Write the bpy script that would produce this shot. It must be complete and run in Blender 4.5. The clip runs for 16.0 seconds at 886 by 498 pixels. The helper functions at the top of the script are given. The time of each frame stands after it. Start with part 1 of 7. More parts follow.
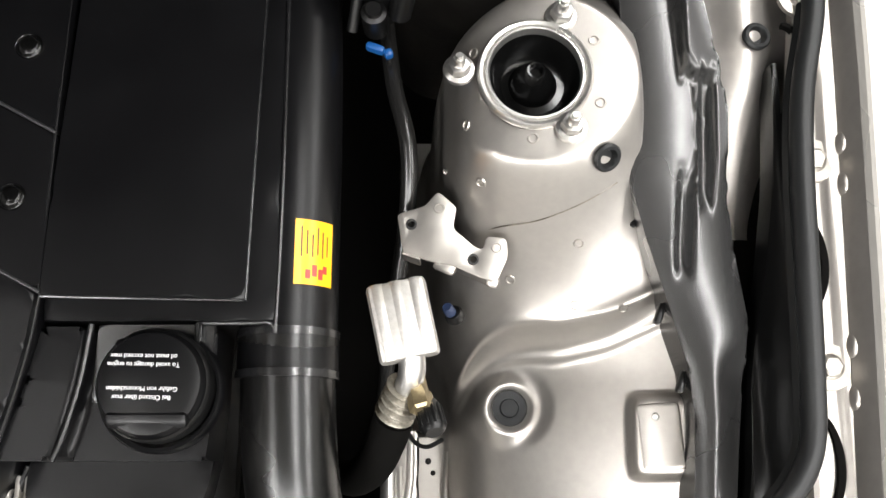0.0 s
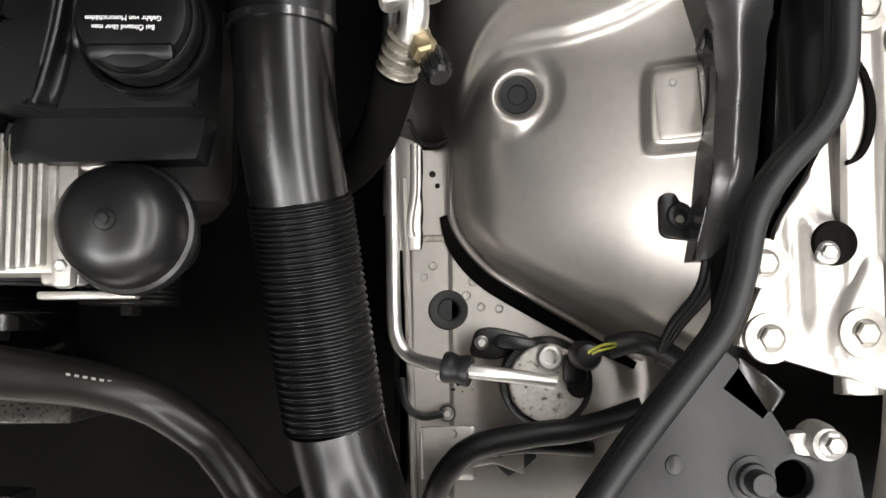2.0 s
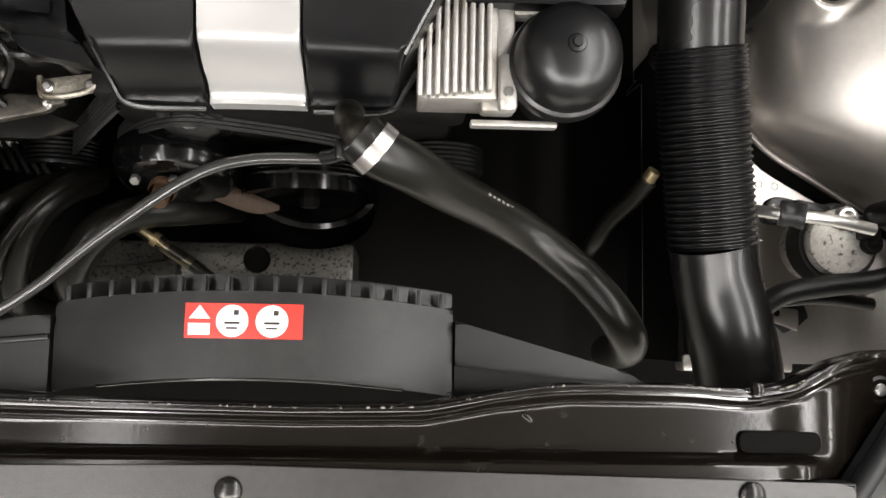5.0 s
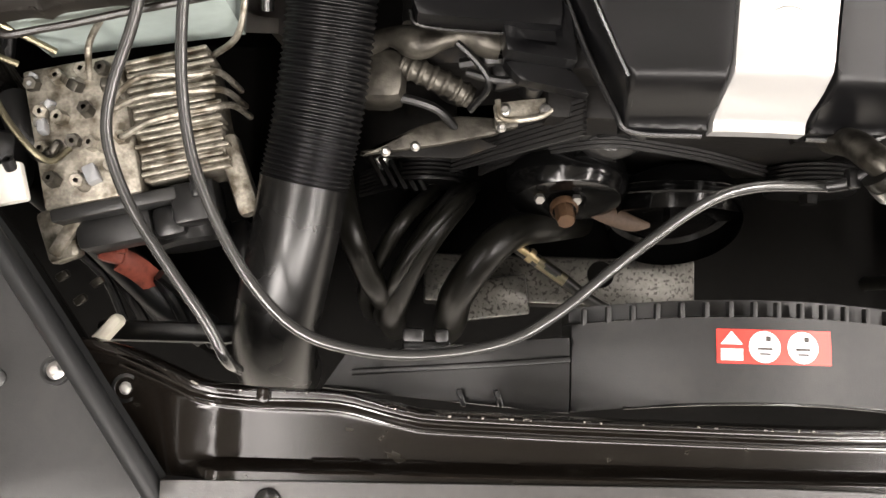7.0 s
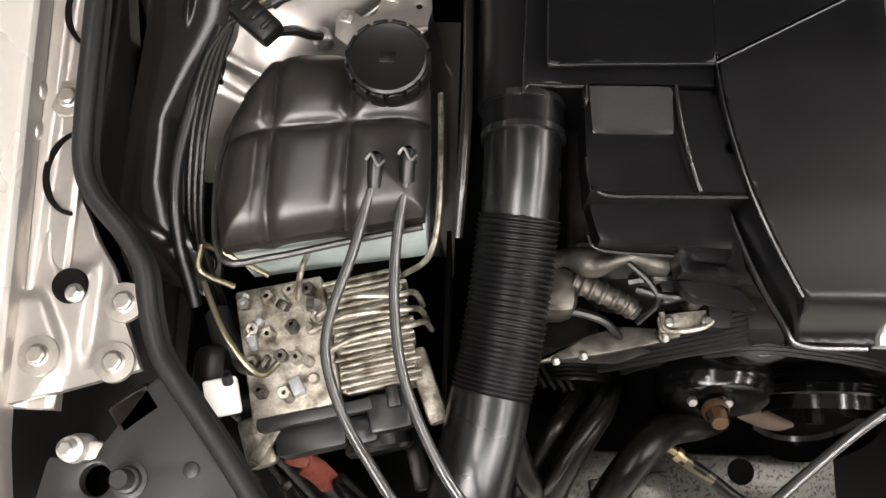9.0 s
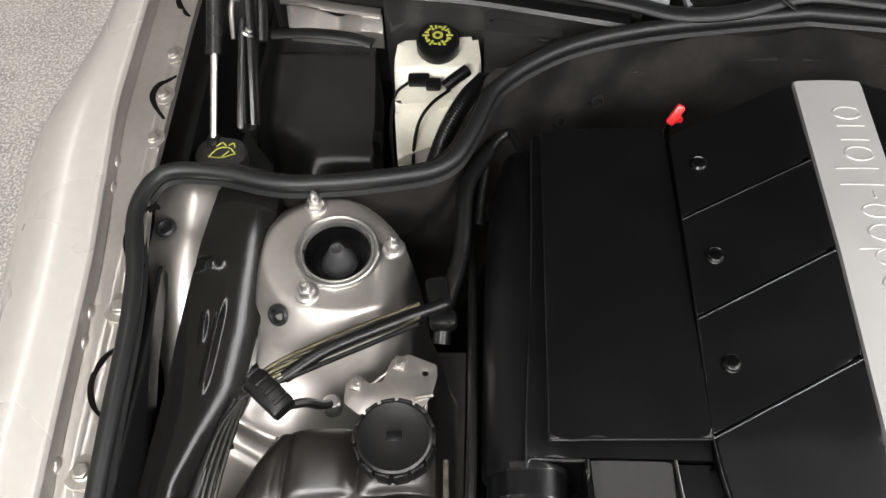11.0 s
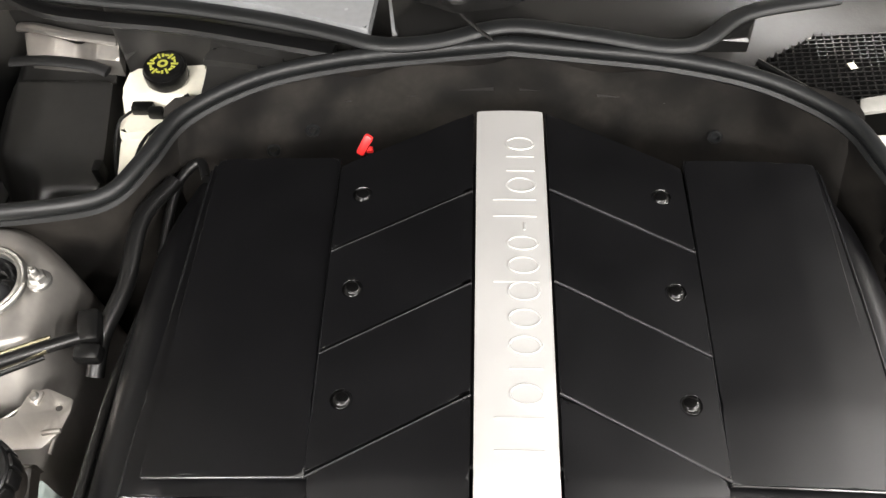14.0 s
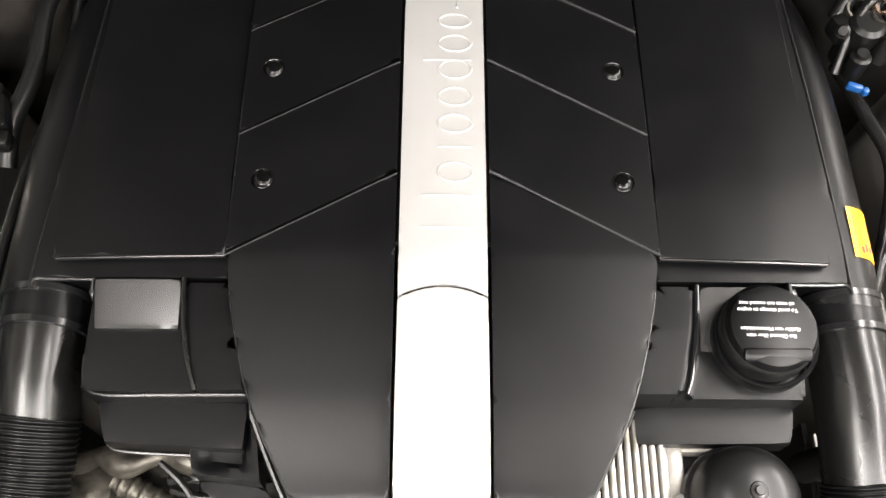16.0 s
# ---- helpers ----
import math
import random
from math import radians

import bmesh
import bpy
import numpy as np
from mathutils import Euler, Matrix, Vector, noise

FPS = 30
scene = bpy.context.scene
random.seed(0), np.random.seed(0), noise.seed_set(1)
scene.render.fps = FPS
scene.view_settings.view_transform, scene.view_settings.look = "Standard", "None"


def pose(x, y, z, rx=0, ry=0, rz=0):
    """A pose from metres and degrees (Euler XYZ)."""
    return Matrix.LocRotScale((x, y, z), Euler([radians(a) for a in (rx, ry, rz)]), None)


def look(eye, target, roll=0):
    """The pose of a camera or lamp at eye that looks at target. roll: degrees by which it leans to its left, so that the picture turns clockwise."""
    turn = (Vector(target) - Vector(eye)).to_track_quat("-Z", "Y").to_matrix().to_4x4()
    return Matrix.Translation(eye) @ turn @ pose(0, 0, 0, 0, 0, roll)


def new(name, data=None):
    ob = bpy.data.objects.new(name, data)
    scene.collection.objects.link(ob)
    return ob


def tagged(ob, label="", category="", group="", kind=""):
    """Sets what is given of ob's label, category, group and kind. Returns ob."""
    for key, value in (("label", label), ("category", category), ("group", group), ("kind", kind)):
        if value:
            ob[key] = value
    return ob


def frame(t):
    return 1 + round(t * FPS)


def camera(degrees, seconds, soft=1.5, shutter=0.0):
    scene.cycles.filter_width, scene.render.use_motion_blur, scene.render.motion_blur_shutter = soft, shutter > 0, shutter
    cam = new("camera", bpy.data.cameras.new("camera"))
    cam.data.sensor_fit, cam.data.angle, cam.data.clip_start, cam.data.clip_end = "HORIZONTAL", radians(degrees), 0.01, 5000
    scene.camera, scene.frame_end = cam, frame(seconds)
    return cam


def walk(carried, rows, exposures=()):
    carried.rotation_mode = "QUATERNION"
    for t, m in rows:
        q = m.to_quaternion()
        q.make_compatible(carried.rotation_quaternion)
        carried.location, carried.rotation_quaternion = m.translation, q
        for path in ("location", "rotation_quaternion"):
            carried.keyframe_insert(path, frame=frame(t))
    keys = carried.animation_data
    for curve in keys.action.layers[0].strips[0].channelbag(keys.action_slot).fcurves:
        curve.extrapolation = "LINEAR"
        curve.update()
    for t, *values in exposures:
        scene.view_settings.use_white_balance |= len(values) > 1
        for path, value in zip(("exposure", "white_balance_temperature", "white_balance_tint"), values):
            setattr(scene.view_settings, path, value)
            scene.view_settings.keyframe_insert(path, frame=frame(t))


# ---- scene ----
cam = camera(52.9, 16.0)
PATH = [
    (0, (0.485, 0.296, 1.453), (0.491, 0.778, -0.488), 0.6),
    (0.5, (0.486, 0.272, 1.437), (0.483, 0.655, -0.526), -0.5),
    (1, (0.484, 0.237, 1.421), (0.478, 0.54, -0.556), -1.5),
    (1.5, (0.48, 0.196, 1.404), (0.472, 0.425, -0.583), -2.4),
    (2, (0.482, 0.149, 1.386), (0.482, 0.326, -0.606), -0.5),
    (2.5, (0.47, 0.1, 1.382), (0.48, 0.24, -0.613), 3.5),
    (3, (0.442, 0.042, 1.39), (0.458, 0.158, -0.607), 7.0),
    (3.2, (0.422, 0.02, 1.394), (0.444, 0.131, -0.603), 9.5),
    (5.3, (0.081, -0.008, 1.47), (0.165, 0.196, -0.518), 23.7),
    (5.5, (0.053, -0.008, 1.469), (0.123, 0.188, -0.52), 21.0),
    (6, (-0.063, -0.014, 1.477), (-0.023, 0.167, -0.515), 12.3),
    (6.5, (-0.191, -0.004, 1.484), (-0.157, 0.186, -0.507), 10.5),
    (7, (-0.278, 0.007, 1.471), (-0.237, 0.193, -0.52), 14.1),
    (7.5, (-0.342, 0.009, 1.474), (-0.313, 0.197, -0.517), 10.6),
    (8, (-0.388, 0.014, 1.49), (-0.391, 0.238, -0.498), 0.5),
    (8.5, (-0.41, 0.023, 1.515), (-0.449, 0.364, -0.455), -5.3),
    (9, (-0.409, 0.033, 1.538), (-0.467, 0.583, -0.384), -4.4),
    (9.5, (-0.408, 0.057, 1.554), (-0.481, 0.776, -0.311), -3.9),
    (10, (-0.407, 0.089, 1.575), (-0.493, 0.962, -0.222), -3.8),
    (10.2, (-0.41, 0.095, 1.58), (-0.495, 1.023, -0.19), -3.7),
    (12.3, (-0.345, 0.14, 1.63), (-0.467, 1.309, 0.012), -4.7),
    (12.5, (-0.316, 0.143, 1.627), (-0.446, 1.305, 0.005), -5.1),
    (13, (-0.232, 0.147, 1.617), (-0.367, 1.301, -0.011), -5.0),
    (13.5, (-0.13, 0.145, 1.605), (-0.259, 1.289, -0.03), -4.6),
    (14, (-0.039, 0.141, 1.588), (-0.111, 1.268, -0.063), -2.4),
    (14.5, (-0.001, 0.131, 1.58), (-0.018, 1.2, -0.111), 0.2),
    (15, (-0.005, 0.123, 1.56), (-0.009, 1.088, -0.191), 0.8),
    (15.5, (-0.008, 0.109, 1.532), (0.006, 0.983, -0.267), 1.5),
    (16, (-0.007, 0.093, 1.522), (0.011, 0.946, -0.286), 1.6),
]
EXPOSURES = [(0.0, -0.32, 6450, 10), (0.5, -0.42, 6450, 10), (1.0, -0.54, 6450, 10), (2.0, -0.62, 6450, 10), (3.0, -0.84, 6500, 10), (5.5, -0.36, 6650, 12), (6.5, 0.0, 6900, 14), (7.5, 0.05, 6900, 14), (8.0, 0.0, 6780, 14), (8.5, 0.03, 6750, 14), (9.0, 0.10, 6700, 14), (9.5, 0.18, 6600, 13), (10.0, 0.26, 6420, 12), (12.5, -0.05, 6450, 11), (13.0, 0.1, 6450, 11), (13.5, 0.47, 6480, 11), (14.0, 0.62, 6650, 11), (15.0, 0.58, 6750, 12), (16.0, 0.56, 6750, 12)]
walk(cam, [(t, look(eye, target, roll)) for t, eye, target, roll in PATH], EXPOSURES)

# ---- light ----
world = bpy.data.worlds.new("world")
world.use_nodes = True
world.node_tree.nodes["Background"].inputs[0].default_value = (0.8, 0.82, 0.85, 1)
world.node_tree.nodes["Background"].inputs[1].default_value = 0.05
scene.world = world


def unseen_ceiling_lamp(x, y, w, l, watts):
    lamp = bpy.data.lights.new("unseen_ceiling_lamp", "AREA")
    lamp.shape, lamp.size, lamp.size_y, lamp.energy, lamp.color = "RECTANGLE", w, l, watts, (1.0, 0.985, 0.965)
    ob = new("unseen_ceiling_lamp", lamp)
    ob.matrix_world = pose(x, y, 2.72)
    return ob


# tubes out of view, placed and weighted by the highlights on the car
for lx, ly, length, watts in ((1.3, 0.2, 5.4, 165), (3.2, 0.2, 5.4, 300), (-0.72, -0.6, 3.8, 36), (-1.05, -1.6, 2.2, 62), (-3.2, 0.2, 5.4, 15)):
    unseen_ceiling_lamp(lx, ly, 0.16, length, watts)
# added front lamp, unseen, so that forward-facing edges catch highlights
unseen_ceiling_lamp(0, -1.5, 4.0, 0.4, 150)


# ---- materials ----
def mat(name, color, rough=0.5, metal=0.0, vary=0.15, scale=40.0, bump=0.0, bump_scale=300.0, spots=None, coat=0.0, brushed=None, random=0.0, spec=0.5):
    """A surface with two scales of variation, fine relief and, where given, spots of another colour."""
    m = bpy.data.materials.new(name)
    m.use_nodes = True
    n, l = m.node_tree.nodes, m.node_tree.links
    b = n["Principled BSDF"]
    b.inputs["Metallic"].default_value = metal
    b.inputs["Coat Weight"].default_value = coat
    b.inputs["Specular IOR Level"].default_value = spec
    b.inputs["Coat Roughness"].default_value = 0.08
    at = n.new("ShaderNodeTexCoord").outputs["Object"]
    if brushed:
        mp = n.new("ShaderNodeMapping")
        mp.inputs["Scale"].default_value = brushed
        l.new(at, mp.inputs[0])
        fine_at = mp.outputs[0]
    else:
        fine_at = at

    def noise_of(sc, detail, src):
        t = n.new("ShaderNodeTexNoise")
        t.inputs["Scale"].default_value, t.inputs["Detail"].default_value = sc, detail
        l.new(src, t.inputs["Vector"])
        return t.outputs[0]

    big, fine = noise_of(scale * 0.25, 3, at), noise_of(scale * 4, 4, fine_at)
    both = n.new("ShaderNodeMath")
    both.operation = "ADD"
    l.new(big, both.inputs[0]), l.new(fine, both.inputs[1])
    ramp = n.new("ShaderNodeMapRange")
    ramp.inputs[1].default_value, ramp.inputs[2].default_value = 0.6, 1.4
    ramp.inputs[3].default_value, ramp.inputs[4].default_value = 1 - vary, 1 + vary
    l.new(both.outputs[0], ramp.inputs[0])
    mix = n.new("ShaderNodeMix")
    mix.data_type, mix.blend_type = "RGBA", "MULTIPLY"
    mix.inputs[0].default_value = 1.0
    mix.inputs[6].default_value = (*color, 1)
    l.new(ramp.outputs[0], mix.inputs[7])
    out = mix.outputs[2]
    if random:
        info = n.new("ShaderNodeObjectInfo")
        r2 = n.new("ShaderNodeMapRange")
        r2.inputs[3].default_value, r2.inputs[4].default_value = 1 - random, 1 + random
        l.new(info.outputs["Random"], r2.inputs[0])
        m3 = n.new("ShaderNodeMix")
        m3.data_type, m3.blend_type = "RGBA", "MULTIPLY"
        m3.inputs[0].default_value = 1.0
        l.new(out, m3.inputs[6]), l.new(r2.outputs[0], m3.inputs[7])
        out = m3.outputs[2]
    if spots:
        col, sc, low, high = spots
        sp = n.new("ShaderNodeMapRange")
        sp.inputs[1].default_value, sp.inputs[2].default_value = low, high
        l.new(noise_of(sc, 5, at), sp.inputs[0])
        m2 = n.new("ShaderNodeMix")
        m2.data_type = "RGBA"
        l.new(sp.outputs[0], m2.inputs[0]), l.new(out, m2.inputs[6])
        m2.inputs[7].default_value = (*col, 1)
        out = m2.outputs[2]
    l.new(out, b.inputs["Base Color"])
    rr = n.new("ShaderNodeMapRange")
    rr.inputs[1].default_value, rr.inputs[2].default_value = 0.3, 0.7
    rr.inputs[3].default_value, rr.inputs[4].default_value = max(0.03, rough - 0.03), rough + 0.03
    l.new(big, rr.inputs[0])
    l.new(rr.outputs[0], b.inputs["Roughness"])
    if bump:
        bp = n.new("ShaderNodeBump")
        bp.inputs["Strength"].default_value, bp.inputs["Distance"].default_value = bump, 0.001
        l.new(noise_of(bump_scale, 4, fine_at), bp.inputs["Height"])
        l.new(bp.outputs[0], b.inputs["Normal"])
    return m


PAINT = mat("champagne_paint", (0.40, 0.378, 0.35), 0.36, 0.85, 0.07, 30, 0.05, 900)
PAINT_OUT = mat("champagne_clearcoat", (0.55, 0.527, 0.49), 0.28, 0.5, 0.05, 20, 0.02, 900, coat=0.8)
COVER = mat("engine_cover_plastic", (0.0022, 0.0022, 0.0025), 0.34, 0, 0.2, 60, 0.1, 1500, spec=0.28)
PLASTIC = mat("black_plastic", (0.004, 0.004, 0.004), 0.32, 0, 0.25, 50, 0.12, 900, spec=0.35)
GLOSS = mat("gloss_black_duct", (0.008, 0.0078, 0.0075), 0.24, 0, 0.2, 25, 0.05, 400, spec=0.5)
DUSTY = mat("dusty_grey_plastic", (0.013, 0.013, 0.013), 0.4, 0, 0.2, 40, 0.15, 800, spots=((0.021, 0.0205, 0.0195), 25, 0.55, 0.75), spec=0.35)
RUBBER = mat("seal_rubber", (0.0065, 0.007, 0.0073), 0.45, 0, 0.2, 60, 0.1, 500, spec=0.35)
HOSE = mat("hose_rubber", (0.0075, 0.0072, 0.0058), 0.32, 0, 0.25, 40, 0.1, 600, spec=0.32)
SLAM = mat("black_slam_paint", (0.0048, 0.0038, 0.003), 0.15, 0, 0.2, 30, 0.06, 300, spots=((0.014, 0.0125, 0.010), 60, 0.62, 0.7), spec=0.35)
DARK = mat("grimy_metal", (0.007, 0.0065, 0.006), 0.5, 0.1, 0.4, 50, 0.3, 200, spots=((0.022, 0.018, 0.013), 40, 0.6, 0.75), spec=0.12)
# black for unlit liners, also for pieces that stand in for shade
VOID = mat("underbody_and_shade_black", (0.004, 0.0038, 0.0035), 0.8, 0, 0.3, 30, spec=0.03)
JET = mat("jet_black_pulley", (0.002, 0.002, 0.002), 0.16, 0, 0.1, 60, spec=0.3)
# one duct plastic in two tones: right paler as lit, left darker as shaded
DUCT_R = mat("lit_black_duct", (0.016, 0.0157, 0.0155), 0.27, 0, 0.2, 25, 0.05, 400, spec=0.75)
DUCT_L = mat("shaded_black_duct", (0.006, 0.0055, 0.005), 0.12, 0, 0.15, 25, 0.03, 300, spec=0.24)
GLINT = mat("bright_bead_lacquer", (0.008, 0.007, 0.006), 0.14, 0, 0.1, 60, spec=0.9)
GRILLE = mat("satin_grey_strip", (0.03, 0.029, 0.028), 0.33, 0, 0.2, 40, 0.12, 800, spec=0.5)
RIDGE = mat("scuffed_black_paint", (0.006, 0.0055, 0.005), 0.2, 0.2, 0.2, 60, 0.1, 300, spots=((0.25, 0.235, 0.21), 240, 0.58, 0.66), spec=0.6)
EDGE = mat("polished_black_edge", (0.006, 0.006, 0.0065), 0.24, 0, 0.1, 60, spec=0.7)
STRIP = mat("brushed_silver", (0.46, 0.455, 0.445), 0.33, 0.5, 0.05, 60, 0.08, 300, brushed=(400, 6, 6))
TUBE_P = mat("shiny_tube_plastic", (0.0035, 0.0034, 0.0033), 0.27, 0, 0.2, 40, 0.05, 500, spec=0.45)
ALLOY = mat("dull_dark_alloy", (0.065, 0.06, 0.05), 0.4, 0.7, 0.45, 60, 0.5, 200, spots=((0.015, 0.013, 0.010), 60, 0.45, 0.65))
LINE = mat("dark_plated_line", (0.15, 0.135, 0.09), 0.3, 0.9, 0.2, 60)
ALU = mat("cast_aluminium", (0.42, 0.405, 0.38), 0.46, 0.7, 0.2, 60, 0.4, 200, spots=((0.24, 0.22, 0.18), 30, 0.55, 0.75))
DIRTY_ALU = mat("weathered_aluminium", (0.27, 0.25, 0.21), 0.42, 0.65, 0.5, 80, 0.7, 220, spots=((0.07, 0.058, 0.04), 60, 0.46, 0.64))
ZINC = mat("zinc_steel", (0.55, 0.54, 0.52), 0.3, 0.95, 0.12, 120, 0.1, 300)
PIPE = mat("aluminium_pipe", (0.6, 0.59, 0.57), 0.32, 0.95, 0.1, 80, 0.08, 200)
BRASS = mat("brass", (0.36, 0.29, 0.17), 0.35, 0.9, 0.2, 100, 0.1, 300)
COPPER = mat("rusty_copper", (0.10, 0.055, 0.03), 0.5, 0.3, 0.4, 100, 0.3, 300)
CLEAR_HOSE = mat("grey_vent_hose", (0.026, 0.026, 0.025), 0.16, 0.0, 0.1, 60, coat=0.5)
# paler copy of the black cap plastic, standing for its reflections on the left
CAP_LIT = mat("lit_black_cap", (0.05, 0.05, 0.052), 0.25, 0.3, 0.1, 60, coat=0.1)
TANK = mat("tank_top_plastic", (0.011, 0.0096, 0.0084), 0.31, 0, 0.2, 40, 0.06, 500, spec=0.45)
TANK_LOW = mat("tank_translucent", (0.3, 0.35, 0.33), 0.4, 0, 0.12, 20)
CREAM = mat("cream_plastic", (0.74, 0.71, 0.6), 0.4, 0, 0.08, 30, spots=((0.55, 0.5, 0.38), 12, 0.6, 0.8))
WHITE = mat("white_plastic", (0.72, 0.7, 0.64), 0.4, 0, 0.08, 40)
YELLOW = mat("label_yellow", (0.88, 0.4, 0.004), 0.35, 0, 0.03, 40)
CAP_YELLOW = mat("cap_print_yellow", (0.36, 0.36, 0.06), 0.4, 0, 0.05, 40)
RED = mat("label_red", (0.62, 0.035, 0.025), 0.35, 0, 0.04, 40)
ORANGE = mat("faded_red_plug", (0.36, 0.085, 0.055), 0.5, 0, 0.25, 60, spots=((0.12, 0.03, 0.02), 80, 0.5, 0.7))
BLUE = mat("blue_clip_plastic", (0.005, 0.055, 0.19), 0.4, 0, 0.1, 60)
PRINT = mat("white_print", (0.75, 0.75, 0.75), 0.5, 0, 0.02, 40)
FADED_PRINT = mat("faded_print", (0.16, 0.155, 0.14), 0.5, 0, 0.3, 200)
# paler black that paints the highlight along the cover grooves
GROOVE_LIGHT = mat("lit_groove_edge", (0.02, 0.02, 0.021), 0.3, 0, 0.15, 60, spec=0.6)
INK = mat("black_ink", (0.02, 0.015, 0.012), 0.5, 0, 0.02, 40)
FELT = mat("hood_felt", (0.02, 0.0195, 0.019), 0.9, 0, 0.3, 40, 0.4, 200, spec=0.1)
GREY_COWL = mat("grey_cowl_plastic", (0.2, 0.205, 0.21), 0.25, 0, 0.1, 30, 0.05, 500, coat=0.3)
FIREWALL = mat("firewall_insulation", (0.0165, 0.0148, 0.013), 0.5, 0, 0.35, 25, 0.6, 60, spots=((0.0065, 0.006, 0.0056), 14, 0.40, 0.62), spec=0.22)
GALV = mat("galvanised_plate", (0.085, 0.082, 0.073), 0.34, 0.7, 0.35, 40, 0.2, 200, spots=((0.02, 0.018, 0.015), 230, 0.54, 0.62))
FLOOR = mat("speckled_garage_floor", (0.34, 0.325, 0.295), 0.6, 0, 0.35, 60, 0.1, 100, spots=((0.62, 0.60, 0.56), 150, 0.46, 0.6))
WALL = mat("garage_wall_paint", (0.4, 0.39, 0.37), 0.8, 0, 0.05, 6, 0.1, 60)
CEIL = mat("garage_ceiling", (0.5, 0.49, 0.475), 0.9, 0, 0.08, 6, 0.1, 60)
LAMP_IN = mat("headlamp_reflector", (0.6, 0.6, 0.58), 0.25, 0.8, 0.1, 40)

# ---- building helpers ----
ORIGIN = {}


def thing(name, at, label, category, group="", kind=""):
    ob = new(name)
    ob.location = at
    ob.empty_display_size = 0.02
    ORIGIN[ob] = Vector(at)
    return tagged(ob, label, category, group, kind)


def mesh_of(name, bm, material, angle=38):
    bmesh.ops.recalc_face_normals(bm, faces=bm.faces)
    me = bpy.data.meshes.new(name)
    bm.to_mesh(me)
    bm.free()
    me.materials.append(material)
    me.shade_smooth()
    me.set_sharp_from_angle(angle=radians(angle))
    return me


def part(name, bm, material, parent, label="", angle=38):
    """One mesh, built at its place in the world, under a thing or a part."""
    o = ORIGIN[parent]
    bmesh.ops.translate(bm, vec=-o, verts=bm.verts)
    ob = new(name, mesh_of(name, bm, material, angle))
    ob.parent = parent
    ORIGIN[ob] = o
    return tagged(ob, label)


def solo(name, bm, material, label, category, group="", kind="", angle=38):
    """A thing that is one mesh."""
    lo = [min(v.co[k] for v in bm.verts) for k in range(3)]
    hi = [max(v.co[k] for v in bm.verts) for k in range(3)]
    o = Vector(((lo[0] + hi[0]) / 2, (lo[1] + hi[1]) / 2, lo[2]))
    bmesh.ops.translate(bm, vec=-o, verts=bm.verts)
    ob = new(name, mesh_of(name, bm, material, angle))
    ob.location = o
    ORIGIN[ob] = o
    return tagged(ob, label, category, group, kind)


def put(name, me, m, parent, label=""):
    """A shared mesh at the pose m in the world, as a part."""
    ob = new(name, me)
    ob.parent = parent
    ob.matrix_basis = Matrix.Translation(-ORIGIN[parent]) @ m
    ORIGIN[ob] = ORIGIN[parent]
    return tagged(ob, label)


def moved(bm, m):
    bmesh.ops.transform(bm, matrix=m, verts=bm.verts)
    return bm


def join(*bms):
    out = bmesh.new()
    for b in bms:
        me = bpy.data.meshes.new("tmp")
        b.to_mesh(me)
        b.free()
        out.from_mesh(me)
        bpy.data.meshes.remove(me)
    return out


def block(cx, cy, cz, sx, sy, sz, bev=0.003, turn=(0, 0, 0), seg=2):
    bm = bmesh.new()
    bmesh.ops.create_cube(bm, size=1)
    bmesh.ops.scale(bm, vec=(sx, sy, sz), verts=bm.verts)
    if bev:
        bmesh.ops.bevel(bm, geom=bm.edges[:], offset=min(bev, 0.45 * min(sx, sy, sz)), segments=seg, affect="EDGES", profile=0.5)
    return moved(bm, pose(cx, cy, cz, *turn))


def lathe(profile, n=32, m=None):
    """Turns (radius, height) pairs about z."""
    bm = bmesh.new()
    rings = []
    for r, z in profile:
        if r < 1e-5:
            rings.append([bm.verts.new((0, 0, z))])
        else:
            rings.append([bm.verts.new((r * math.cos(2 * math.pi * k / n), r * math.sin(2 * math.pi * k / n), z)) for k in range(n)])
    for a, b in zip(rings, rings[1:]):
        for k in range(n):
            q = [a[k % len(a)], a[(k + 1) % len(a)], b[(k + 1) % len(b)], b[k % len(b)]]
            q = list(dict.fromkeys(q))
            if len(q) > 2:
                bm.faces.new(q)
    return moved(bm, m) if m else bm


def smooth_path(pts, sub):
    p = [Vector(q) for q in pts]
    p = [2 * p[0] - p[1]] + p + [2 * p[-1] - p[-2]]
    out = []
    for a, b, c, d in zip(p, p[1:], p[2:], p[3:]):
        for k in range(sub):
            t = k / sub
            out.append(0.5 * (2 * b + (c - a) * t + (2 * a - 5 * b + 4 * c - d) * t * t + (3 * b - a - 3 * c + d) * t ** 3))
    return out + [p[-2]]


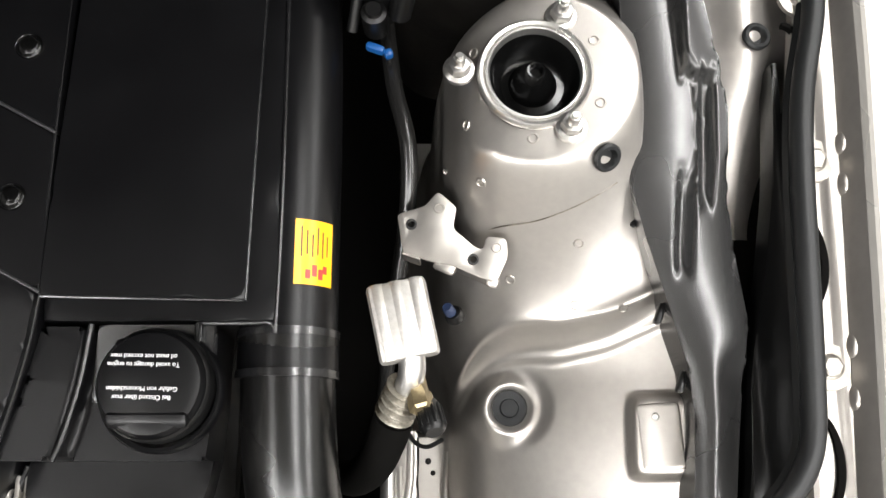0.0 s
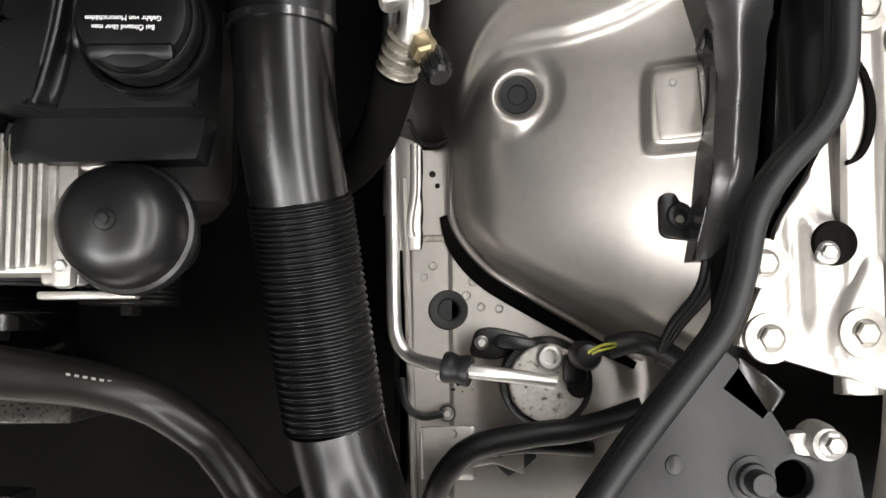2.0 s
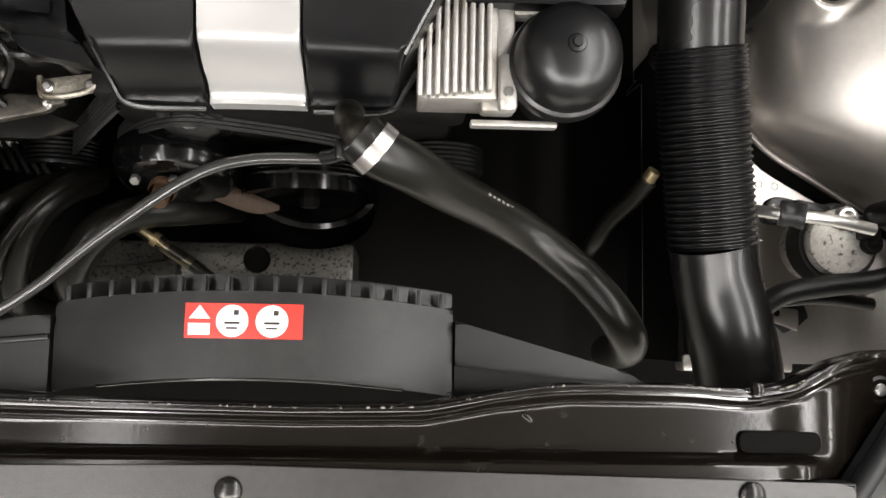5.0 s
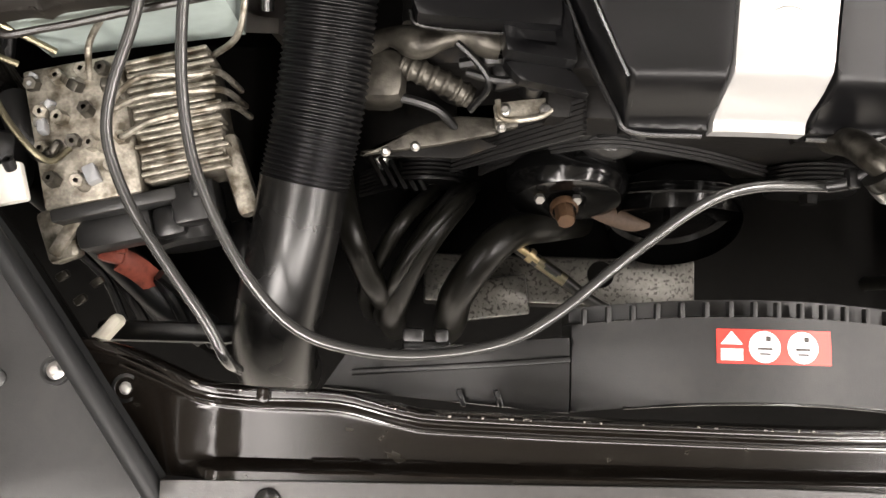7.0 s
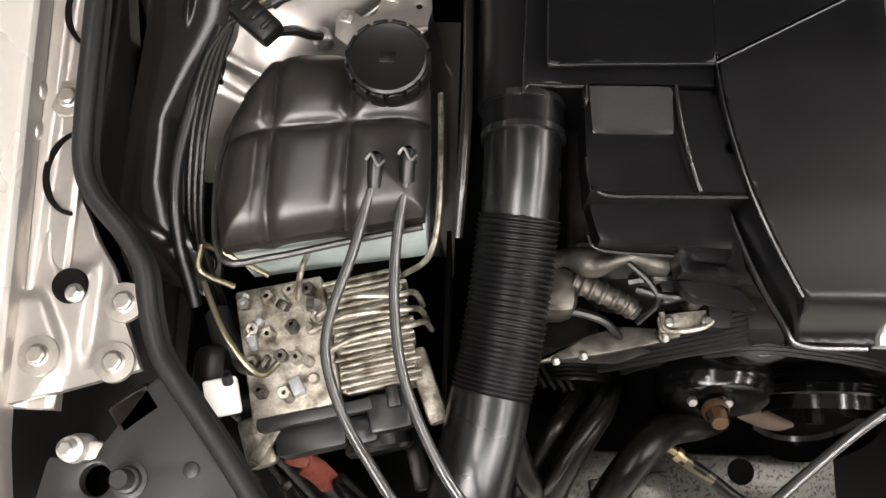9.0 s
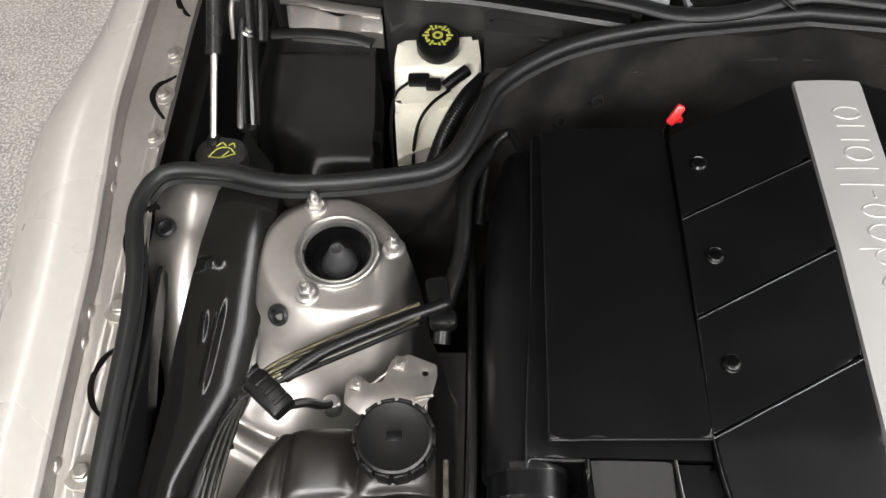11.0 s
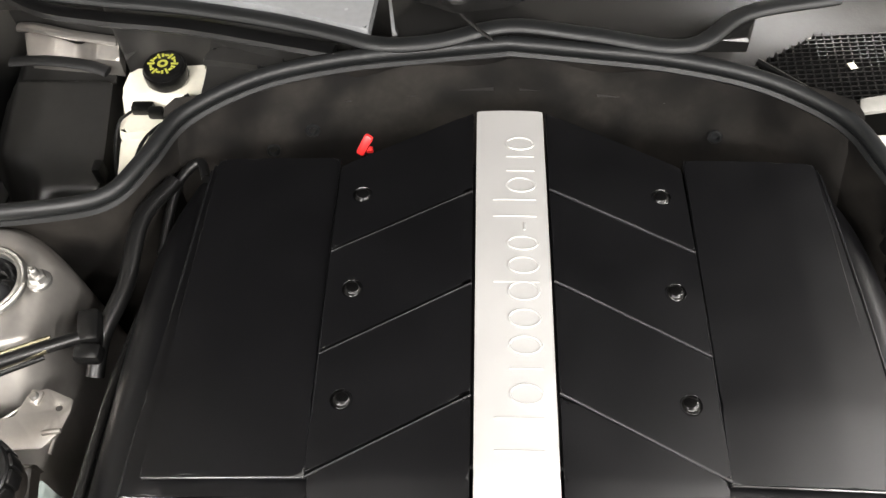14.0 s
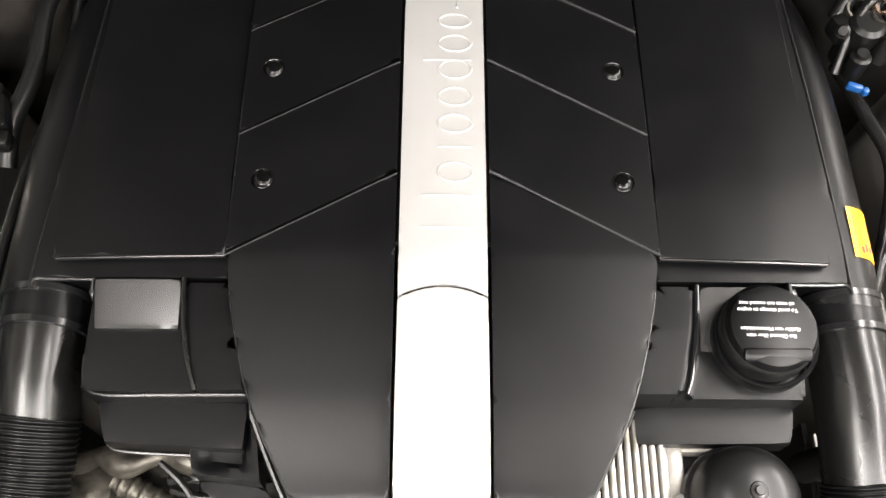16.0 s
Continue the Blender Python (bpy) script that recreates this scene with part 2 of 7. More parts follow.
def tube(pts, radius, n=14, sub=6, section=None, cap=True):
    """A pipe along a smoothed line. radius: a number, or a function of 0..1. section: (across, up) factors of the round."""
    line = smooth_path(pts, sub)
    bm, rings = bmesh.new(), []
    side = None
    for i, c in enumerate(line):
        d = (line[min(i + 1, len(line) - 1)] - line[max(i - 1, 0)]).normalized()
        if side is None:
            side = d.cross(Vector((0, 0, 1)))
            side = side if side.length > 0.01 else Vector((1, 0, 0))
        side = (side - d * side.dot(d)).normalized()
        up = side.cross(d)
        r = radius(i / (len(line) - 1)) if callable(radius) else radius
        sx, sy = section or (1, 1)
        rings.append([bm.verts.new(c + side * (math.cos(2 * math.pi * k / n) * r * sx) + up * (math.sin(2 * math.pi * k / n) * r * sy)) for k in range(n)])
    for a, b in zip(rings, rings[1:]):
        for k in range(n):
            bm.faces.new((a[k], a[(k + 1) % n], b[(k + 1) % n], b[k]))
    if cap:
        bm.faces.new(rings[0])
        bm.faces.new(rings[-1])
    return bm


def rounded(pts, r, n=4):
    """Rounds the corners of a flat outline."""
    out = []
    for i, p in enumerate(pts):
        a, b, c = Vector(pts[i - 1]), Vector(p), Vector(pts[(i + 1) % len(pts)])
        u, w = (a - b), (c - b)
        k = min(r, u.length * 0.45, w.length * 0.45)
        p0, p1 = b + u.normalized() * k, b + w.normalized() * k
        for j in range(n + 1):
            t = j / n
            out.append(tuple(p0.lerp(b, t).lerp(b.lerp(p1, t), t)))
    return out


def slab(outline, z0, z1, bev=0.002, holes=()):
    """An upright-sided plate with an outline in x and y, a softened rim, and open holes (x, y, radius)."""
    bm = bmesh.new()
    loops = [outline] + [[(hx + hr * math.cos(a * math.pi / 10), hy + hr * math.sin(a * math.pi / 10)) for a in range(20)] for hx, hy, hr in holes]
    edges = []
    for lp in loops:
        vs = [bm.verts.new((x, y, z1)) for x, y in lp]
        edges += [bm.edges.new((vs[i - 1], vs[i])) for i in range(len(vs))]
    bmesh.ops.triangle_fill(bm, edges=edges, use_beauty=True, use_dissolve=False)
    rim = [e for e in bm.edges if len(e.link_faces) == 1]
    res = bmesh.ops.extrude_face_region(bm, geom=bm.faces[:])
    down = [v for v in res["geom"] if isinstance(v, bmesh.types.BMVert)]
    bmesh.ops.translate(bm, vec=(0, 0, z0 - z1), verts=down)
    if bev:
        top = [e for e in bm.edges if all(abs(v.co.z - z1) < 1e-6 for v in e.verts) and any(abs(f.normal.z) < 0.5 for f in e.link_faces)]
        bm.normal_update()
        top = [e for e in bm.edges if all(abs(v.co.z - z1) < 1e-6 for v in e.verts) and any(abs(f.normal.z) < 0.5 for f in e.link_faces)]
        bmesh.ops.bevel(bm, geom=top, offset=bev, segments=2, affect="EDGES", profile=0.5)
    return bm


def panel(left, right, height, nu=12, nv=24, depth=0.02, bev=0.004, seg=3):
    """A shaped sheet between two lines in x and y, with a height for each place, rounded rim and skirt."""
    bm = bmesh.new()
    L, R = [Vector((x, y, 0)) for x, y in left], [Vector((x, y, 0)) for x, y in right]

    def along(line, t):
        seglen = [(b - a).length for a, b in zip(line, line[1:])]
        d = t * sum(seglen)
        for a, b, s in zip(line, line[1:], seglen):
            if d <= s or b is line[-1]:
                return a.lerp(b, min(1, d / s))
            d -= s

    grid = []
    for j in range(nv + 1):
        a, b = along(L, j / nv), along(R, j / nv)
        row = []
        for i in range(nu + 1):
            p = a.lerp(b, i / nu)
            row.append(bm.verts.new((p.x, p.y, height(p.x, p.y))))
        grid.append(row)
    for r0, r1 in zip(grid, grid[1:]):
        for i in range(nu):
            bm.faces.new((r0[i], r0[i + 1], r1[i + 1], r1[i]))
    rim = grid[0][:-1] + [r[-1] for r in grid[:-1]] + grid[-1][:0:-1] + [r[0] for r in grid[:0:-1]]
    low = [bm.verts.new((v.co.x, v.co.y, v.co.z - depth)) for v in rim]
    k = len(rim)
    for i in range(k):
        bm.faces.new((rim[i], rim[(i + 1) % k], low[(i + 1) % k], low[i]))
    if bev:
        es = [e for i in range(k) for e in rim[i].link_edges if e.other_vert(rim[i]) is rim[(i + 1) % k]]
        bmesh.ops.bevel(bm, geom=es, offset=bev, segments=seg, affect="EDGES", profile=0.5)
    return bm


def step(a, b, t):
    t = min(1, max(0, (t - a) / (b - a)))
    return t * t * (3 - 2 * t)


def lerp_table(t, table):
    """Straight lines between (place, value) pairs."""
    if t <= table[0][0]:
        return table[0][1]
    for (a, va), (b, vb) in zip(table, table[1:]):
        if t <= b:
            return va + (vb - va) * (t - a) / (b - a)
    return table[-1][1]


def field(x0, x1, y0, y1, nx, ny, height, keep=None):
    """A sheet over a rectangle with a height for each place."""
    bm = bmesh.new()
    g = [[bm.verts.new((x0 + (x1 - x0) * i / nx, y0 + (y1 - y0) * j / ny, height(x0 + (x1 - x0) * i / nx, y0 + (y1 - y0) * j / ny))) for i in range(nx + 1)] for j in range(ny + 1)]
    for j in range(ny):
        for i in range(nx):
            if keep is None or keep(x0 + (x1 - x0) * (i + 0.5) / nx, y0 + (y1 - y0) * (j + 0.5) / ny):
                bm.faces.new((g[j][i], g[j][i + 1], g[j + 1][i + 1], g[j + 1][i]))
    bmesh.ops.delete(bm, geom=[v for v in bm.verts if not v.link_faces], context="VERTS")
    return bm


def ribbon(pts, z0, z1, thick, sub=4):
    """An upright wall of even thickness along a smoothed line in x and y; z0, z1: numbers or functions of (x, y)."""
    line = smooth_path([(x, y, 0) for x, y in pts], sub)
    bm, rows = bmesh.new(), []
    for i, c in enumerate(line):
        d = (line[min(i + 1, len(line) - 1)] - line[max(i - 1, 0)]).normalized()
        s = Vector((d.y, -d.x, 0)) * thick / 2
        a, b = (z0(c.x, c.y) if callable(z0) else z0), (z1(c.x, c.y) if callable(z1) else z1)
        rows.append([bm.verts.new((q.x, q.y, z)) for q, z in ((c - s, a), (c + s, a), (c + s, b), (c - s, b))])
    for r, q in zip(rows, rows[1:]):
        for k in range(4):
            bm.faces.new((r[k], r[(k + 1) % 4], q[(k + 1) % 4], q[k]))
    bm.faces.new(rows[0]), bm.faces.new(rows[-1])
    return bm


def hex_bolt_bm(r=0.008, h=0.007, flange=0.012):
    body = lathe([(0, h), (r * 0.8, h), (r, h - 0.0012), (r, 0.0015)], 6)
    fl = lathe([(r * 0.9, 0.003), (flange * 0.9, 0.0018), (flange, 0.0008), (flange, -0.002)], 24)
    return join(body, fl)


def stud_nut_bm():
    nut = lathe([(0.0055, 0.012), (0.0085, 0.0115), (0.0095, 0.010), (0.0095, 0.003)], 6)
    fl = lathe([(0.009, 0.0035), (0.0125, 0.002), (0.013, 0), (0.013, -0.002)], 24)
    stud = lathe([(0, 0.022), (0.004, 0.022), (0.005, 0.0205), (0.005, 0.010)], 16)
    tip = lathe([(0, 0.026), (0.0025, 0.026), (0.003, 0.0225), (0.003, 0.020)], 12)
    return join(nut, fl, stud, tip)


BOLT = mesh_of("bolt", hex_bolt_bm(), ZINC)
BIG_BOLT = mesh_of("washer_bolt", join(hex_bolt_bm(0.0085, 0.008, 0.011), lathe([(0.010, 0.002), (0.0175, 0.0015), (0.018, -0.002)], 28)), mat("painted_bolt", (0.33, 0.31, 0.28), 0.4, 0.85, 0.2, 80))
NUT = mesh_of("stud_nut", stud_nut_bm(), ZINC)
SPOT = mesh_of("spot_weld", lathe([(0, -0.0006), (0.0028, -0.0004), (0.0034, 0.0008), (0.0042, 0.0008), (0.005, -0.001)], 14), PAINT)
PLUG = mesh_of("hole_plug", lathe([(0.0, -0.004), (0.006, -0.004), (0.0068, 0.0005), (0.008, 0.0022), (0.0105, 0.0022), (0.012, 0.0005), (0.012, -0.002)], 24), RUBBER)

# ---- the garage ----
ground = solo("ground", block(0, 0.6, -0.02, 9, 9, 0.04, 0), FLOOR, "speckled light grey sealed garage floor", "floor", kind="structure")
for wname, wx, wy, sx, sy in (("wall_north", 0, 5.1, 9.2, 0.1), ("wall_south", 0, -3.9, 9.2, 0.1), ("wall_east", 4.55, 0.6, 0.1, 9.1), ("wall_west", -4.55, 0.6, 0.1, 9.1)):
    solo(wname, block(wx, wy, 1.42, sx, sy, 2.84, 0), WALL, "plain off-white painted garage wall", "wall", kind="structure")
solo("ceiling", block(0, 0.6, 2.87, 9.2, 9.2, 0.06, 0), CEIL, "plain grey garage ceiling", "ceiling", kind="structure")
solo("undertray", block(0, 0.5, 0.24, 1.84, 1.5, 0.02, 0.004), VOID, "black plastic tray under the engine", "undertray", kind="structure")

# ---- car body: aprons, towers, fenders ----
DOME = ((0.46, 0.335), (0.49, 0.268), (0.502, 0.238), (0.529, 0.208), (0.573, 0.18), (0.638, 0.142), (0.692, 0.115), (0.76, 0.075))
BEAD = ((0.47, 0.30), (0.498, 0.345), (0.507, 0.365), (0.523, 0.383), (0.545, 0.394), (0.566, 0.395), (0.59, 0.393), (0.63, 0.400), (0.68, 0.421), (0.74, 0.44))


def apron_height(x, y):
    """Inner wheel apron: chassis rail, bulging wheel dome with its two beads, cone and tower top (x outwards)."""
    rail = 0.49 - (0.16 * step(0.449, 0.437, x) if y < 0.34 else 0.0)
    edge = 0.490 - 0.018 * step(0.37, 0.45, y) + 0.05 * step(0.64, 0.71, y)
    u, v = max(0.0, x - edge), max(0.0, y - (lerp_table(x - 0.004, DOME) + lerp_table(x, DOME) + lerp_table(x + 0.004, DOME)) / 3)
    dome = 0.10 * (1 - math.exp(-u / 0.015)) + 0.75 * u - 0.9 * u * u
    dome = 0.49 + dome * (0.5 * (1 - math.exp(-(v / 0.011) ** 1.5)) + 0.5 * (1 - math.exp(-v / 0.075)))
    q = math.hypot((x - 0.5615) * 0.9, y - 0.6035)
    cone = 0.795 - 0.165 * (1 - math.exp(-(max(0.0, q - 0.072) / 0.095) ** 1.25)) + lerp_table(y, ((0.40, 0.55), (0.54, 0.05))) * (x - 0.56)
    cone = 0.49 + (cone - 0.49) * (1 - math.exp(-u / 0.012)) if y > 0.33 else dome
    low = sum(lerp_table(x + k * 0.006, BEAD) for k in (-1, 0, 1)) / 3
    high = low + 0.026
    w = step(low - 0.006, high + 0.008, y)
    top = dome + (cone - dome) * w
    top += 0.0035 * math.exp(-((y - low) / 0.0045) ** 2) * step(0.494, 0.505, x) + 0.0045 * math.exp(-((y - high) / 0.005) ** 2) * step(0.494, 0.505, x)
    side = lerp_table(y, ((0.26, 0.71), (0.37, 0.695), (0.40, 0.685), (0.47, 0.661), (0.56, 0.652), (0.70, 0.646)))
    top -= 0.12 * step(side - 0.006, side + 0.025, x)
    pad = math.hypot(x - 0.548, y - 0.351)
    top += (0.622 + 0.3 * (x - 0.548) + 0.1 * (y - 0.351) - top) * step(0.040, 0.021, pad)
    top += 0.0035 * math.exp(-((pad - 0.022) / 0.006) ** 2) - 0.003 * step(0.022, 0.016, pad)
    pad = ((abs(x - 0.668) / 0.0195) ** 6 + (abs(y - 0.323) / 0.030) ** 6) ** (1 / 6)
    top += (0.699 + 0.40 * (x - 0.668) + 0.12 * (y - 0.323) - top) * step(1.25, 1.0, pad)
    if x < edge:
        return rail - (0.2 * step(edge, edge - 0.03, x) * step(0.33, 0.345, y))
    d = min(u, v)
    return rail + (top - rail) * step(0.0, 0.006, d) + 0.0025 * math.exp(-(d / 0.003) ** 2)


def side_apron(s, dy, nx, ny):
    body = thing("wheel_apron", (s * 0.6, 0.35, 0.3), "champagne metallic inner wheel apron with suspension tower", "body panel", "inner wheel aprons")
    bm = field(0.43, 0.775, -0.03, 0.735, nx, ny, apron_height, lambda x, y: math.hypot(x - 0.5615, y - 0.6035) > 0.0385 and (s > 0 or y > 0.31))
    if s < 0:
        bmesh.ops.scale(bm, vec=(-1, 1, 1), verts=bm.verts)
    bmesh.ops.translate(bm, vec=(0, dy, 0), verts=bm.verts)
    part("apron_sheet", bm, PAINT, body, angle=60)
    return body


apron_r = side_apron(1, 0, 172, 300)
apron_l = side_apron(-1, 0.026, 120, 220)

for body, cx, cy, studs in ((apron_r, 0.561, 0.603, ((0.500, 0.606), (0.583, 0.653), (0.588, 0.557))), (apron_l, -0.5625, 0.630, ((-0.592, 0.690), (-0.501, 0.634), (-0.589, 0.577)))):
    m = pose(cx, cy, 0.796)
    part("tower_ring", lathe([(0.047, -0.001), (0.0465, 0.003), (0.0445, 0.005), (0.042, 0.0042), (0.041, 0.002), (0.0395, 0.0045), (0.038, 0.0045), (0.0365, 0.001), (0.0365, -0.006)], 48, m), ZINC, body, "bright rolled steel ring")
    part("strut_mount", lathe([(0.0395, 0.002), (0.036, -0.004), (0.033, -0.016), (0.026, -0.022), (0.018, -0.021)], 40, m), JET, body, "black rubber strut mount")
    # left cap takes the paler tone to paint in its reflections
    part("dust_cap", lathe([(0.0205, -0.022), (0.0185, -0.019), (0.0085, 0.006), (0.007, 0.008), (0.0055, 0.0078), (0.005, 0.003), (0, 0.003)], 28, m), JET if cx > 0 else CAP_LIT, body, "conical black plastic cap")
    for sx, sy in studs:
        put("stud_nut", NUT, pose(sx, sy, 0.798), body, "zinc-plated stud with flange nut")
for body, sg, px, py, dy in ((apron_r, 1, 0.617, 0.534, 0.0), (apron_l, -1, 0.620, 0.531, 0.026)):
    gx, gy = (apron_height(px + 0.012, py) - apron_height(px - 0.012, py)) / 0.024, (apron_height(px, py + 0.012) - apron_height(px, py - 0.012)) / 0.024
    put("hole_plug", PLUG, pose(sg * px, py + dy, apron_height(px, py) + 0.0055, math.degrees(math.atan(gy)), -sg * math.degrees(math.atan(gx)), 0), body, "round black rubber plug")
for wx, wy in ((0.512, 0.628), (0.506, 0.568), (0.558, 0.549), (0.612, 0.578), (0.609, 0.632), (0.49, 0.548), (0.518, 0.522), (0.60, 0.478), (0.53, 0.475), (0.545, 0.455), (0.60, 0.432), (0.64, 0.428), (0.505, 0.181), (0.52, 0.17), (0.538, 0.168), (0.478, 0.10), (0.49, 0.045), (0.463, 0.20), (0.472, 0.212), (0.512, 0.195)):
    gx, gy = ((apron_height(wx + 0.004 * k, wy + 0.004 * (1 - k)) - apron_height(wx - 0.004 * k, wy - 0.004 * (1 - k))) / 0.008 for k in (1, 0))
    put("spot_weld", SPOT, pose(wx, wy, apron_height(wx, wy) + 0.0006, math.degrees(math.atan(gy)), -math.degrees(math.atan(gx)), 0), apron_r)
part("grommet", lathe([(0.0, -0.002), (0.008, -0.002), (0.009, 0.0005), (0.0155, 0.001), (0.0165, -0.001), (0.0165, -0.006)], 36, pose(0.548, 0.351, apron_height(0.548, 0.351) + 0.005, 6, -14)), RUBBER, apron_r, "black rubber drain grommet")
part("grommet", lathe([(0.0, 0.0005), (0.010, 0.0005), (0.011, 0.0015), (0.013, 0.002), (0.019, 0.002), (0.02, 0), (0.02, -0.004)], 36, pose(0.487, 0.167, 0.492)), RUBBER, apron_r, "large black rubber grommet in the rail")
part("reinforcement_patch", moved(slab(rounded([(-0.017, -0.027), (0.017, -0.027), (0.017, 0.027), (-0.017, 0.027)], 0.004), -0.002, 0.0035, 0.0012), pose(0.668, 0.323, apron_height(0.668, 0.323) + 0.0005, 6, -20.8, 3)), PAINT, apron_r, "bare bright rectangular patch")
put("stud_nut", BOLT, pose(0.664, 0.339, apron_height(0.664, 0.339) + 0.002, 6, -20, 0) @ Matrix.Diagonal((0.4, 0.4, 0.9, 1)), apron_r)
# crease where the tower sheet overlaps the dome
part("sheet_joint", tube([(x, y, apron_height(x, y) + 0.0004) for x, y in ((0.497, 0.492), (0.53, 0.492), (0.565, 0.494), (0.60, 0.505), (0.628, 0.521))], 0.0006, 6, 6), DIRTY_ALU, apron_r, "thin dark seam of sealant")
# rail details, front
part("dome_hem", tube([(0.4925, 0.315, 0.496), (0.4905, 0.266, 0.496), (0.5015, 0.237, 0.496), (0.5285, 0.2065, 0.496), (0.573, 0.178, 0.496), (0.638, 0.140, 0.496), (0.68, 0.118, 0.496)], 0.0042, 10, 8), PAINT, apron_r, "folded hem along the dome foot")
# flat black tube draws the shade under the overhanging dome
part("hem_gap", tube([(0.484, 0.262, 0.494), (0.495, 0.230, 0.494), (0.522, 0.199, 0.494), (0.567, 0.170, 0.494), (0.632, 0.132, 0.494), (0.672, 0.110, 0.494)], lambda u: 0.003 + 0.006 * math.sin(math.pi * min(1, 0.15 + u * 0.8)), 8, 8, (1.0, 0.35)), VOID, apron_r, "black strip painted as the shade beneath the folded hem")
part("rail_bead", tube([(0.452, -0.02, 0.492), (0.449, 0.09, 0.492), (0.4455, 0.2, 0.492), (0.442, 0.30, 0.492)], 0.004, 8, 6), PAINT, apron_r)
part("rail_plate", slab(rounded([(0.458, 0.0), (0.512, 0.0), (0.512, 0.052), (0.458, 0.052)], 0.004), 0.488, 0.4935, 0.001), PAINT, apron_r, "welded front rail plate")
part("rail_bracket", slab(rounded([(0.437, 0.227), (0.4595, 0.227), (0.4605, 0.335), (0.437, 0.345)], 0.003), 0.488, 0.4935, 0.001), PAINT, apron_r, "overlapping sheet welded on the rail")
part("pressed_rib", tube([(0.4535, 0.335, 0.494), (0.4535, 0.30, 0.494), (0.4525, 0.28, 0.494), (0.4495, 0.262, 0.494), (0.4485, 0.248, 0.494), (0.4515, 0.240, 0.493)], 0.0042, 10, 6, (1.0, 0.5)), PAINT, apron_r, "pressed rib on the welded sheet")
part("sealant_bead", tube([(0.461, 0.33, 0.4935), (0.4615, 0.30, 0.4935), (0.4605, 0.283, 0.4935), (0.4618, 0.27, 0.4935), (0.4607, 0.255, 0.4935), (0.461, 0.242, 0.4935), (0.460, 0.228, 0.4935)], lambda u: 0.0009 + 0.0003 * math.sin(u * 23), 6, 5), DARK, apron_r, "thin dark bead of sealant")
part("sheet_step", tube([(0.460, 0.239, 0.4915), (0.475, 0.2395, 0.4915), (0.4935, 0.240, 0.4915)], 0.0034, 8, 4, (1.0, 0.3)), DIRTY_ALU, apron_r, "dull step between two rail sheets")
for mx, my, mr in ((0.497, 0.094, 0.0055), (0.503, 0.097, 0.004), (0.492, 0.088, 0.0035), (0.50, 0.086, 0.002), (0.487, 0.102, 0.0018), (0.51, 0.088, 0.0016), (0.472, 0.305, 0.0035), (0.477, 0.293, 0.0028), (0.47, 0.036, 0.003), (0.466, 0.018, 0.003)):
    part("mud_spot", lathe([(0, 0.0022), (mr * 0.5, 0.002), (mr * 0.85, 0.0012), (mr, -0.0005)], 9, pose(mx, my, 0.4905, 6, 4, mr * 9000)), DARK, apron_r, "dark speck of road dirt")
part("crossbar", block(0.497, -0.031, 0.466, 0.125, 0.018, 0.03, 0.003), PAINT, apron_r, "pale crossbar end")


for s in (1, -1):
    solo("wheel_liner", slab([(s * x, y) for x, y in ((0.71, -0.12), (0.93, -0.12), (0.93, 1.30), (0.71, 1.30))][::s], 0.585, 0.59, 0), DUSTY, "black plastic wheel arch liner", "liner", "wheel liners")
    solo("sound_shield", ribbon([(s * 0.434, -0.03), (s * 0.434, 0.15), (s * 0.434, 0.36)], 0.25, 0.478, 0.006), VOID, "black sound shield along the chassis rail", "liner", "sound shields")


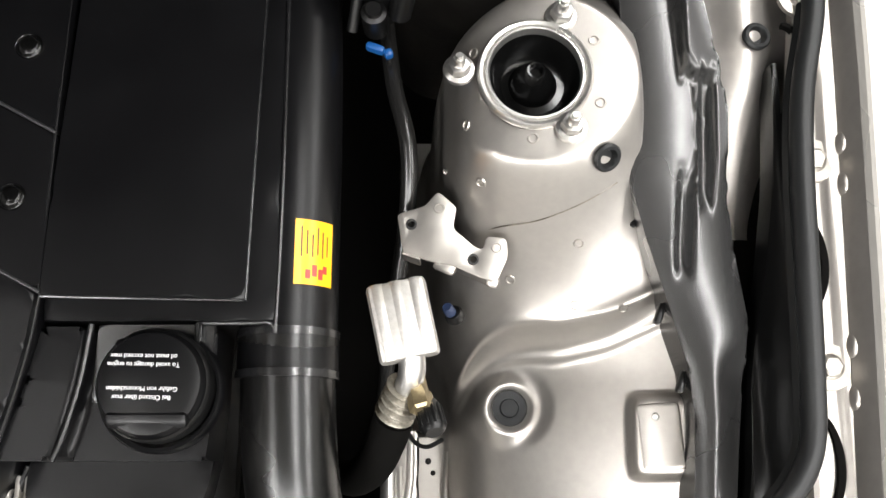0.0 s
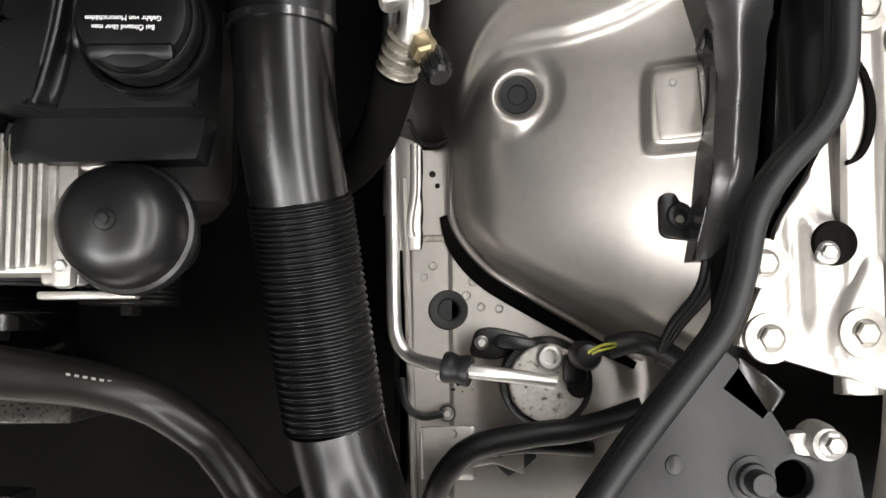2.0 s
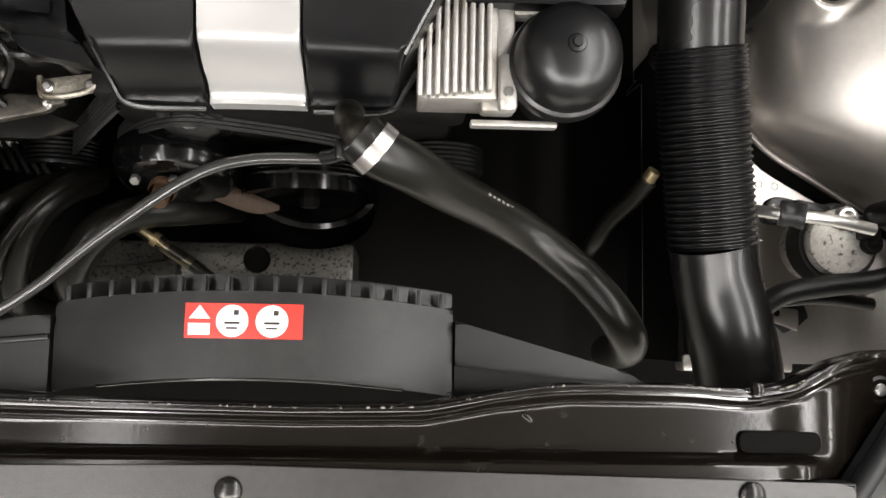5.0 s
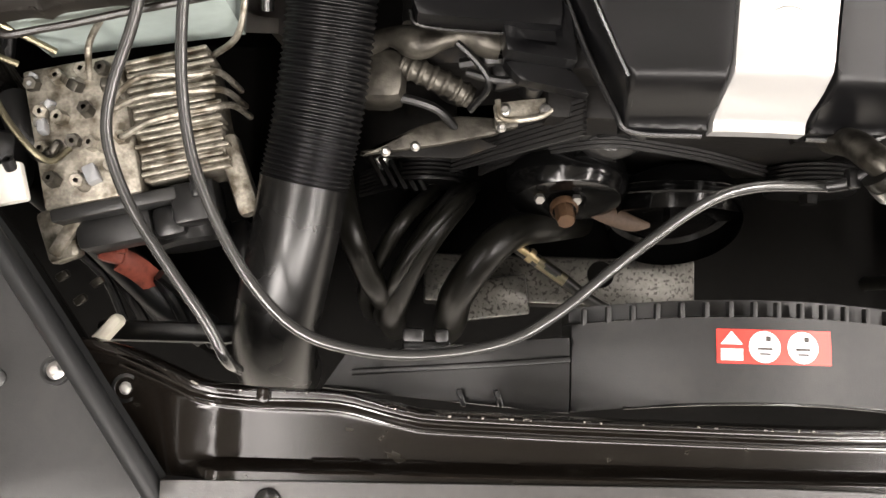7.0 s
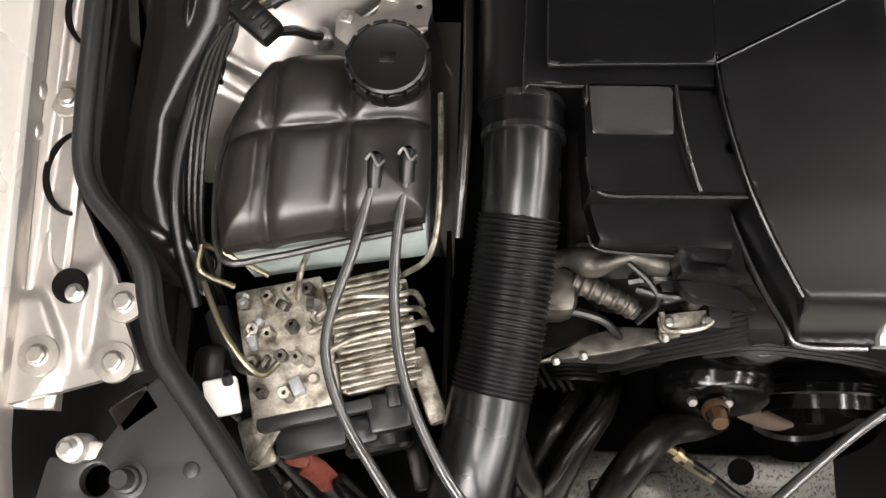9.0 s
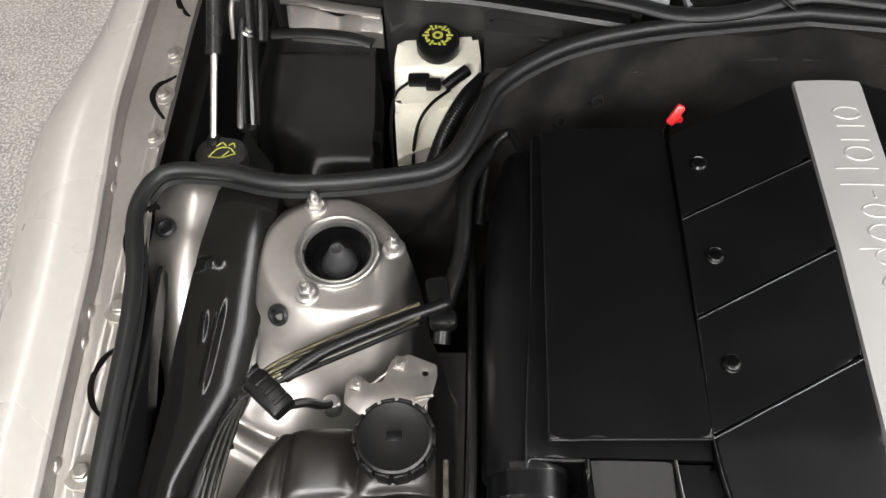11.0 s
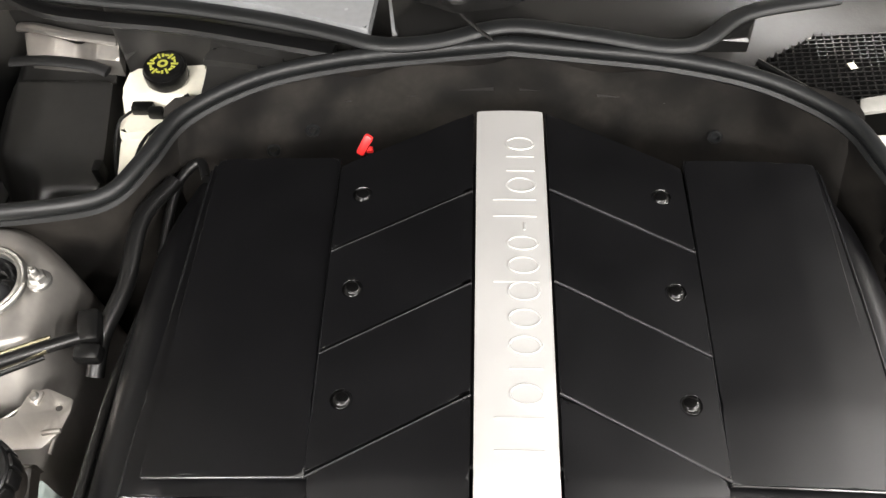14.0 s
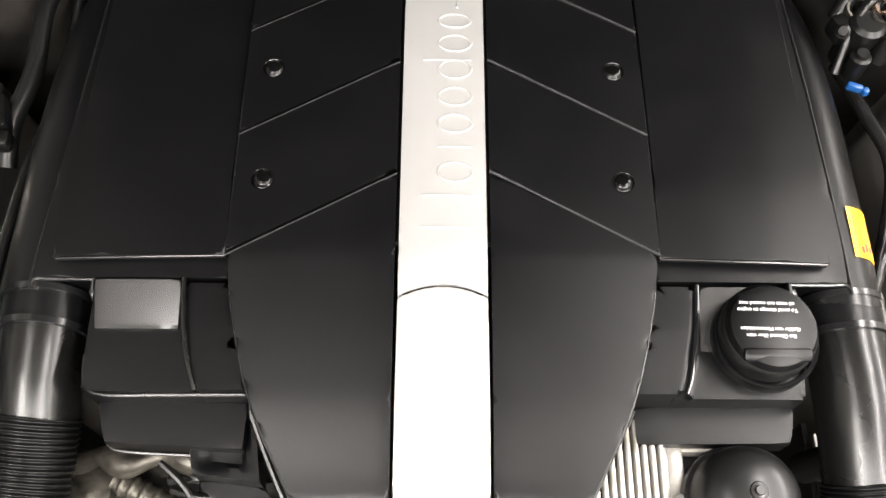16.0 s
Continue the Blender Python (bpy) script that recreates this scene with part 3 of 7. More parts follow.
def fender(s):
    f = thing("fender", (s * 0.85, 0.5, 0.25), "champagne metallic front fender with inner bolting flange", "fender", "front fenders")
    rear = 0.0 if s > 0 else 0.015
    xs = lambda y: lerp_table(y, ((-0.1, 0.79), (0.24, 0.803), (0.40, 0.809), (0.60, 0.815), (0.80, 0.817 + rear), (1.0, 0.812 + rear), (1.4, 0.80 + rear)))
    narrow = lambda dx, y: dx if dx < 0.01 else 0.01 + (dx - 0.01) * (1 - 0.5 * step(0.74, 0.98, y))
    ins = ((0.76, 0.10), (0.762, 0.27), (0.765, 0.42), (0.765, 0.58), (0.78, 0.72), (0.775, 0.95), (0.76, 1.35))
    lift = 0.012 if s < 0 else -0.012
    zf = lambda x, y: 0.772 + (0.012 if s < 0 else -0.006) + 0.055 * (y - 0.2) + 0.004 * step(0.786, 0.79, abs(x)) - 0.02 * step(0.765, 0.75, abs(x))
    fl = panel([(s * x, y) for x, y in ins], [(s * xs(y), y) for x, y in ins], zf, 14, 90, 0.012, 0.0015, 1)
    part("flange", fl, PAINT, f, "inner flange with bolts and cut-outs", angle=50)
    # outer skin: an upright inner wall, a folded edge, then the rounded shoulder and side
    foot = -0.013 if s > 0 else -0.006
    prof = ((foot, 0.001), (foot + 0.001, 0.005), (-0.004, 0.022), (-0.001, 0.0275), (0.002, 0.029), (0.006, 0.0285), (0.02, 0.028), (0.05, 0.024), (0.08, 0.012), (0.105, -0.012), (0.118, -0.045), (0.124, -0.10), (0.126, -0.40))
    bm, rows = bmesh.new(), []
    for j in range(41):
        y = -0.08 + 1.5 * j / 40
        zb = zf(0.8, y) - 0.05 * step(0.1, -0.1, y)
        rows.append([bm.verts.new((s * (xs(y) + narrow(dx, y)), y, zb + dz)) for dx, dz in prof])
    for a, b in zip(rows, rows[1:]):
        for k in range(len(prof) - 1):
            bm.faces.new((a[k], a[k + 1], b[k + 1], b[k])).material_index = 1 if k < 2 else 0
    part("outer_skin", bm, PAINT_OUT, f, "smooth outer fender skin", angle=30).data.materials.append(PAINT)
    for ty in (0.347, 0.386, 0.513, 0.546, 0.70, 0.735):
        part("lip_tab", lathe([(0, 0.006), (0.004, 0.0052), (0.007, 0.0025), (0.008, -0.002)], 16, pose(s * (xs(ty) + foot + 0.002), ty, zf(0.8, ty) + 0.002) @ Matrix.Diagonal((0.55, 1.3, 1, 1))), PAINT, f, "pressed tab at the foot of the lip")
    for by in ((0.371, 0.533, 0.672) if s > 0 else (0.381, 0.553, 0.770, 0.834, 0.898, 1.011)):
        bx = s * (0.780 if by < 0.7 else 0.788)
        put("bolt", BIG_BOLT, pose(bx, by, zf(0.777, by) + 0.002) @ (Matrix.Diagonal((0.8, 0.8, 0.8, 1)) if by > 0.7 else Matrix()), f)
    # black slivers on the uncut flange paint the shade of half-moon openings
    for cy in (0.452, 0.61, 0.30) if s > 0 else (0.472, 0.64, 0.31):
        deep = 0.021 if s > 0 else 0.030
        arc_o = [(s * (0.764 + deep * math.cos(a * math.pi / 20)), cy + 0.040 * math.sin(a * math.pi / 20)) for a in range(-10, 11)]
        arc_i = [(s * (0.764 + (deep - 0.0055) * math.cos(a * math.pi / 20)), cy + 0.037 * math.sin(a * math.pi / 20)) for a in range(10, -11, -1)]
        part("cutout", slab((arc_o + arc_i)[::s], zf(0.77, cy) - 0.002, zf(0.77, cy) + 0.0045, 0), VOID, f, "black sliver painted as the shaded rim of a half-moon opening under the seal")
    if s < 0:
        # black tubes paint the shade along the notch edges
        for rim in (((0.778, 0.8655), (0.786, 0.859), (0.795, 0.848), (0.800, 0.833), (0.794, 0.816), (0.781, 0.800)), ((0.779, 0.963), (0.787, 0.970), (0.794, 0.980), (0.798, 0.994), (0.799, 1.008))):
            part("notch_rim", tube([(-x, y, zf(x, y) + 0.0008) for x, y in rim], lambda u: 0.0016 + 0.0022 * math.sin(math.pi * u), 8, 6, (1.0, 0.4)), VOID, f, "black strip painted as the shaded edge of a notch beside the bolts")
    # front plates
    zp = lambda x, y: 0.775 + lift - 0.007 * step(1.15, 0.9, ((abs(abs(x) - 0.757) / 0.02) ** 4 + (abs(y - 0.272) / 0.048) ** 4) ** 0.25) + 0.006 * step(-0.004, 0.006, abs(x) - 0.765 + 0.012 * math.cos((y - 0.14) * 45)) * step(0.205, 0.19, y) - 0.005 * step(0.72, 0.728, abs(x)) * step(0.742, 0.734, abs(x)) * step(0.13, 0.16, y)
    pl = panel([(s * x, y) for x, y in ((0.686, 0.135), (0.707, 0.181), (0.718, 0.22), (0.741, 0.251), (0.762, 0.29), (0.764, 0.35))],
               [(s * x, y) for x, y in ((0.815, 0.095), (0.82, 0.15), (0.824, 0.20), (0.828, 0.25), (0.83, 0.30), (0.832, 0.35))], zp, 30, 40, 0.01, 0.002, 2)
    part("front_plate", pl, PAINT, f, "pressed front plate with ribs and holes", angle=60)
    for bx, by in ((0.708, 0.14), (0.771, 0.143), (0.706, 0.192)):
        put("bolt", BIG_BOLT, pose(s * bx, by, zp(bx, by) + 0.003), f)
    put("bolt", BOLT, pose(s * 0.750, 0.199, zp(0.756, 0.206) + 0.005) @ Matrix.Diagonal((0.7, 0.7, 0.8, 1)), f)
    # black disc on the closed plate paints the shade inside the hole
    part("plate_hole", lathe([(0, 0.002), (0.0115, 0.002), (0.0135, 0.0027), (0.015, 0.0022), (0.016, -0.002)], 30, pose(s * 0.756, 0.206, zp(0.756, 0.206) + 0.003)), VOID, f, "black disc painted as the shade in a round hole")
    return f


fender(1), fender(-1)

# ---- closing floors of the rear compartments ----
for s in (1, -1):
    solo("rear_well", slab([(s * x, y) for x, y in ((0.385, 0.88), (0.46, 0.76), (0.79, 0.745), (0.79, 1.30), (0.385, 1.10))][::s], 0.46, 0.48, 0), VOID, "dark well floor beside the bulkhead", "well floor", "rear wells", kind="structure")
    solo("inner_side", ribbon([(s * 0.768, 0.74), (s * 0.766, 1.0), (s * 0.755, 1.3)], 0.47, 0.765, 0.01), PLASTIC, "black inner side sheet below the flange", "side sheet", "inner sides", kind="structure")

# ---- black ducts beside the towers ----
def side_duct(s, dy):
    d = thing("air_duct", (s * 0.69, 0.45, 0.60), "glossy black plastic cable and air duct beside the tower", "duct", "side ducts")
    inn = ((0.678, 0.20), (0.682, 0.27), (0.687, 0.332), (0.683, 0.375), (0.669, 0.424), (0.651, 0.479), (0.638, 0.526), (0.636, 0.585), (0.632, 0.70))
    out = ((0.705, 0.20), (0.717, 0.27), (0.724, 0.33), (0.730, 0.38), (0.732, 0.410), (0.722, 0.47), (0.716, 0.527), (0.717, 0.586), (0.705, 0.626), (0.690, 0.70))

    if s < 0:
        inn = ((0.662, 0.20), (0.668, 0.23), (0.692, 0.30), (0.692, 0.366), (0.673, 0.419), (0.651, 0.468), (0.642, 0.53), (0.637, 0.70))
        out = ((0.700, 0.21), (0.724, 0.225), (0.745, 0.286), (0.745, 0.353), (0.740, 0.411), (0.734, 0.47), (0.729, 0.53), (0.718, 0.63), (0.707, 0.70))

    def h(x, y):
        x, y = abs(x), y - dy
        a, b = lerp_table(y, [(q, p) for p, q in inn]), lerp_table(y, [(q, p) for p, q in out])
        u = (x - a) / (b - a)
        z = 0.735 + 0.057 * step(0.30, 0.72, y) - 0.05 * step(0.27, 0.18, y)
        z += 0.005 * (1 - (2 * u - 1) ** 2) + 0.004 * u * step(0.46, 0.36, y)
        if s > 0:
            # pinched hollows, the crease beside them and the raised rear block
            z -= 0.014 * math.exp(-((x - 0.699) / 0.0055) ** 4) * math.exp(-((y - 0.556) / 0.048) ** 6)
            z -= 0.012 * math.exp(-((x - 0.682 - 0.05 * (y - 0.49)) / 0.006) ** 4) * math.exp(-((y - 0.49) / 0.038) ** 6)
            z += 0.008 * step(-0.002, 0.004, x - lerp_table(y, ((0.50, 0.689), (0.56, 0.693), (0.60, 0.691), (0.618, 0.678), (0.68, 0.672)))) * step(0.50, 0.54, y)
            z += 0.008 * step(0.600, 0.608, y) * step(0.677, 0.682, x)
            z -= 0.010 * step(0.40, 0.36, y) * step(0.35, 1.0, u)
        if s < 0:
            z += 0.006 * math.exp(-(((x - 0.703) / 0.012) ** 2 + ((y - 0.600) / 0.008) ** 2)) + 0.003 * math.exp(-(((x - 0.688 + 0.11 * (y - 0.52)) / 0.0035) ** 2)) * math.exp(-((y - 0.51) / 0.045) ** 4) + 0.0025 * math.exp(-(((x - 0.701) / 0.003) ** 2 + ((y - 0.53) / 0.02) ** 2))
        return z

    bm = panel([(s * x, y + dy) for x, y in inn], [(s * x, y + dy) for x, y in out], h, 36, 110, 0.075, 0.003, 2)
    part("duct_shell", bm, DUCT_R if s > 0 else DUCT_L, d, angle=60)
    part("mount_tab", slab(rounded([(s * 0.656, 0.220 + dy), (s * 0.70, 0.215 + dy), (s * 0.70, 0.256 + dy), (s * 0.656, 0.256 + dy)], 0.008), 0.670, 0.677, 0.002), PLASTIC, d, "flat mounting ear")
    part("tab_bush", lathe([(0.0, 0.002), (0.006, 0.002), (0.0062, 0.0065), (0.0095, 0.0065), (0.011, 0.003), (0.011, -0.002)], 24, pose(s * 0.672, 0.237 + dy, 0.674)), RUBBER, d)
    put("bolt", BOLT, pose(s * 0.672, 0.234 + dy, 0.672) @ Matrix.Diagonal((0.55, 0.55, 0.8, 1)), d)
    for ty in (0.42, 0.50, 0.365):
        part("clip_lug", block(s * (lerp_table(ty, ((0.37, 0.687), (0.47, 0.655), (0.7, 0.64))) - 0.006), ty + dy, 0.728 + 0.1 * (ty - 0.4), 0.006, 0.018, 0.010, 0.002, (0, 0, -20 * s)), PLASTIC, d)
    return d


side_duct(1, 0), side_duct(-1, 0.02)
for s in (1, -1):
    # trough between duct and seal
    t = panel([(s * x, y) for x, y in ((0.70, 0.19), (0.728, 0.28), (0.734, 0.36), (0.746, 0.44), (0.752, 0.52), (0.757, 0.62))], [(s * x, y) for x, y in ((0.705, 0.19), (0.752, 0.28), (0.758, 0.36), (0.759, 0.44), (0.760, 0.52), (0.762, 0.62))], lambda x, y: 0.735 + 0.045 * step(0.740, 0.756, abs(x)), 12, 30, 0.03, 0.002, 1)
    solo("seal_carrier", t, PLASTIC, "matt black plastic carrier under the rubber seal", "trim", "seal carriers")
    gusset = field(s * 0.69, s * 0.785, 0.49, 0.735, 34, 60, lambda x, y: 0.762 + 0.016 * math.exp(-(((abs(x) - 0.742) / 0.028) ** 2)) - 0.075 * step(0.66, 0.49, y) + 0.012 * step(0.67, 0.73, y) - 0.02 * step(0.75, 0.78, abs(x)) * step(0.66, 0.60, y))
    solo("inner_liner", slab([(s * x, y) for x, y in ((0.69, 0.15), (0.775, 0.27), (0.785, 0.60), (0.70, 0.60))][::s], 0.69, 0.70, 0), VOID, "black liner sheet below the duct", "liner", "inner liners")
    g = thing("corner_gusset", (s * 0.735, 0.65, 0.70), "champagne painted corner sheet beside the duct", "body panel", "corner gussets")
    part("gusset_sheet", gusset, PAINT, g, angle=60)
    put("hole_plug", PLUG, pose(s * (0.748 if s > 0 else 0.765), 0.645 if s > 0 else 0.672, 0.779, 0, 8 * s), g)
    # rubber weatherstrip
    line = [(0.472, -0.125), (0.530, -0.042), (0.600, 0.056), (0.647, 0.115), (0.672, 0.148), (0.685, 0.184), (0.694, 0.224), (0.713, 0.254), (0.741, 0.284), (0.755, 0.314), (0.758, 0.36), (0.759, 0.44), (0.762, 0.52), (0.769, 0.585), (0.785, 0.66), (0.778, 0.705), (0.755, 0.724), (0.70, 0.722), (0.62, 0.706), (0.50, 0.718), (0.445, 0.738), (0.417, 0.79), (0.388, 0.86), (0.31, 0.922), (0.21, 0.955), (0.10, 0.972), (0.0, 0.985)]
    zz = lambda x, y: 0.782 + 0.035 * step(0.1, 0.5, y) - 0.006 * step(0.75, 0.95, y)
    drop = 0.010 if s > 0 else 0.0
    w = thing("weatherstrip", (s * 0.6, 0.4, 0.75), "long dark grey rubber hood seal running round the engine bay", "rubber seal", "hood seals")
    part("bulb", tube([(s * x, y, zz(x, y) - drop * step(0.2, 0.35, y) * step(0.80, 0.70, y)) for x, y in line], 0.0092, 14, 5, (1, 1.0)), RUBBER, w)
    part("foot", tube([(s * x, y, zz(x, y) - 0.012 - drop * step(0.2, 0.35, y) * step(0.80, 0.70, y)) for x, y in line], 0.0105, 8, 5, (1.0, 0.6)), RUBBER, w)
    # bulkhead below the seal
    wall = [(0.775, 0.735), (0.70, 0.738), (0.62, 0.722), (0.50, 0.735), (0.45, 0.755), (0.42, 0.81), (0.39, 0.875), (0.315, 0.942), (0.21, 0.978), (0.10, 0.993), (0.0, 1.006)]
    solo("bulkhead", ribbon([(s * x, y) for x, y in wall], 0.45, lambda x, y: zz(x, y) - 0.014, 0.016), FIREWALL, "black moulded bulkhead panel under the hood seal", "bulkhead", "bulkhead panels")

# sloped insulation between bulkhead and engine cover
fw = thing("firewall_mat", (0, 0.93, 0.5), "black moulded firewall insulation mat with round holes", "insulation")
fbm = panel([(-0.40, 0.80), (-0.31, 0.89), (-0.20, 0.93), (0.0, 0.955), (0.20, 0.93), (0.31, 0.89), (0.40, 0.80)], [(-0.415, 0.845), (-0.315, 0.932), (-0.21, 0.968), (0, 0.995), (0.21, 0.968), (0.315, 0.932), (0.415, 0.845)], lambda x, y: 0.0, 10, 60, 0.02, 0)
for v in fbm.verts:
    edge = lerp_table(abs(v.co.x), ((0, 0.955), (0.2, 0.93), (0.31, 0.89), (0.40, 0.80)))
    v.co.z += 0.63 + 3.6 * max(0, v.co.y - edge) + 0.006 * math.sin(v.co.x * 40)
part("mat_sheet", fbm, FIREWALL, fw, angle=60)
for hx, hy, hz in ((-0.306, 0.909, 0.695), (-0.255, 0.932, 0.709), (0.270, 0.926, 0.708)):
    put("hole_plug", PLUG, pose(hx, hy - 0.004, hz, 74, 0, -math.copysign(14, hx)) @ Matrix.Diagonal((0.8, 0.8, 1, 1)), fw)

# ---- slam panel and front plates ----
slam = thing("slam_panel", (0, -0.08, 0.70), "gloss black painted front cross panel with ridge and scuffs", "body panel")
rear = ((-0.545, -0.005), (-0.516, -0.011), (-0.472, -0.026), (-0.445, -0.036), (-0.41, -0.040), (-0.34, -0.041), (-0.276, -0.054), (-0.17, -0.057), (0.04, -0.06), (0.142, -0.058), (0.195, -0.048), (0.252, -0.041), (0.34, -0.041), (0.393, -0.044), (0.425, -0.039), (0.463, -0.021), (0.502, -0.013), (0.545, -0.010))
fold = lambda x: 0.003 * step(0.418, 0.432, abs(x)) - 0.021 * step(0.45, 0.51, abs(x))
zs = lambda x, y: 0.772 + 0.010 * step(lerp_table(x, rear) - 0.018, lerp_table(x, rear) - 0.005, y) + 0.016 * step(-0.092, -0.101, y) * step(0.46, 0.43, abs(x)) + fold(x)
part("panel_sheet", panel(list(rear), [(x, -0.112 + 1.36 * max(0, abs(x) - 0.475)) for x, y in rear], zs, 26, 160, 0.03, 0.0015, 1), SLAM, slam, angle=50)
ridge = [(x, y - 0.0015, zs(x, y - 0.002) + 0.0006) for x, y in rear[1:-1]]
part("ridge", tube(ridge, 0.0010, 8, 5), RIDGE, slam, "scuffed rear edge")
for off in (0.0075, 0.0145):
    part("ridge", tube([(x, y - off, zs(x, y - off) + 0.0002) for x, y in rear[1:-1]], 0.0015, 8, 5), GLINT, slam, "glossy rolled bead")
# black oval on top of the sheet paints the slot's shade
part("drain_slot", slab(rounded([(0.386, -0.0925), (0.45, -0.0925), (0.45, -0.076), (0.386, -0.076)], 0.009), 0.770, 0.7765, 0), VOID, slam, "black oval painted as the shade in a drain slot")
for s in (1, -1):
    part("end_tab", block(s * 0.397, -0.044, 0.785, 0.010, 0.012, 0.008, 0.003), SLAM, slam)
for sx in (-0.228, 0.063, 0.221, -0.10):
    part("scuff_dimple", block(sx, -0.068, 0.7725, 0.010, 0.004, 0.003, 0.0012, (0, 0, -35)), SLAM, slam)
grille = thing("grille_cover", (0, -0.16, 0.70), "satin grey upper grille cover with push pins", "trim")
part("cover_strip", panel([(-0.47, -0.108), (0, -0.104), (0.47, -0.113)], [(-0.46, -0.22), (0, -0.22), (0.46, -0.22)], lambda x, y: 0.792 - 0.25 * max(0, -0.15 - y), 10, 60, 0.02, 0.0025, 2), GRILLE, grille)
pin = mesh_of("push_pin", lathe([(0, 0.0055), (0.006, 0.005), (0.0095, 0.0028), (0.0105, 0), (0.0105, -0.002)], 24), GLOSS)
for sx in (-0.389, -0.002, 0.389):
    put("push_pin", pin, pose(sx, -0.122, 0.7925), grille, "domed black push pin")

# ---- black plates behind the headlamps ----
def lamp_plate(s):
    p = thing("headlamp_plate", (s * 0.64, 0.0, 0.70), "matt dark grey plastic plate behind the headlamp with holes", "trim panel", "headlamp plates")
    out = [(0.487, -0.10), (0.55, -0.015), (0.61, 0.068), (0.668, 0.137), (0.684, 0.128), (0.727, 0.060), (0.765, 0.062), (0.772, 0.018), (0.728, -0.01), (0.694, -0.046), (0.680, -0.075), (0.668, -0.11), (0.66, -0.16), (0.45, -0.16)]
    if s < 0:
        out = [(-x, y) for x, y in reversed(out)]
    part("plate", slab(rounded(out, 0.006, 3), 0.752, 0.764, 0.0025, [(s * 0.666, -0.018, 0.0115), (s * 0.721, 0.043, 0.0135)]), DUSTY, p)
    part("pin_stem", lathe([(0, 0.026), (0.0075, 0.026), (0.0085, 0.024), (0.0085, 0.010), (0.011, 0.009), (0.012, 0.003), (0.016, 0.002), (0.016, -0.003)], 24, pose(s * 0.692, 0.044, 0.764)), DUSTY, p, "grey adjuster pin")
    for bx, by in ((0.64, 0.054), (0.607, -0.038)):
        part("pop_rivet", lathe([(0, 0.002), (0.005, 0.002), (0.0068, 0.001), (0.0075, -0.002)], 20, pose(s * bx, by, 0.7645)), DUSTY, p)
    for bx, by, bz in ((0.5625, -0.031, 0.7645), (0.511, -0.044, 0.7525)):
        part("screw_seat", lathe([(0, -0.001), (0.007, 0.0), (0.009, 0.002), (0.0115, 0.002), (0.0125, -0.003)], 24, pose(s * bx, by, bz)), PLASTIC, p)
        put("bolt", BOLT, pose(s * bx, by, bz) @ Matrix.Diagonal((0.6, 0.6, 0.6, 1)), p)
    part("label", slab(rounded([(s * 0.622, -0.075), (s * 0.649, -0.075), (s * 0.649, -0.021), (s * 0.622, -0.021)][::s], 0.002), 0.764, 0.7648, 0), PRINT, p, "red and white warning label")
    part("label_band", slab([(s * 0.622, -0.037), (s * 0.649, -0.037), (s * 0.649, -0.021), (s * 0.622, -0.021)][::s], 0.7648, 0.7653, 0), RED, p)
    part("label_sign", slab([(s * 0.6355 - 0.005, -0.055), (s * 0.6355 + 0.005, -0.055), (s * 0.6355, -0.046)], 0.7648, 0.7653, 0), YELLOW, p)
    for k in range(2):
        part("print_bar", block(s * 0.6355, -0.026 - 0.006 * k, 0.7655, 0.018, 0.003, 0.0006, 0), PRINT, p)
    for k in range(4):
        part("print_bar", block(s * 0.6355, -0.061 - 0.0036 * k, 0.765, 0.022, 0.0018, 0.0006, 0), INK, p)
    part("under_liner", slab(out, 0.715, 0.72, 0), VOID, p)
    # brace between plate and fender
    part("brace", block(s * 0.695, 0.104, 0.758, 0.042, 0.030, 0.012, 0.004, (0, 0, s * -38)), SLAM, p, "black bent brace")
    part("hinge_knuckle", join(lathe([(0.006, 0.024), (0.011, 0.022), (0.012, 0.012), (0.014, 0.008), (0.015, -0.004)], 24, pose(s * 0.742, 0.068, 0.752)), block(s * 0.728, 0.066, 0.756, 0.02, 0.02, 0.016, 0.005)), ALU, p, "bare cast metal fixing")
    put("bolt", BOLT, pose(s * 0.744, 0.068, 0.775) @ Matrix.Diagonal((0.8, 0.8, 1, 1)), p)
    return p


lamp_plate(1), lamp_plate(-1)


def headlamp(s):
    h = thing("headlamp", (s * 0.74, -0.08, 0.55), "clear headlamp with ribbed reflector and pale housing rim", "headlamp", "headlamps")
    rim = [(0.775, 0.012), (0.73, -0.016), (0.699, -0.05), (0.688, -0.075), (0.678, -0.11), (0.668, -0.17)]
    part("housing_rim", tube([(s * x, y, 0.752 - 0.05 * max(0, -y)) for x, y in rim], 0.006, 8, 5, (1.3, 0.8)), WHITE, h, "pale grey housing rim")
    part("reflector", panel([(s * x, y) for x, y in rim], [(s * x, y) for x, y in ((0.83, -0.02), (0.83, -0.05), (0.82, -0.08), (0.81, -0.11), (0.80, -0.15), (0.78, -0.19))], lambda x, y: 0.735 - 0.25 * max(0, abs(x) - 0.70) - 0.25 * max(0, -y - 0.05), 10, 30, 0.05, 0.002, 1), LAMP_IN, h)
    for k in range(9):
        part("reflector_rib", block(s * (0.716 + 0.011 * k), -0.085 + 0.004 * k, 0.739 - 0.003 * k, 0.0035, 0.085, 0.006, 0.0015, (0, 0, s * 14)), LAMP_IN, h)
    for k in range(4):
        part("rim_slot", block(s * (0.748 - 0.012 * k), 0.000 - 0.009 * k, 0.757, 0.008, 0.005, 0.003, 0.001, (0, 0, s * 38)), VOID, h)


headlamp(1), headlamp(-1)

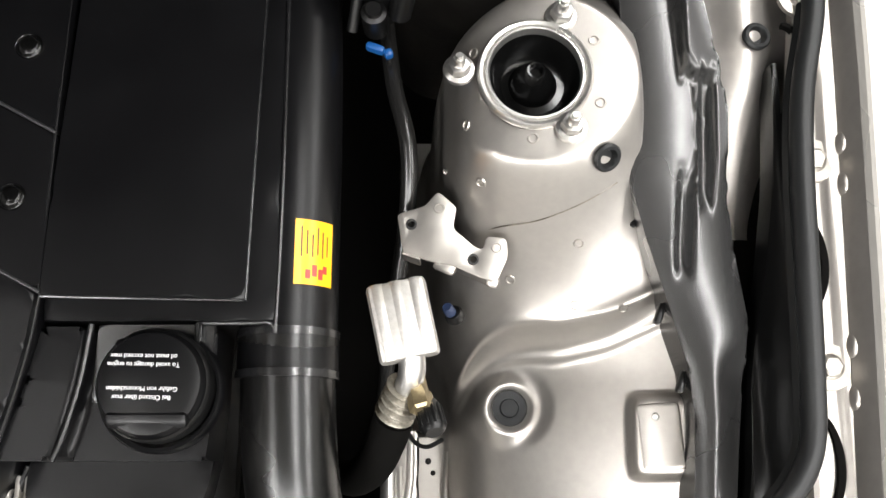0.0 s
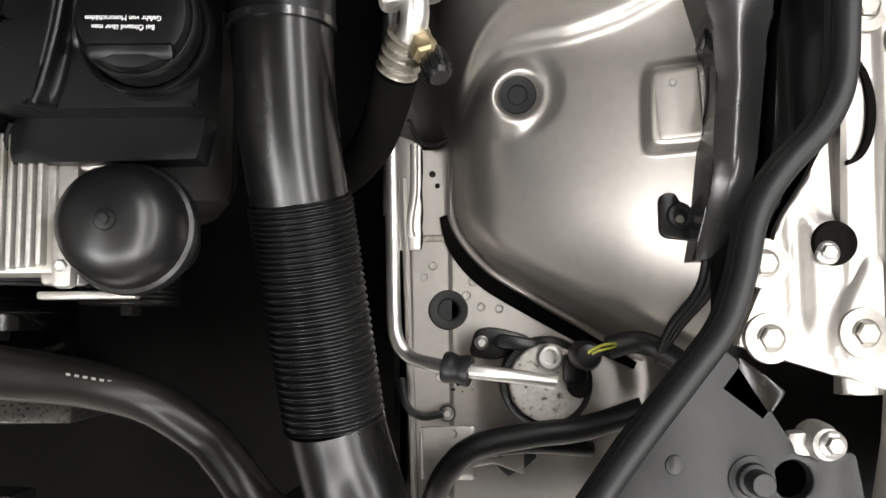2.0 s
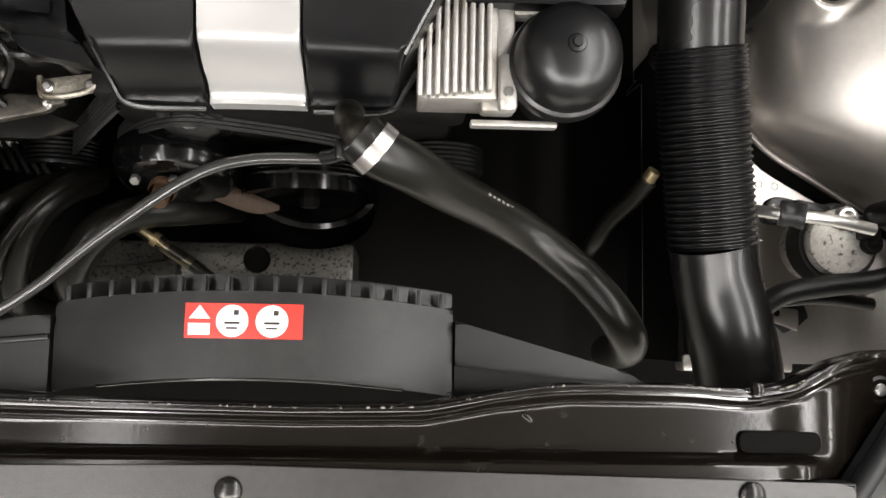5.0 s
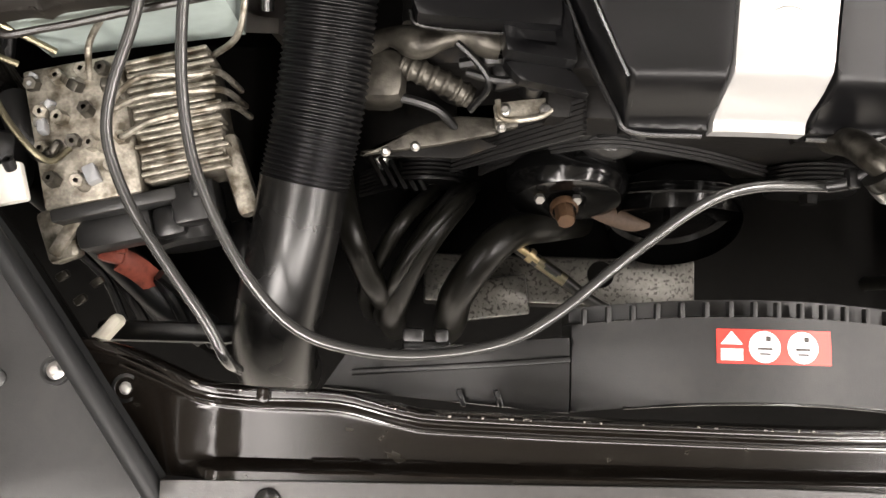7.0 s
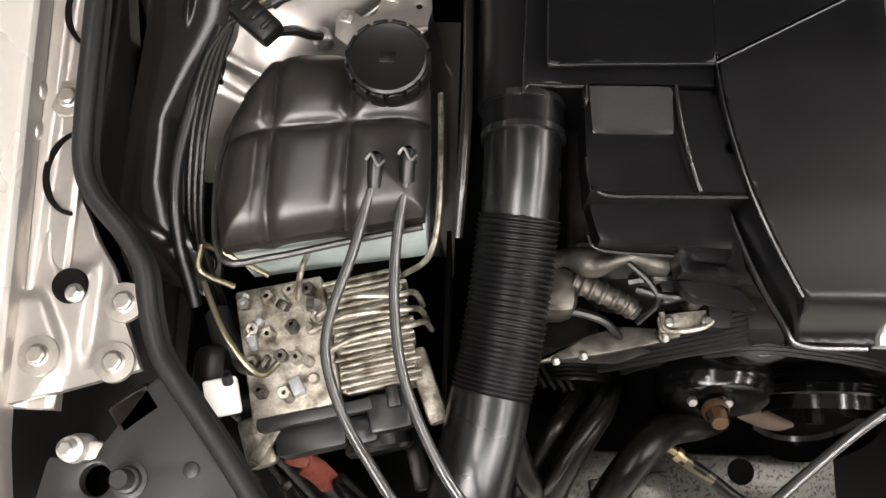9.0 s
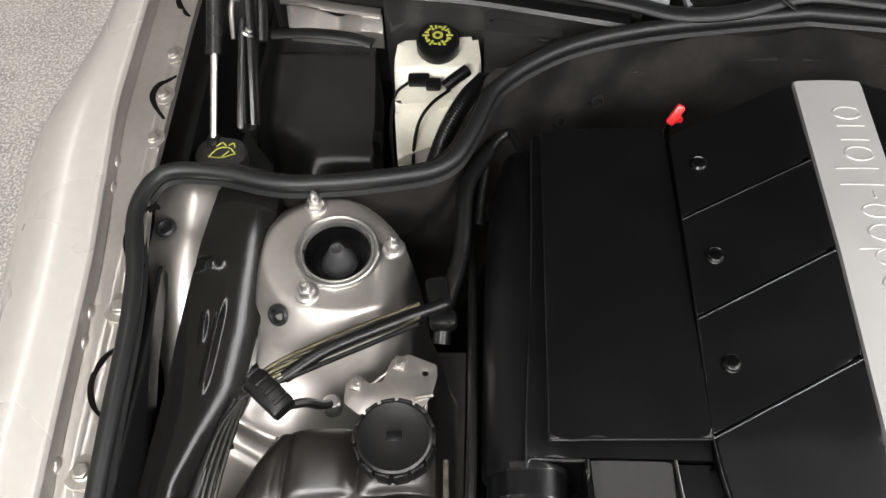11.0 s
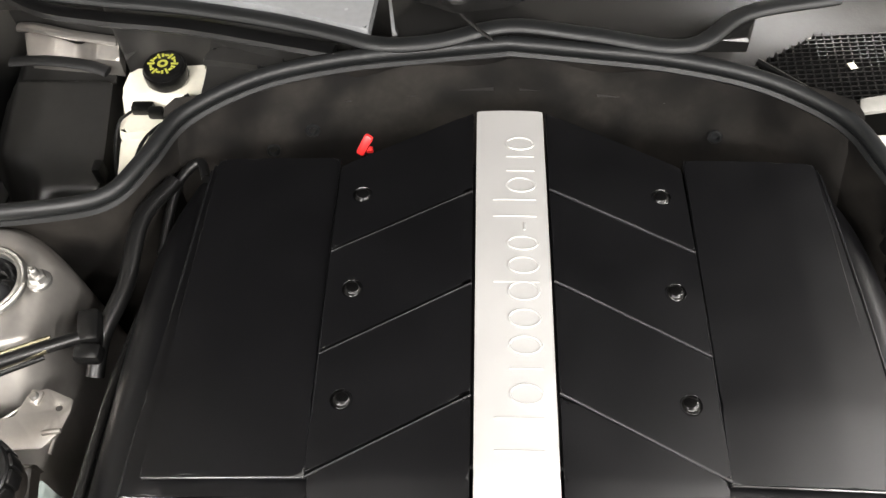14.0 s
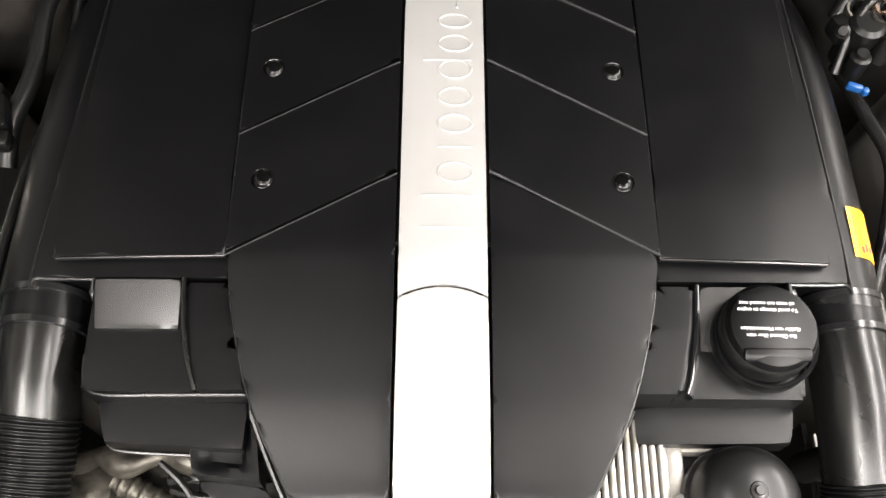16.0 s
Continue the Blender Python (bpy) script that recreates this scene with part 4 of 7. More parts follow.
# ---- open bonnet over the engine bay ----
bn = thing("bonnet", (0, 1.14, 0.95), "open champagne bonnet with dark insulation underneath", "bonnet")
rise = lambda x, y: 0.955 + 1.3 * (1.13 - y) - 0.05 * (x / 0.72) ** 2
part("insulation", panel([(-0.50, 0.46), (-0.72, 1.10)], [(0.50, 0.46), (0.72, 1.10)], lambda x, y: rise(x, y) - 0.012, 16, 20, 0.008, 0), FELT, bn, "dark fibre insulation mat")
part("skin", panel([(-0.54, 0.42), (-0.76, 1.13)], [(0.54, 0.42), (0.76, 1.13)], lambda x, y: rise(x, y) + 0.012, 16, 20, 0.012, 0.004, 2), PAINT_OUT, bn, "painted outer skin")

# ---- engine cover ----
cover = thing("engine_cover", (0, 0.55, 0.60), "black plastic engine cover with chevron grooves and silver centre strip", "engine cover")
top_z = lambda x, y: 0.822 - 0.05 * max(0, y - 0.62) - 0.10 * max(0, abs(x) - 0.05) * 0.6 - 0.085 * max(0, 0.42 - y)
chevron = lambda y0, x: y0 - 0.53 * (abs(x) - 0.045)
BACK = 0.868
lines = (BACK, 0.7465, 0.6235, 0.4995)
part("base", panel([(-0.188, 0.43), (-0.188, 0.79)], [(0.188, 0.43), (0.188, 0.79)], lambda x, y: top_z(x, y) - 0.006, 10, 12, 0.10, 0.003, 1), COVER, cover)
for s in (1, -1):
    xs = [0.042 + 0.1495 * k / 8 for k in range(9)]
    for a, b in zip(lines, lines[1:]):
        part("cover_panel", panel([(s * x, chevron(b, x) + 0.0016) for x in xs], [(s * x, chevron(a, x) - 0.0016) for x in xs], top_z, 14, 14, 0.012, 0.0022, 2), COVER, cover, angle=30)

    for b in lines[1:]:
        # painted highlight line beside each groove, thicker on the right half
        part("groove_edge", tube([(s * x, chevron(b, x) + (0.0012 if s > 0 else -0.0022), top_z(x, chevron(b, x)) - 0.0004) for x in xs], 0.0014 if s > 0 else 0.0009, 8, 3), GROOVE_LIGHT, cover)
    part("side_edge", tube([(s * 0.1905, 0.43, top_z(0.19, 0.43) - 0.0012), (s * 0.1908, 0.60, top_z(0.19, 0.60) - 0.0012), (s * 0.1908, 0.78, top_z(0.19, 0.78) - 0.0012)], 0.0011, 6, 4), EDGE, cover)

    def nose_z(x, y):
        z = top_z(x, y)
        return z - 0.010 * step(0.30, 0.215, y) - 0.052 * step(0.216, 0.184, y)

    outer = [(0.112, 0.184), (0.120, 0.214), (0.136, 0.245), (0.150, 0.272), (0.1635, 0.305), (0.175, 0.345), (0.184, 0.385), (0.189, 0.4225)]
    inner = [(0.042, 0.182), (0.042, 0.214), (0.042, 0.245), (0.042, 0.28), (0.042, 0.33), (0.042, 0.39), (0.042, 0.44), (0.042, 0.499)]
    part("nose_panel", panel([(s * x, y) for x, y in inner], [(s * x, y) for x, y in outer], nose_z, 20, 60, 0.03, 0.004, 3), COVER, cover, "sloping front nose", angle=50)
    part("nose_lip", tube([(s * 0.045, 0.181, 0.7265), (s * 0.105, 0.182, 0.7285), (s * 0.122, 0.200, 0.735), (s * 0.148, 0.25, 0.74), (s * 0.17, 0.30, 0.75)], 0.003, 8, 6), EDGE, cover)
    part("nose_wall", ribbon([(s * x, y) for x, y in ((0.108, 0.186), (0.120, 0.214), (0.150, 0.272), (0.1635, 0.305), (0.184, 0.385), (0.187, 0.43))], 0.71, lambda x, y: nose_z(x, y) - 0.010, 0.004), COVER, cover)
    part("nose_edge", tube([(s * x, y, top_z(x, y) - 0.0075 - 0.010 * step(0.30, 0.215, y)) for x, y in outer[1:]], lambda u: 0.0030 - 0.0016 * u, 8, 5), EDGE, cover, "polished outer edge bead")
    for sy in (0.744, 0.618, 0.495):
        m = pose(s * 0.164, sy, top_z(0.163, sy) + 0.0005)
        part("screw", lathe([(0, 0.0036), (0.003, 0.0035), (0.006, 0.0028), (0.0078, 0.0016), (0.0086, 0.0), (0.0095, -0.0006), (0.0105, 0.0004), (0.0112, -0.001)], 32, m), JET, cover, "round glossy black screw cap")
strip_z = lambda x, y: top_z(0, y) + 0.0035 - 1.2 * x * x - 0.052 * step(0.222, 0.186, y) - 0.010 * step(0.31, 0.22, y)
split = lambda x: 0.389 - 0.0095 * (x / 0.038) ** 2
cols = [-1 + 0.25 * k for k in range(9)]
st = part("strip", panel([(0.0385 * c, split(0.0385 * c) + 0.0012) for c in cols], [(0.0385 * c, 0.868) for c in cols], strip_z, 60, 16, 0.012, 0.0018, 2), STRIP, cover, "brushed silver centre strip with raised lettering")
part("strip", panel([(0.0395 * c, 0.181) for c in cols], [(0.0385 * c, split(0.0385 * c) - 0.0012) for c in cols], strip_z, 60, 16, 0.018, 0.0018, 2), STRIP, cover, "brushed silver front strip, bent down at the nose")
# raised marks along the strip: plain rings and bars in the size of the lettering, running towards the rear
def strip_line(pts, closed=False):
    pts = pts + pts[:2] if closed else pts
    return tube([(px, py, strip_z(px, py) + 0.0002) for px, py in pts], 0.00125, 6, 2)


BASE_LINE, SMALL, TALL = 0.026, 0.031, 0.046
y = 0.437
for kind, wide in (("bars", 0.044), ("ring", 0.028), ("bar", 0.020), ("ring", 0.027), ("ring", 0.028), ("tall", 0.030), ("ring", 0.028), ("ring", 0.024), ("dash", 0.016), ("bars", 0.032), ("ring", 0.028), ("small_bars", 0.030), ("ring", 0.026)):
    mid, half = y + wide / 2, wide * 0.36
    up = TALL if kind in ("bars", "tall") else SMALL
    if kind in ("ring", "tall"):
        ring = [(BASE_LINE - SMALL / 2 + SMALL / 2 * math.cos(k * math.pi / 8), mid + half * math.sin(k * math.pi / 8)) for k in range(16)]
        part("raised_mark", strip_line(ring, True), STRIP, st)
    if kind == "tall":
        part("raised_mark", strip_line([(BASE_LINE, mid + half), (BASE_LINE - up / 2, mid + half), (BASE_LINE - up, mid + half)]), STRIP, st)
    if kind in ("bars", "small_bars"):
        for py in (mid - half, mid + half):
            part("raised_mark", strip_line([(BASE_LINE, py), (BASE_LINE - up / 2, py), (BASE_LINE - up, py)]), STRIP, st)
    if kind == "bar":
        part("raised_mark", strip_line([(BASE_LINE, mid), (BASE_LINE - up / 2, mid), (BASE_LINE - up, mid)]), STRIP, st)
    if kind == "dash":
        part("raised_mark", strip_line([(BASE_LINE - 0.013, y + 0.003), (BASE_LINE - 0.013, mid), (BASE_LINE - 0.013, y + wide - 0.003)]), STRIP, st)
    y += wide * 1.09
for dy in (0.0, -0.062):
    part("raised_mark", tube([(-0.012, 0.325 + dy, strip_z(0.01, 0.325 + dy) + 0.0002), (0, 0.328 + dy, strip_z(0, 0.33 + dy) + 0.0004), (0.012, 0.325 + dy, strip_z(0.01, 0.325 + dy) + 0.0002)], 0.0007, 6, 5), STRIP, st)
part("strip_seam", block(0, 0.385, 0.8155, 0.07, 0.010, 0.006, 0.001), VOID, cover)

# ---- air filter boxes on both banks ----
def air_box(s):
    a = thing("air_filter_box", (s * 0.28, 0.6, 0.60), "black plastic air filter box with flat lid and round side duct", "air filter box", "air filter boxes")
    lz = lambda x, y: 0.813 - 0.055 * max(0, y - 0.5) - 0.14 * max(0, abs(x) - 0.30) * 0.5
    rear_in, rear_out = (0.199, 0.346) if s > 0 else (0.196, 0.338)
    mid_in, mid_out = (0.1915 + rear_in) / 2, (0.3415 + rear_out) / 2
    part("lid", panel([(s * 0.1915, 0.421), (s * mid_in, 0.60), (s * rear_in, 0.808)], [(s * 0.3415, 0.418), (s * mid_out, 0.60), (s * rear_out, 0.806)], lz, 14, 40, 0.009, 0.003, 3), COVER, a, "satin black lid", angle=30)
    for edge in (((0.1915, 0.421), (mid_in, 0.60), (rear_in, 0.808)), ((0.3415, 0.418), (mid_out, 0.60), (rear_out, 0.806))):
        part("lid_edge", tube([(s * x, y, lz(x, y) - 0.0024) for x, y in edge], 0.0013, 8, 8), EDGE, a, "polished lid edge")
    part("lid_lip", tube([(s * 0.192, 0.4205, 0.8105), (s * 0.27, 0.4185, 0.8105), (s * 0.340, 0.4178, 0.8075)], 0.0014, 8, 6), EDGE, a)
    part("lower_shell", panel([(s * 0.19, 0.404), (s * 0.195, 0.80)], [(s * 0.3625, 0.404), (s * (rear_out + 0.010), 0.81)], lambda x, y: 0.799 - 0.055 * max(0, y - 0.5) - 0.1 * max(0, abs(x) - 0.34), 14, 30, 0.11, 0.003, 3), COVER, a)
    part("shell_rim", tube([(s * 0.305, 0.4025, 0.797), (s * 0.356, 0.4035, 0.7965), (s * 0.3625, 0.411, 0.796), (s * (rear_out + 0.016), 0.60, 0.7905), (s * (rear_out + 0.0105), 0.80, 0.7805)], 0.0019, 8, 6), EDGE, a)
    part("latch", join(block(s * 0.306, 0.395, 0.790, 0.006, 0.014, 0.02, 0.0015), tube([(s * 0.306, 0.402, 0.802), (s * 0.306, 0.386, 0.796), (s * 0.306, 0.384, 0.782)], 0.0016, 6, 5)), PLASTIC, a, "small lid latch")
    part("side_duct", tube([(s * 0.352, 0.80, 0.725), (s * 0.360, 0.72, 0.742), (s * 0.365, 0.60, 0.754), (s * 0.366, 0.47, 0.756), (s * 0.366, 0.395, 0.757)], lambda t: 0.030 + 0.008 * min(1, t * 3), 28, 8), COVER, a, "round side duct")
    return a


box_r, box_l = air_box(1), air_box(-1)
lab = Vector((0.366, 0.4585, 0.757))


def on_duct(angle, dy, r):
    return (lab.x + r * math.sin(radians(angle)), lab.y + dy, lab.z + r * math.cos(radians(angle)))


def duct_patch(a0, a1, y0, y1, r, n=8):
    bm = bmesh.new()
    rows = [[bm.verts.new(on_duct(a0 + (a1 - a0) * k / n, dy, q)) for k in range(n + 1)] for dy, q in ((y0, r - 0.001), (y0, r), (y1, r), (y1, r - 0.001))]
    for u, w in zip(rows, rows[1:]):
        for k in range(n):
            bm.faces.new((u[k], u[k + 1], w[k + 1], w[k]))
    return bm


warn = solo("warning_label", duct_patch(12, 62, -0.0255, 0.0255, 0.0386), YELLOW, "yellow high voltage warning sticker on the air duct", "label")
for k in range(6):
    a = 19 + 6.6 * k
    part("print_bar", duct_patch(a, a + 1.6, -0.004 + 0.002 * (k % 2), 0.020 - 0.003 * (k % 3), 0.0389, 2), INK, warn)
for a, y0, y1 in ((25, -0.021, -0.014), (33, -0.019, -0.010), (41, -0.021, -0.013), (47, -0.016, -0.010)):
    part("lightning_mark", duct_patch(a, a + 6, y0, y1, 0.0389, 2), RED, warn)

# ---- front boxes beside the nose ----
# cover plastic with a raised base colour that paints in the lamp's reflection
SLOPE = mat("sheen_cover_plastic", (0.018, 0.0178, 0.018), 0.2, 0, 0.1, 60, spec=0.7)
fb = thing("cover_wing", (-0.23, 0.35, 0.60), "black plastic cover wing with a recessed glossy slope", "engine cover")
part("wing_body", panel([(-0.163, 0.303), (-0.178, 0.345), (-0.19, 0.40)], [(-0.303, 0.303), (-0.306, 0.345), (-0.307, 0.40)], lambda x, y: 0.7925 + 0.0045 * step(-0.0015, 0.0015, x - lerp_table(y, ((0.303, -0.207), (0.32, -0.213), (0.36, -0.222), (0.402, -0.2265)))), 110, 24, 0.055, 0.006, 3), COVER, fb, angle=30)
part("recess_slope", panel([(-0.228, 0.3575), (-0.229, 0.4005)], [(-0.300, 0.3575), (-0.304, 0.4005)], lambda x, y: 0.7955 + 0.17 * (y - 0.3575), 8, 8, 0.008, 0.0015, 2), SLOPE, fb, "smooth sloping face")
part("rib", tube([(-0.2265, 0.402, 0.803), (-0.222, 0.36, 0.802), (-0.213, 0.32, 0.799), (-0.207, 0.303, 0.796)], 0.0022, 8, 6), TUBE_P, fb, "curved raised rib")
part("front_bead", tube([(-0.165, 0.3005, 0.793), (-0.24, 0.3, 0.7915), (-0.288, 0.3005, 0.7905), (-0.302, 0.312, 0.7905), (-0.3055, 0.335, 0.791)], 0.0019, 8, 6), TUBE_P, fb)
part("lower_wall", panel([(-0.17, 0.262), (-0.17, 0.304)], [(-0.29, 0.268), (-0.30, 0.304)], lambda x, y: 0.758, 8, 4, 0.03, 0.004, 2), COVER, fb)
part("lower_lip", tube([(-0.17, 0.262, 0.732), (-0.23, 0.263, 0.732), (-0.287, 0.267, 0.732), (-0.297, 0.28, 0.733)], 0.0019, 8, 6), TUBE_P, fb)
part("small_box", panel([(-0.155, 0.236), (-0.163, 0.288)], [(-0.214, 0.243), (-0.222, 0.288)], lambda x, y: 0.748 - 0.006 * step(0.008, 0.014, min(abs(x + 0.16), abs(x + 0.218), abs(y - 0.24))), 12, 10, 0.035, 0.003, 2), COVER, fb, "small square recess")
part("small_box", panel([(-0.14, 0.215), (-0.157, 0.238)], [(-0.20, 0.226), (-0.214, 0.242)], lambda x, y: 0.722, 8, 4, 0.02, 0.003, 2), COVER, fb)

ob_ = thing("cover_wing", (0.24, 0.35, 0.60), "black plastic cover wing round the oil filler neck", "engine cover")
right_edge = ((0.303, 0.207), (0.32, 0.213), (0.36, 0.222), (0.402, 0.2265))
part("wing_body", panel([(0.163, 0.303), (0.178, 0.345), (0.19, 0.40)], [(0.312, 0.303), (0.316, 0.345), (0.317, 0.40)], lambda x, y: 0.783 - 0.05 * max(0, 0.36 - y) + 0.014 * step(0.004, -0.006, x - lerp_table(y, right_edge)), 60, 30, 0.055, 0.008, 3), COVER, ob_, angle=40)
part("filler_slope", panel([(0.2255, 0.345), (0.2295, 0.402)], [(0.312, 0.338), (0.316, 0.402)], lambda x, y: 0.782 + 0.16 * (y - 0.338), 10, 10, 0.008, 0.002, 2), SLOPE, ob_, "smooth sloping face behind the filler")
part("rib", tube([(x - 0.001, y, 0.7955) for y, x in right_edge[::-1]], 0.0024, 8, 6), EDGE, ob_, "curved raised rib")
part("filler_collar", lathe([(0.0415, 0.008), (0.044, 0.009), (0.0455, 0.007), (0.0455, -0.005)], 40, pose(0.280, 0.353, 0.789)), COVER, ob_)
part("front_wall", panel([(0.17, 0.270), (0.17, 0.304)], [(0.305, 0.272), (0.312, 0.304)], lambda x, y: 0.752, 8, 4, 0.03, 0.004, 2), COVER, ob_)

cap = thing("oil_filler_cap", (0.284, 0.356, 0.79), "round matt black oil filler cap with white printed warning", "oil cap")
part("skirt", lathe([(0.039, 0.018), (0.0408, 0.016), (0.0412, 0.012), (0.0412, -0.004)], 44, pose(0.279, 0.356, 0.795)), PLASTIC, cap)
part("cap_top", lathe([(0.0, 0.0265), (0.030, 0.0262), (0.036, 0.0245), (0.0378, 0.021), (0.039, 0.016)], 44, pose(0.279, 0.356, 0.795)), COVER, cap)
part("grip_bar", block(0.279, 0.331, 0.817, 0.058, 0.012, 0.010, 0.004, (25, 0, 0)), COVER, cap, "moulded finger grip")
part("grip_bar", block(0.277, 0.384, 0.815, 0.05, 0.008, 0.008, 0.0035, (-20, 0, 0)), COVER, cap, "moulded finger grip")


def lettering(text, size, x, y, z, turn, material, parent):
    cu = bpy.data.curves.new("lettering", "FONT")
    cu.body, cu.size, cu.align_x, cu.extrude = text, size, "CENTER", 0.0002
    tmp = new("lettering", cu)
    me = bpy.data.meshes.new_from_object(tmp.evaluated_get(bpy.context.evaluated_depsgraph_get()))
    bpy.data.objects.remove(tmp)
    me.materials.append(material)
    put("lettering", me, pose(x, y, z, 0, 0, turn), parent, "white printed lettering")


for text, ly in (("To avoid damage to engine", 0.3705), ("oil must not exceed max", 0.3765), ("Bei \u00d6lstand \u00fcber max", 0.3475), ("Gefahr von Motorsch\u00e4den", 0.3535)):
    lettering(text, 0.0047, 0.275, ly, 0.8218, 179, PRINT, cap)

# ---- oil filter and cooler ----
of = thing("oil_filter_housing", (0.24, 0.22, 0.60), "cast aluminium oil filter housing with finned cooler", "oil filter")
tilt = pose(0.254, 0.222, 0.70, -1, 1)
FILTER = mat("matt_filter_plastic", (0.006, 0.006, 0.0062), 0.31, 0, 0.2, 60, 0.06, 700, spec=0.5)
part("filter_cap", lathe([(0.0, 0.0985), (0.0035, 0.0985), (0.004, 0.096), (0.007, 0.0955), (0.0078, 0.094), (0.020, 0.0925), (0.032, 0.088), (0.040, 0.079), (0.0435, 0.066), (0.0445, 0.05), (0.0475, 0.048), (0.0485, 0.044), (0.0485, 0.034), (0.044, 0.033)], 48, tilt), FILTER, of, "domed black plastic filter cap")
part("housing_cup", lathe([(0.043, 0.034), (0.042, 0.03), (0.034, 0.012), (0.03, -0.02), (0.028, -0.05)], 40, tilt), DARK, of)
part("foot_plate", join(block(0.200, 0.190, 0.722, 0.03, 0.014, 0.022, 0.004), block(0.215, 0.176, 0.715, 0.075, 0.006, 0.012, 0.002), block(0.205, 0.245, 0.725, 0.018, 0.10, 0.024, 0.005), block(0.228, 0.278, 0.724, 0.05, 0.022, 0.02, 0.005)), ALU, of, "cast mounting flange")
for k in range(9):
    part("cooler_fin", block(0.1335 + 0.0072 * k, 0.24 + 0.0008 * k, 0.728, 0.0046, 0.10, 0.045, 0.002), ALU, of)
part("cooler_core", block(0.165, 0.24, 0.715, 0.068, 0.098, 0.05, 0.003), ALU, of)
part("flange_lug", block(0.207, 0.205, 0.74, 0.016, 0.05, 0.016, 0.005), ALU, of)
part("flange_lug", block(0.215, 0.285, 0.742, 0.04, 0.018, 0.012, 0.005), ALU, of)
for bx, by in ((0.207, 0.285), (0.207, 0.196)):
    put("bolt", BOLT, pose(bx, by, 0.745) @ Matrix.Diagonal((0.6, 0.6, 0.7, 1)), of)

# ---- intake tubes ----
BELLOWS = mat("bellows_rubber", (0.002, 0.002, 0.0022), 0.34, 0, 0.2, 60, 0, 500, spec=0.28)

def intake(s, line_top, bell, line_low):
    t = thing("intake_tube", (s * 0.38, 0.2, 0.55), "black plastic air intake tube with ribbed rubber bellows", "intake tube", "intake tubes")
    part("upper_elbow", tube(line_top, lambda u: 0.0365 + 0.003 * step(0.3, 0.0, u), 36, 10), TUBE_P, t, "smooth upper elbow", angle=60)
    for y in (0.398, 0.367):
        part("collar_band", tube([(line_top[0][0], y + 0.003, 0.757), (line_top[0][0], y - 0.003, 0.757)], 0.0402, 36, 2), EDGE, t)
    part("collar", tube([(line_top[0][0], 0.402, 0.757), (line_top[0][0], 0.365, 0.756)], 0.0392, 36, 3), COVER, t)
    folds = 33
    part("bellows", tube(bell, lambda u: 0.0385 + 0.0011 * math.cos(2 * math.pi * folds * u), 72, folds * 12 // (len(bell) - 1)), BELLOWS, t, "ribbed rubber bellows", angle=80)
    part("lower_funnel", tube(line_low, lambda u: 0.0385 + 0.001 * u, 36, 8, (1.0, 1.0)), TUBE_P, t, "smooth lower elbow", angle=60)
    return t


intake(1, [(0.366, 0.40, 0.757), (0.367, 0.355, 0.757), (0.370, 0.30, 0.749), (0.3755, 0.243, 0.727)],
       [(0.3755, 0.245, 0.728), (0.381, 0.20, 0.715), (0.389, 0.14, 0.702), (0.397, 0.078, 0.690)],
       [(0.397, 0.08, 0.690), (0.405, 0.045, 0.679), (0.4155, 0.01, 0.674), (0.424, -0.02, 0.668), (0.430, -0.055, 0.662), (0.432, -0.09, 0.64)])
intake(-1, [(-0.360, 0.40, 0.757), (-0.360, 0.37, 0.757), (-0.3605, 0.333, 0.750), (-0.362, 0.294, 0.733)],
       [(-0.362, 0.296, 0.734), (-0.368, 0.238, 0.717), (-0.376, 0.18, 0.706), (-0.385, 0.134, 0.697)],
       [(-0.385, 0.136, 0.697), (-0.392, 0.094, 0.687), (-0.402, 0.05, 0.672), (-0.412, 0.005, 0.65), (-0.416, -0.025, 0.61), (-0.416, -0.035, 0.58)])

# ---- engine front ----
eng = thing("engine_block", (0, 0.5, 0.26), "grimy black engine block and timing case", "engine")
part("block", block(0, 0.53, 0.48, 0.36, 0.58, 0.44, 0.02), DARK, eng)
part("head", block(0.22, 0.52, 0.60, 0.14, 0.54, 0.16, 0.02, (0, 20, 0)), DARK, eng)
part("head", block(-0.22, 0.52, 0.60, 0.14, 0.54, 0.16, 0.02, (0, -20, 0)), DARK, eng)
part("timing_case", join(block(0, 0.232, 0.52, 0.34, 0.05, 0.28, 0.012), block(0.13, 0.215, 0.63, 0.10, 0.03, 0.06, 0.008)), DARK, eng)


def pulley(x, y, z, r, w, label, material=GLOSS, ribs=6):
    p = thing("pulley", (x, y, z), label, "pulley")
    prof = [(0, -w * 0.45), (r * 0.25, -w * 0.45), (r * 0.3, -w * 0.2), (r * 0.82, -w * 0.1), (r * 0.88, -w * 0.5), (r * 0.96, -w * 0.5)]
    for k in range(ribs):
        q = -w * 0.42 + w * 0.84 * k / 5
        prof += [(r, q - w * 0.04), (r * 0.965, q + w * 0.04)]
    prof += [(r * 0.96, w * 0.5), (0, w * 0.5)]
    part("wheel", lathe(prof, 48, pose(x, y, z, 90, 0, 0)), material, p)
    part("hub", lathe([(0, 0.012), (0.010, 0.012), (0.0115, 0.009), (0.0115, 0)], 6, pose(x, y - w * 0.45, z, 90, 0, 0)), DARK, p, "dark hub bolt")
    return p


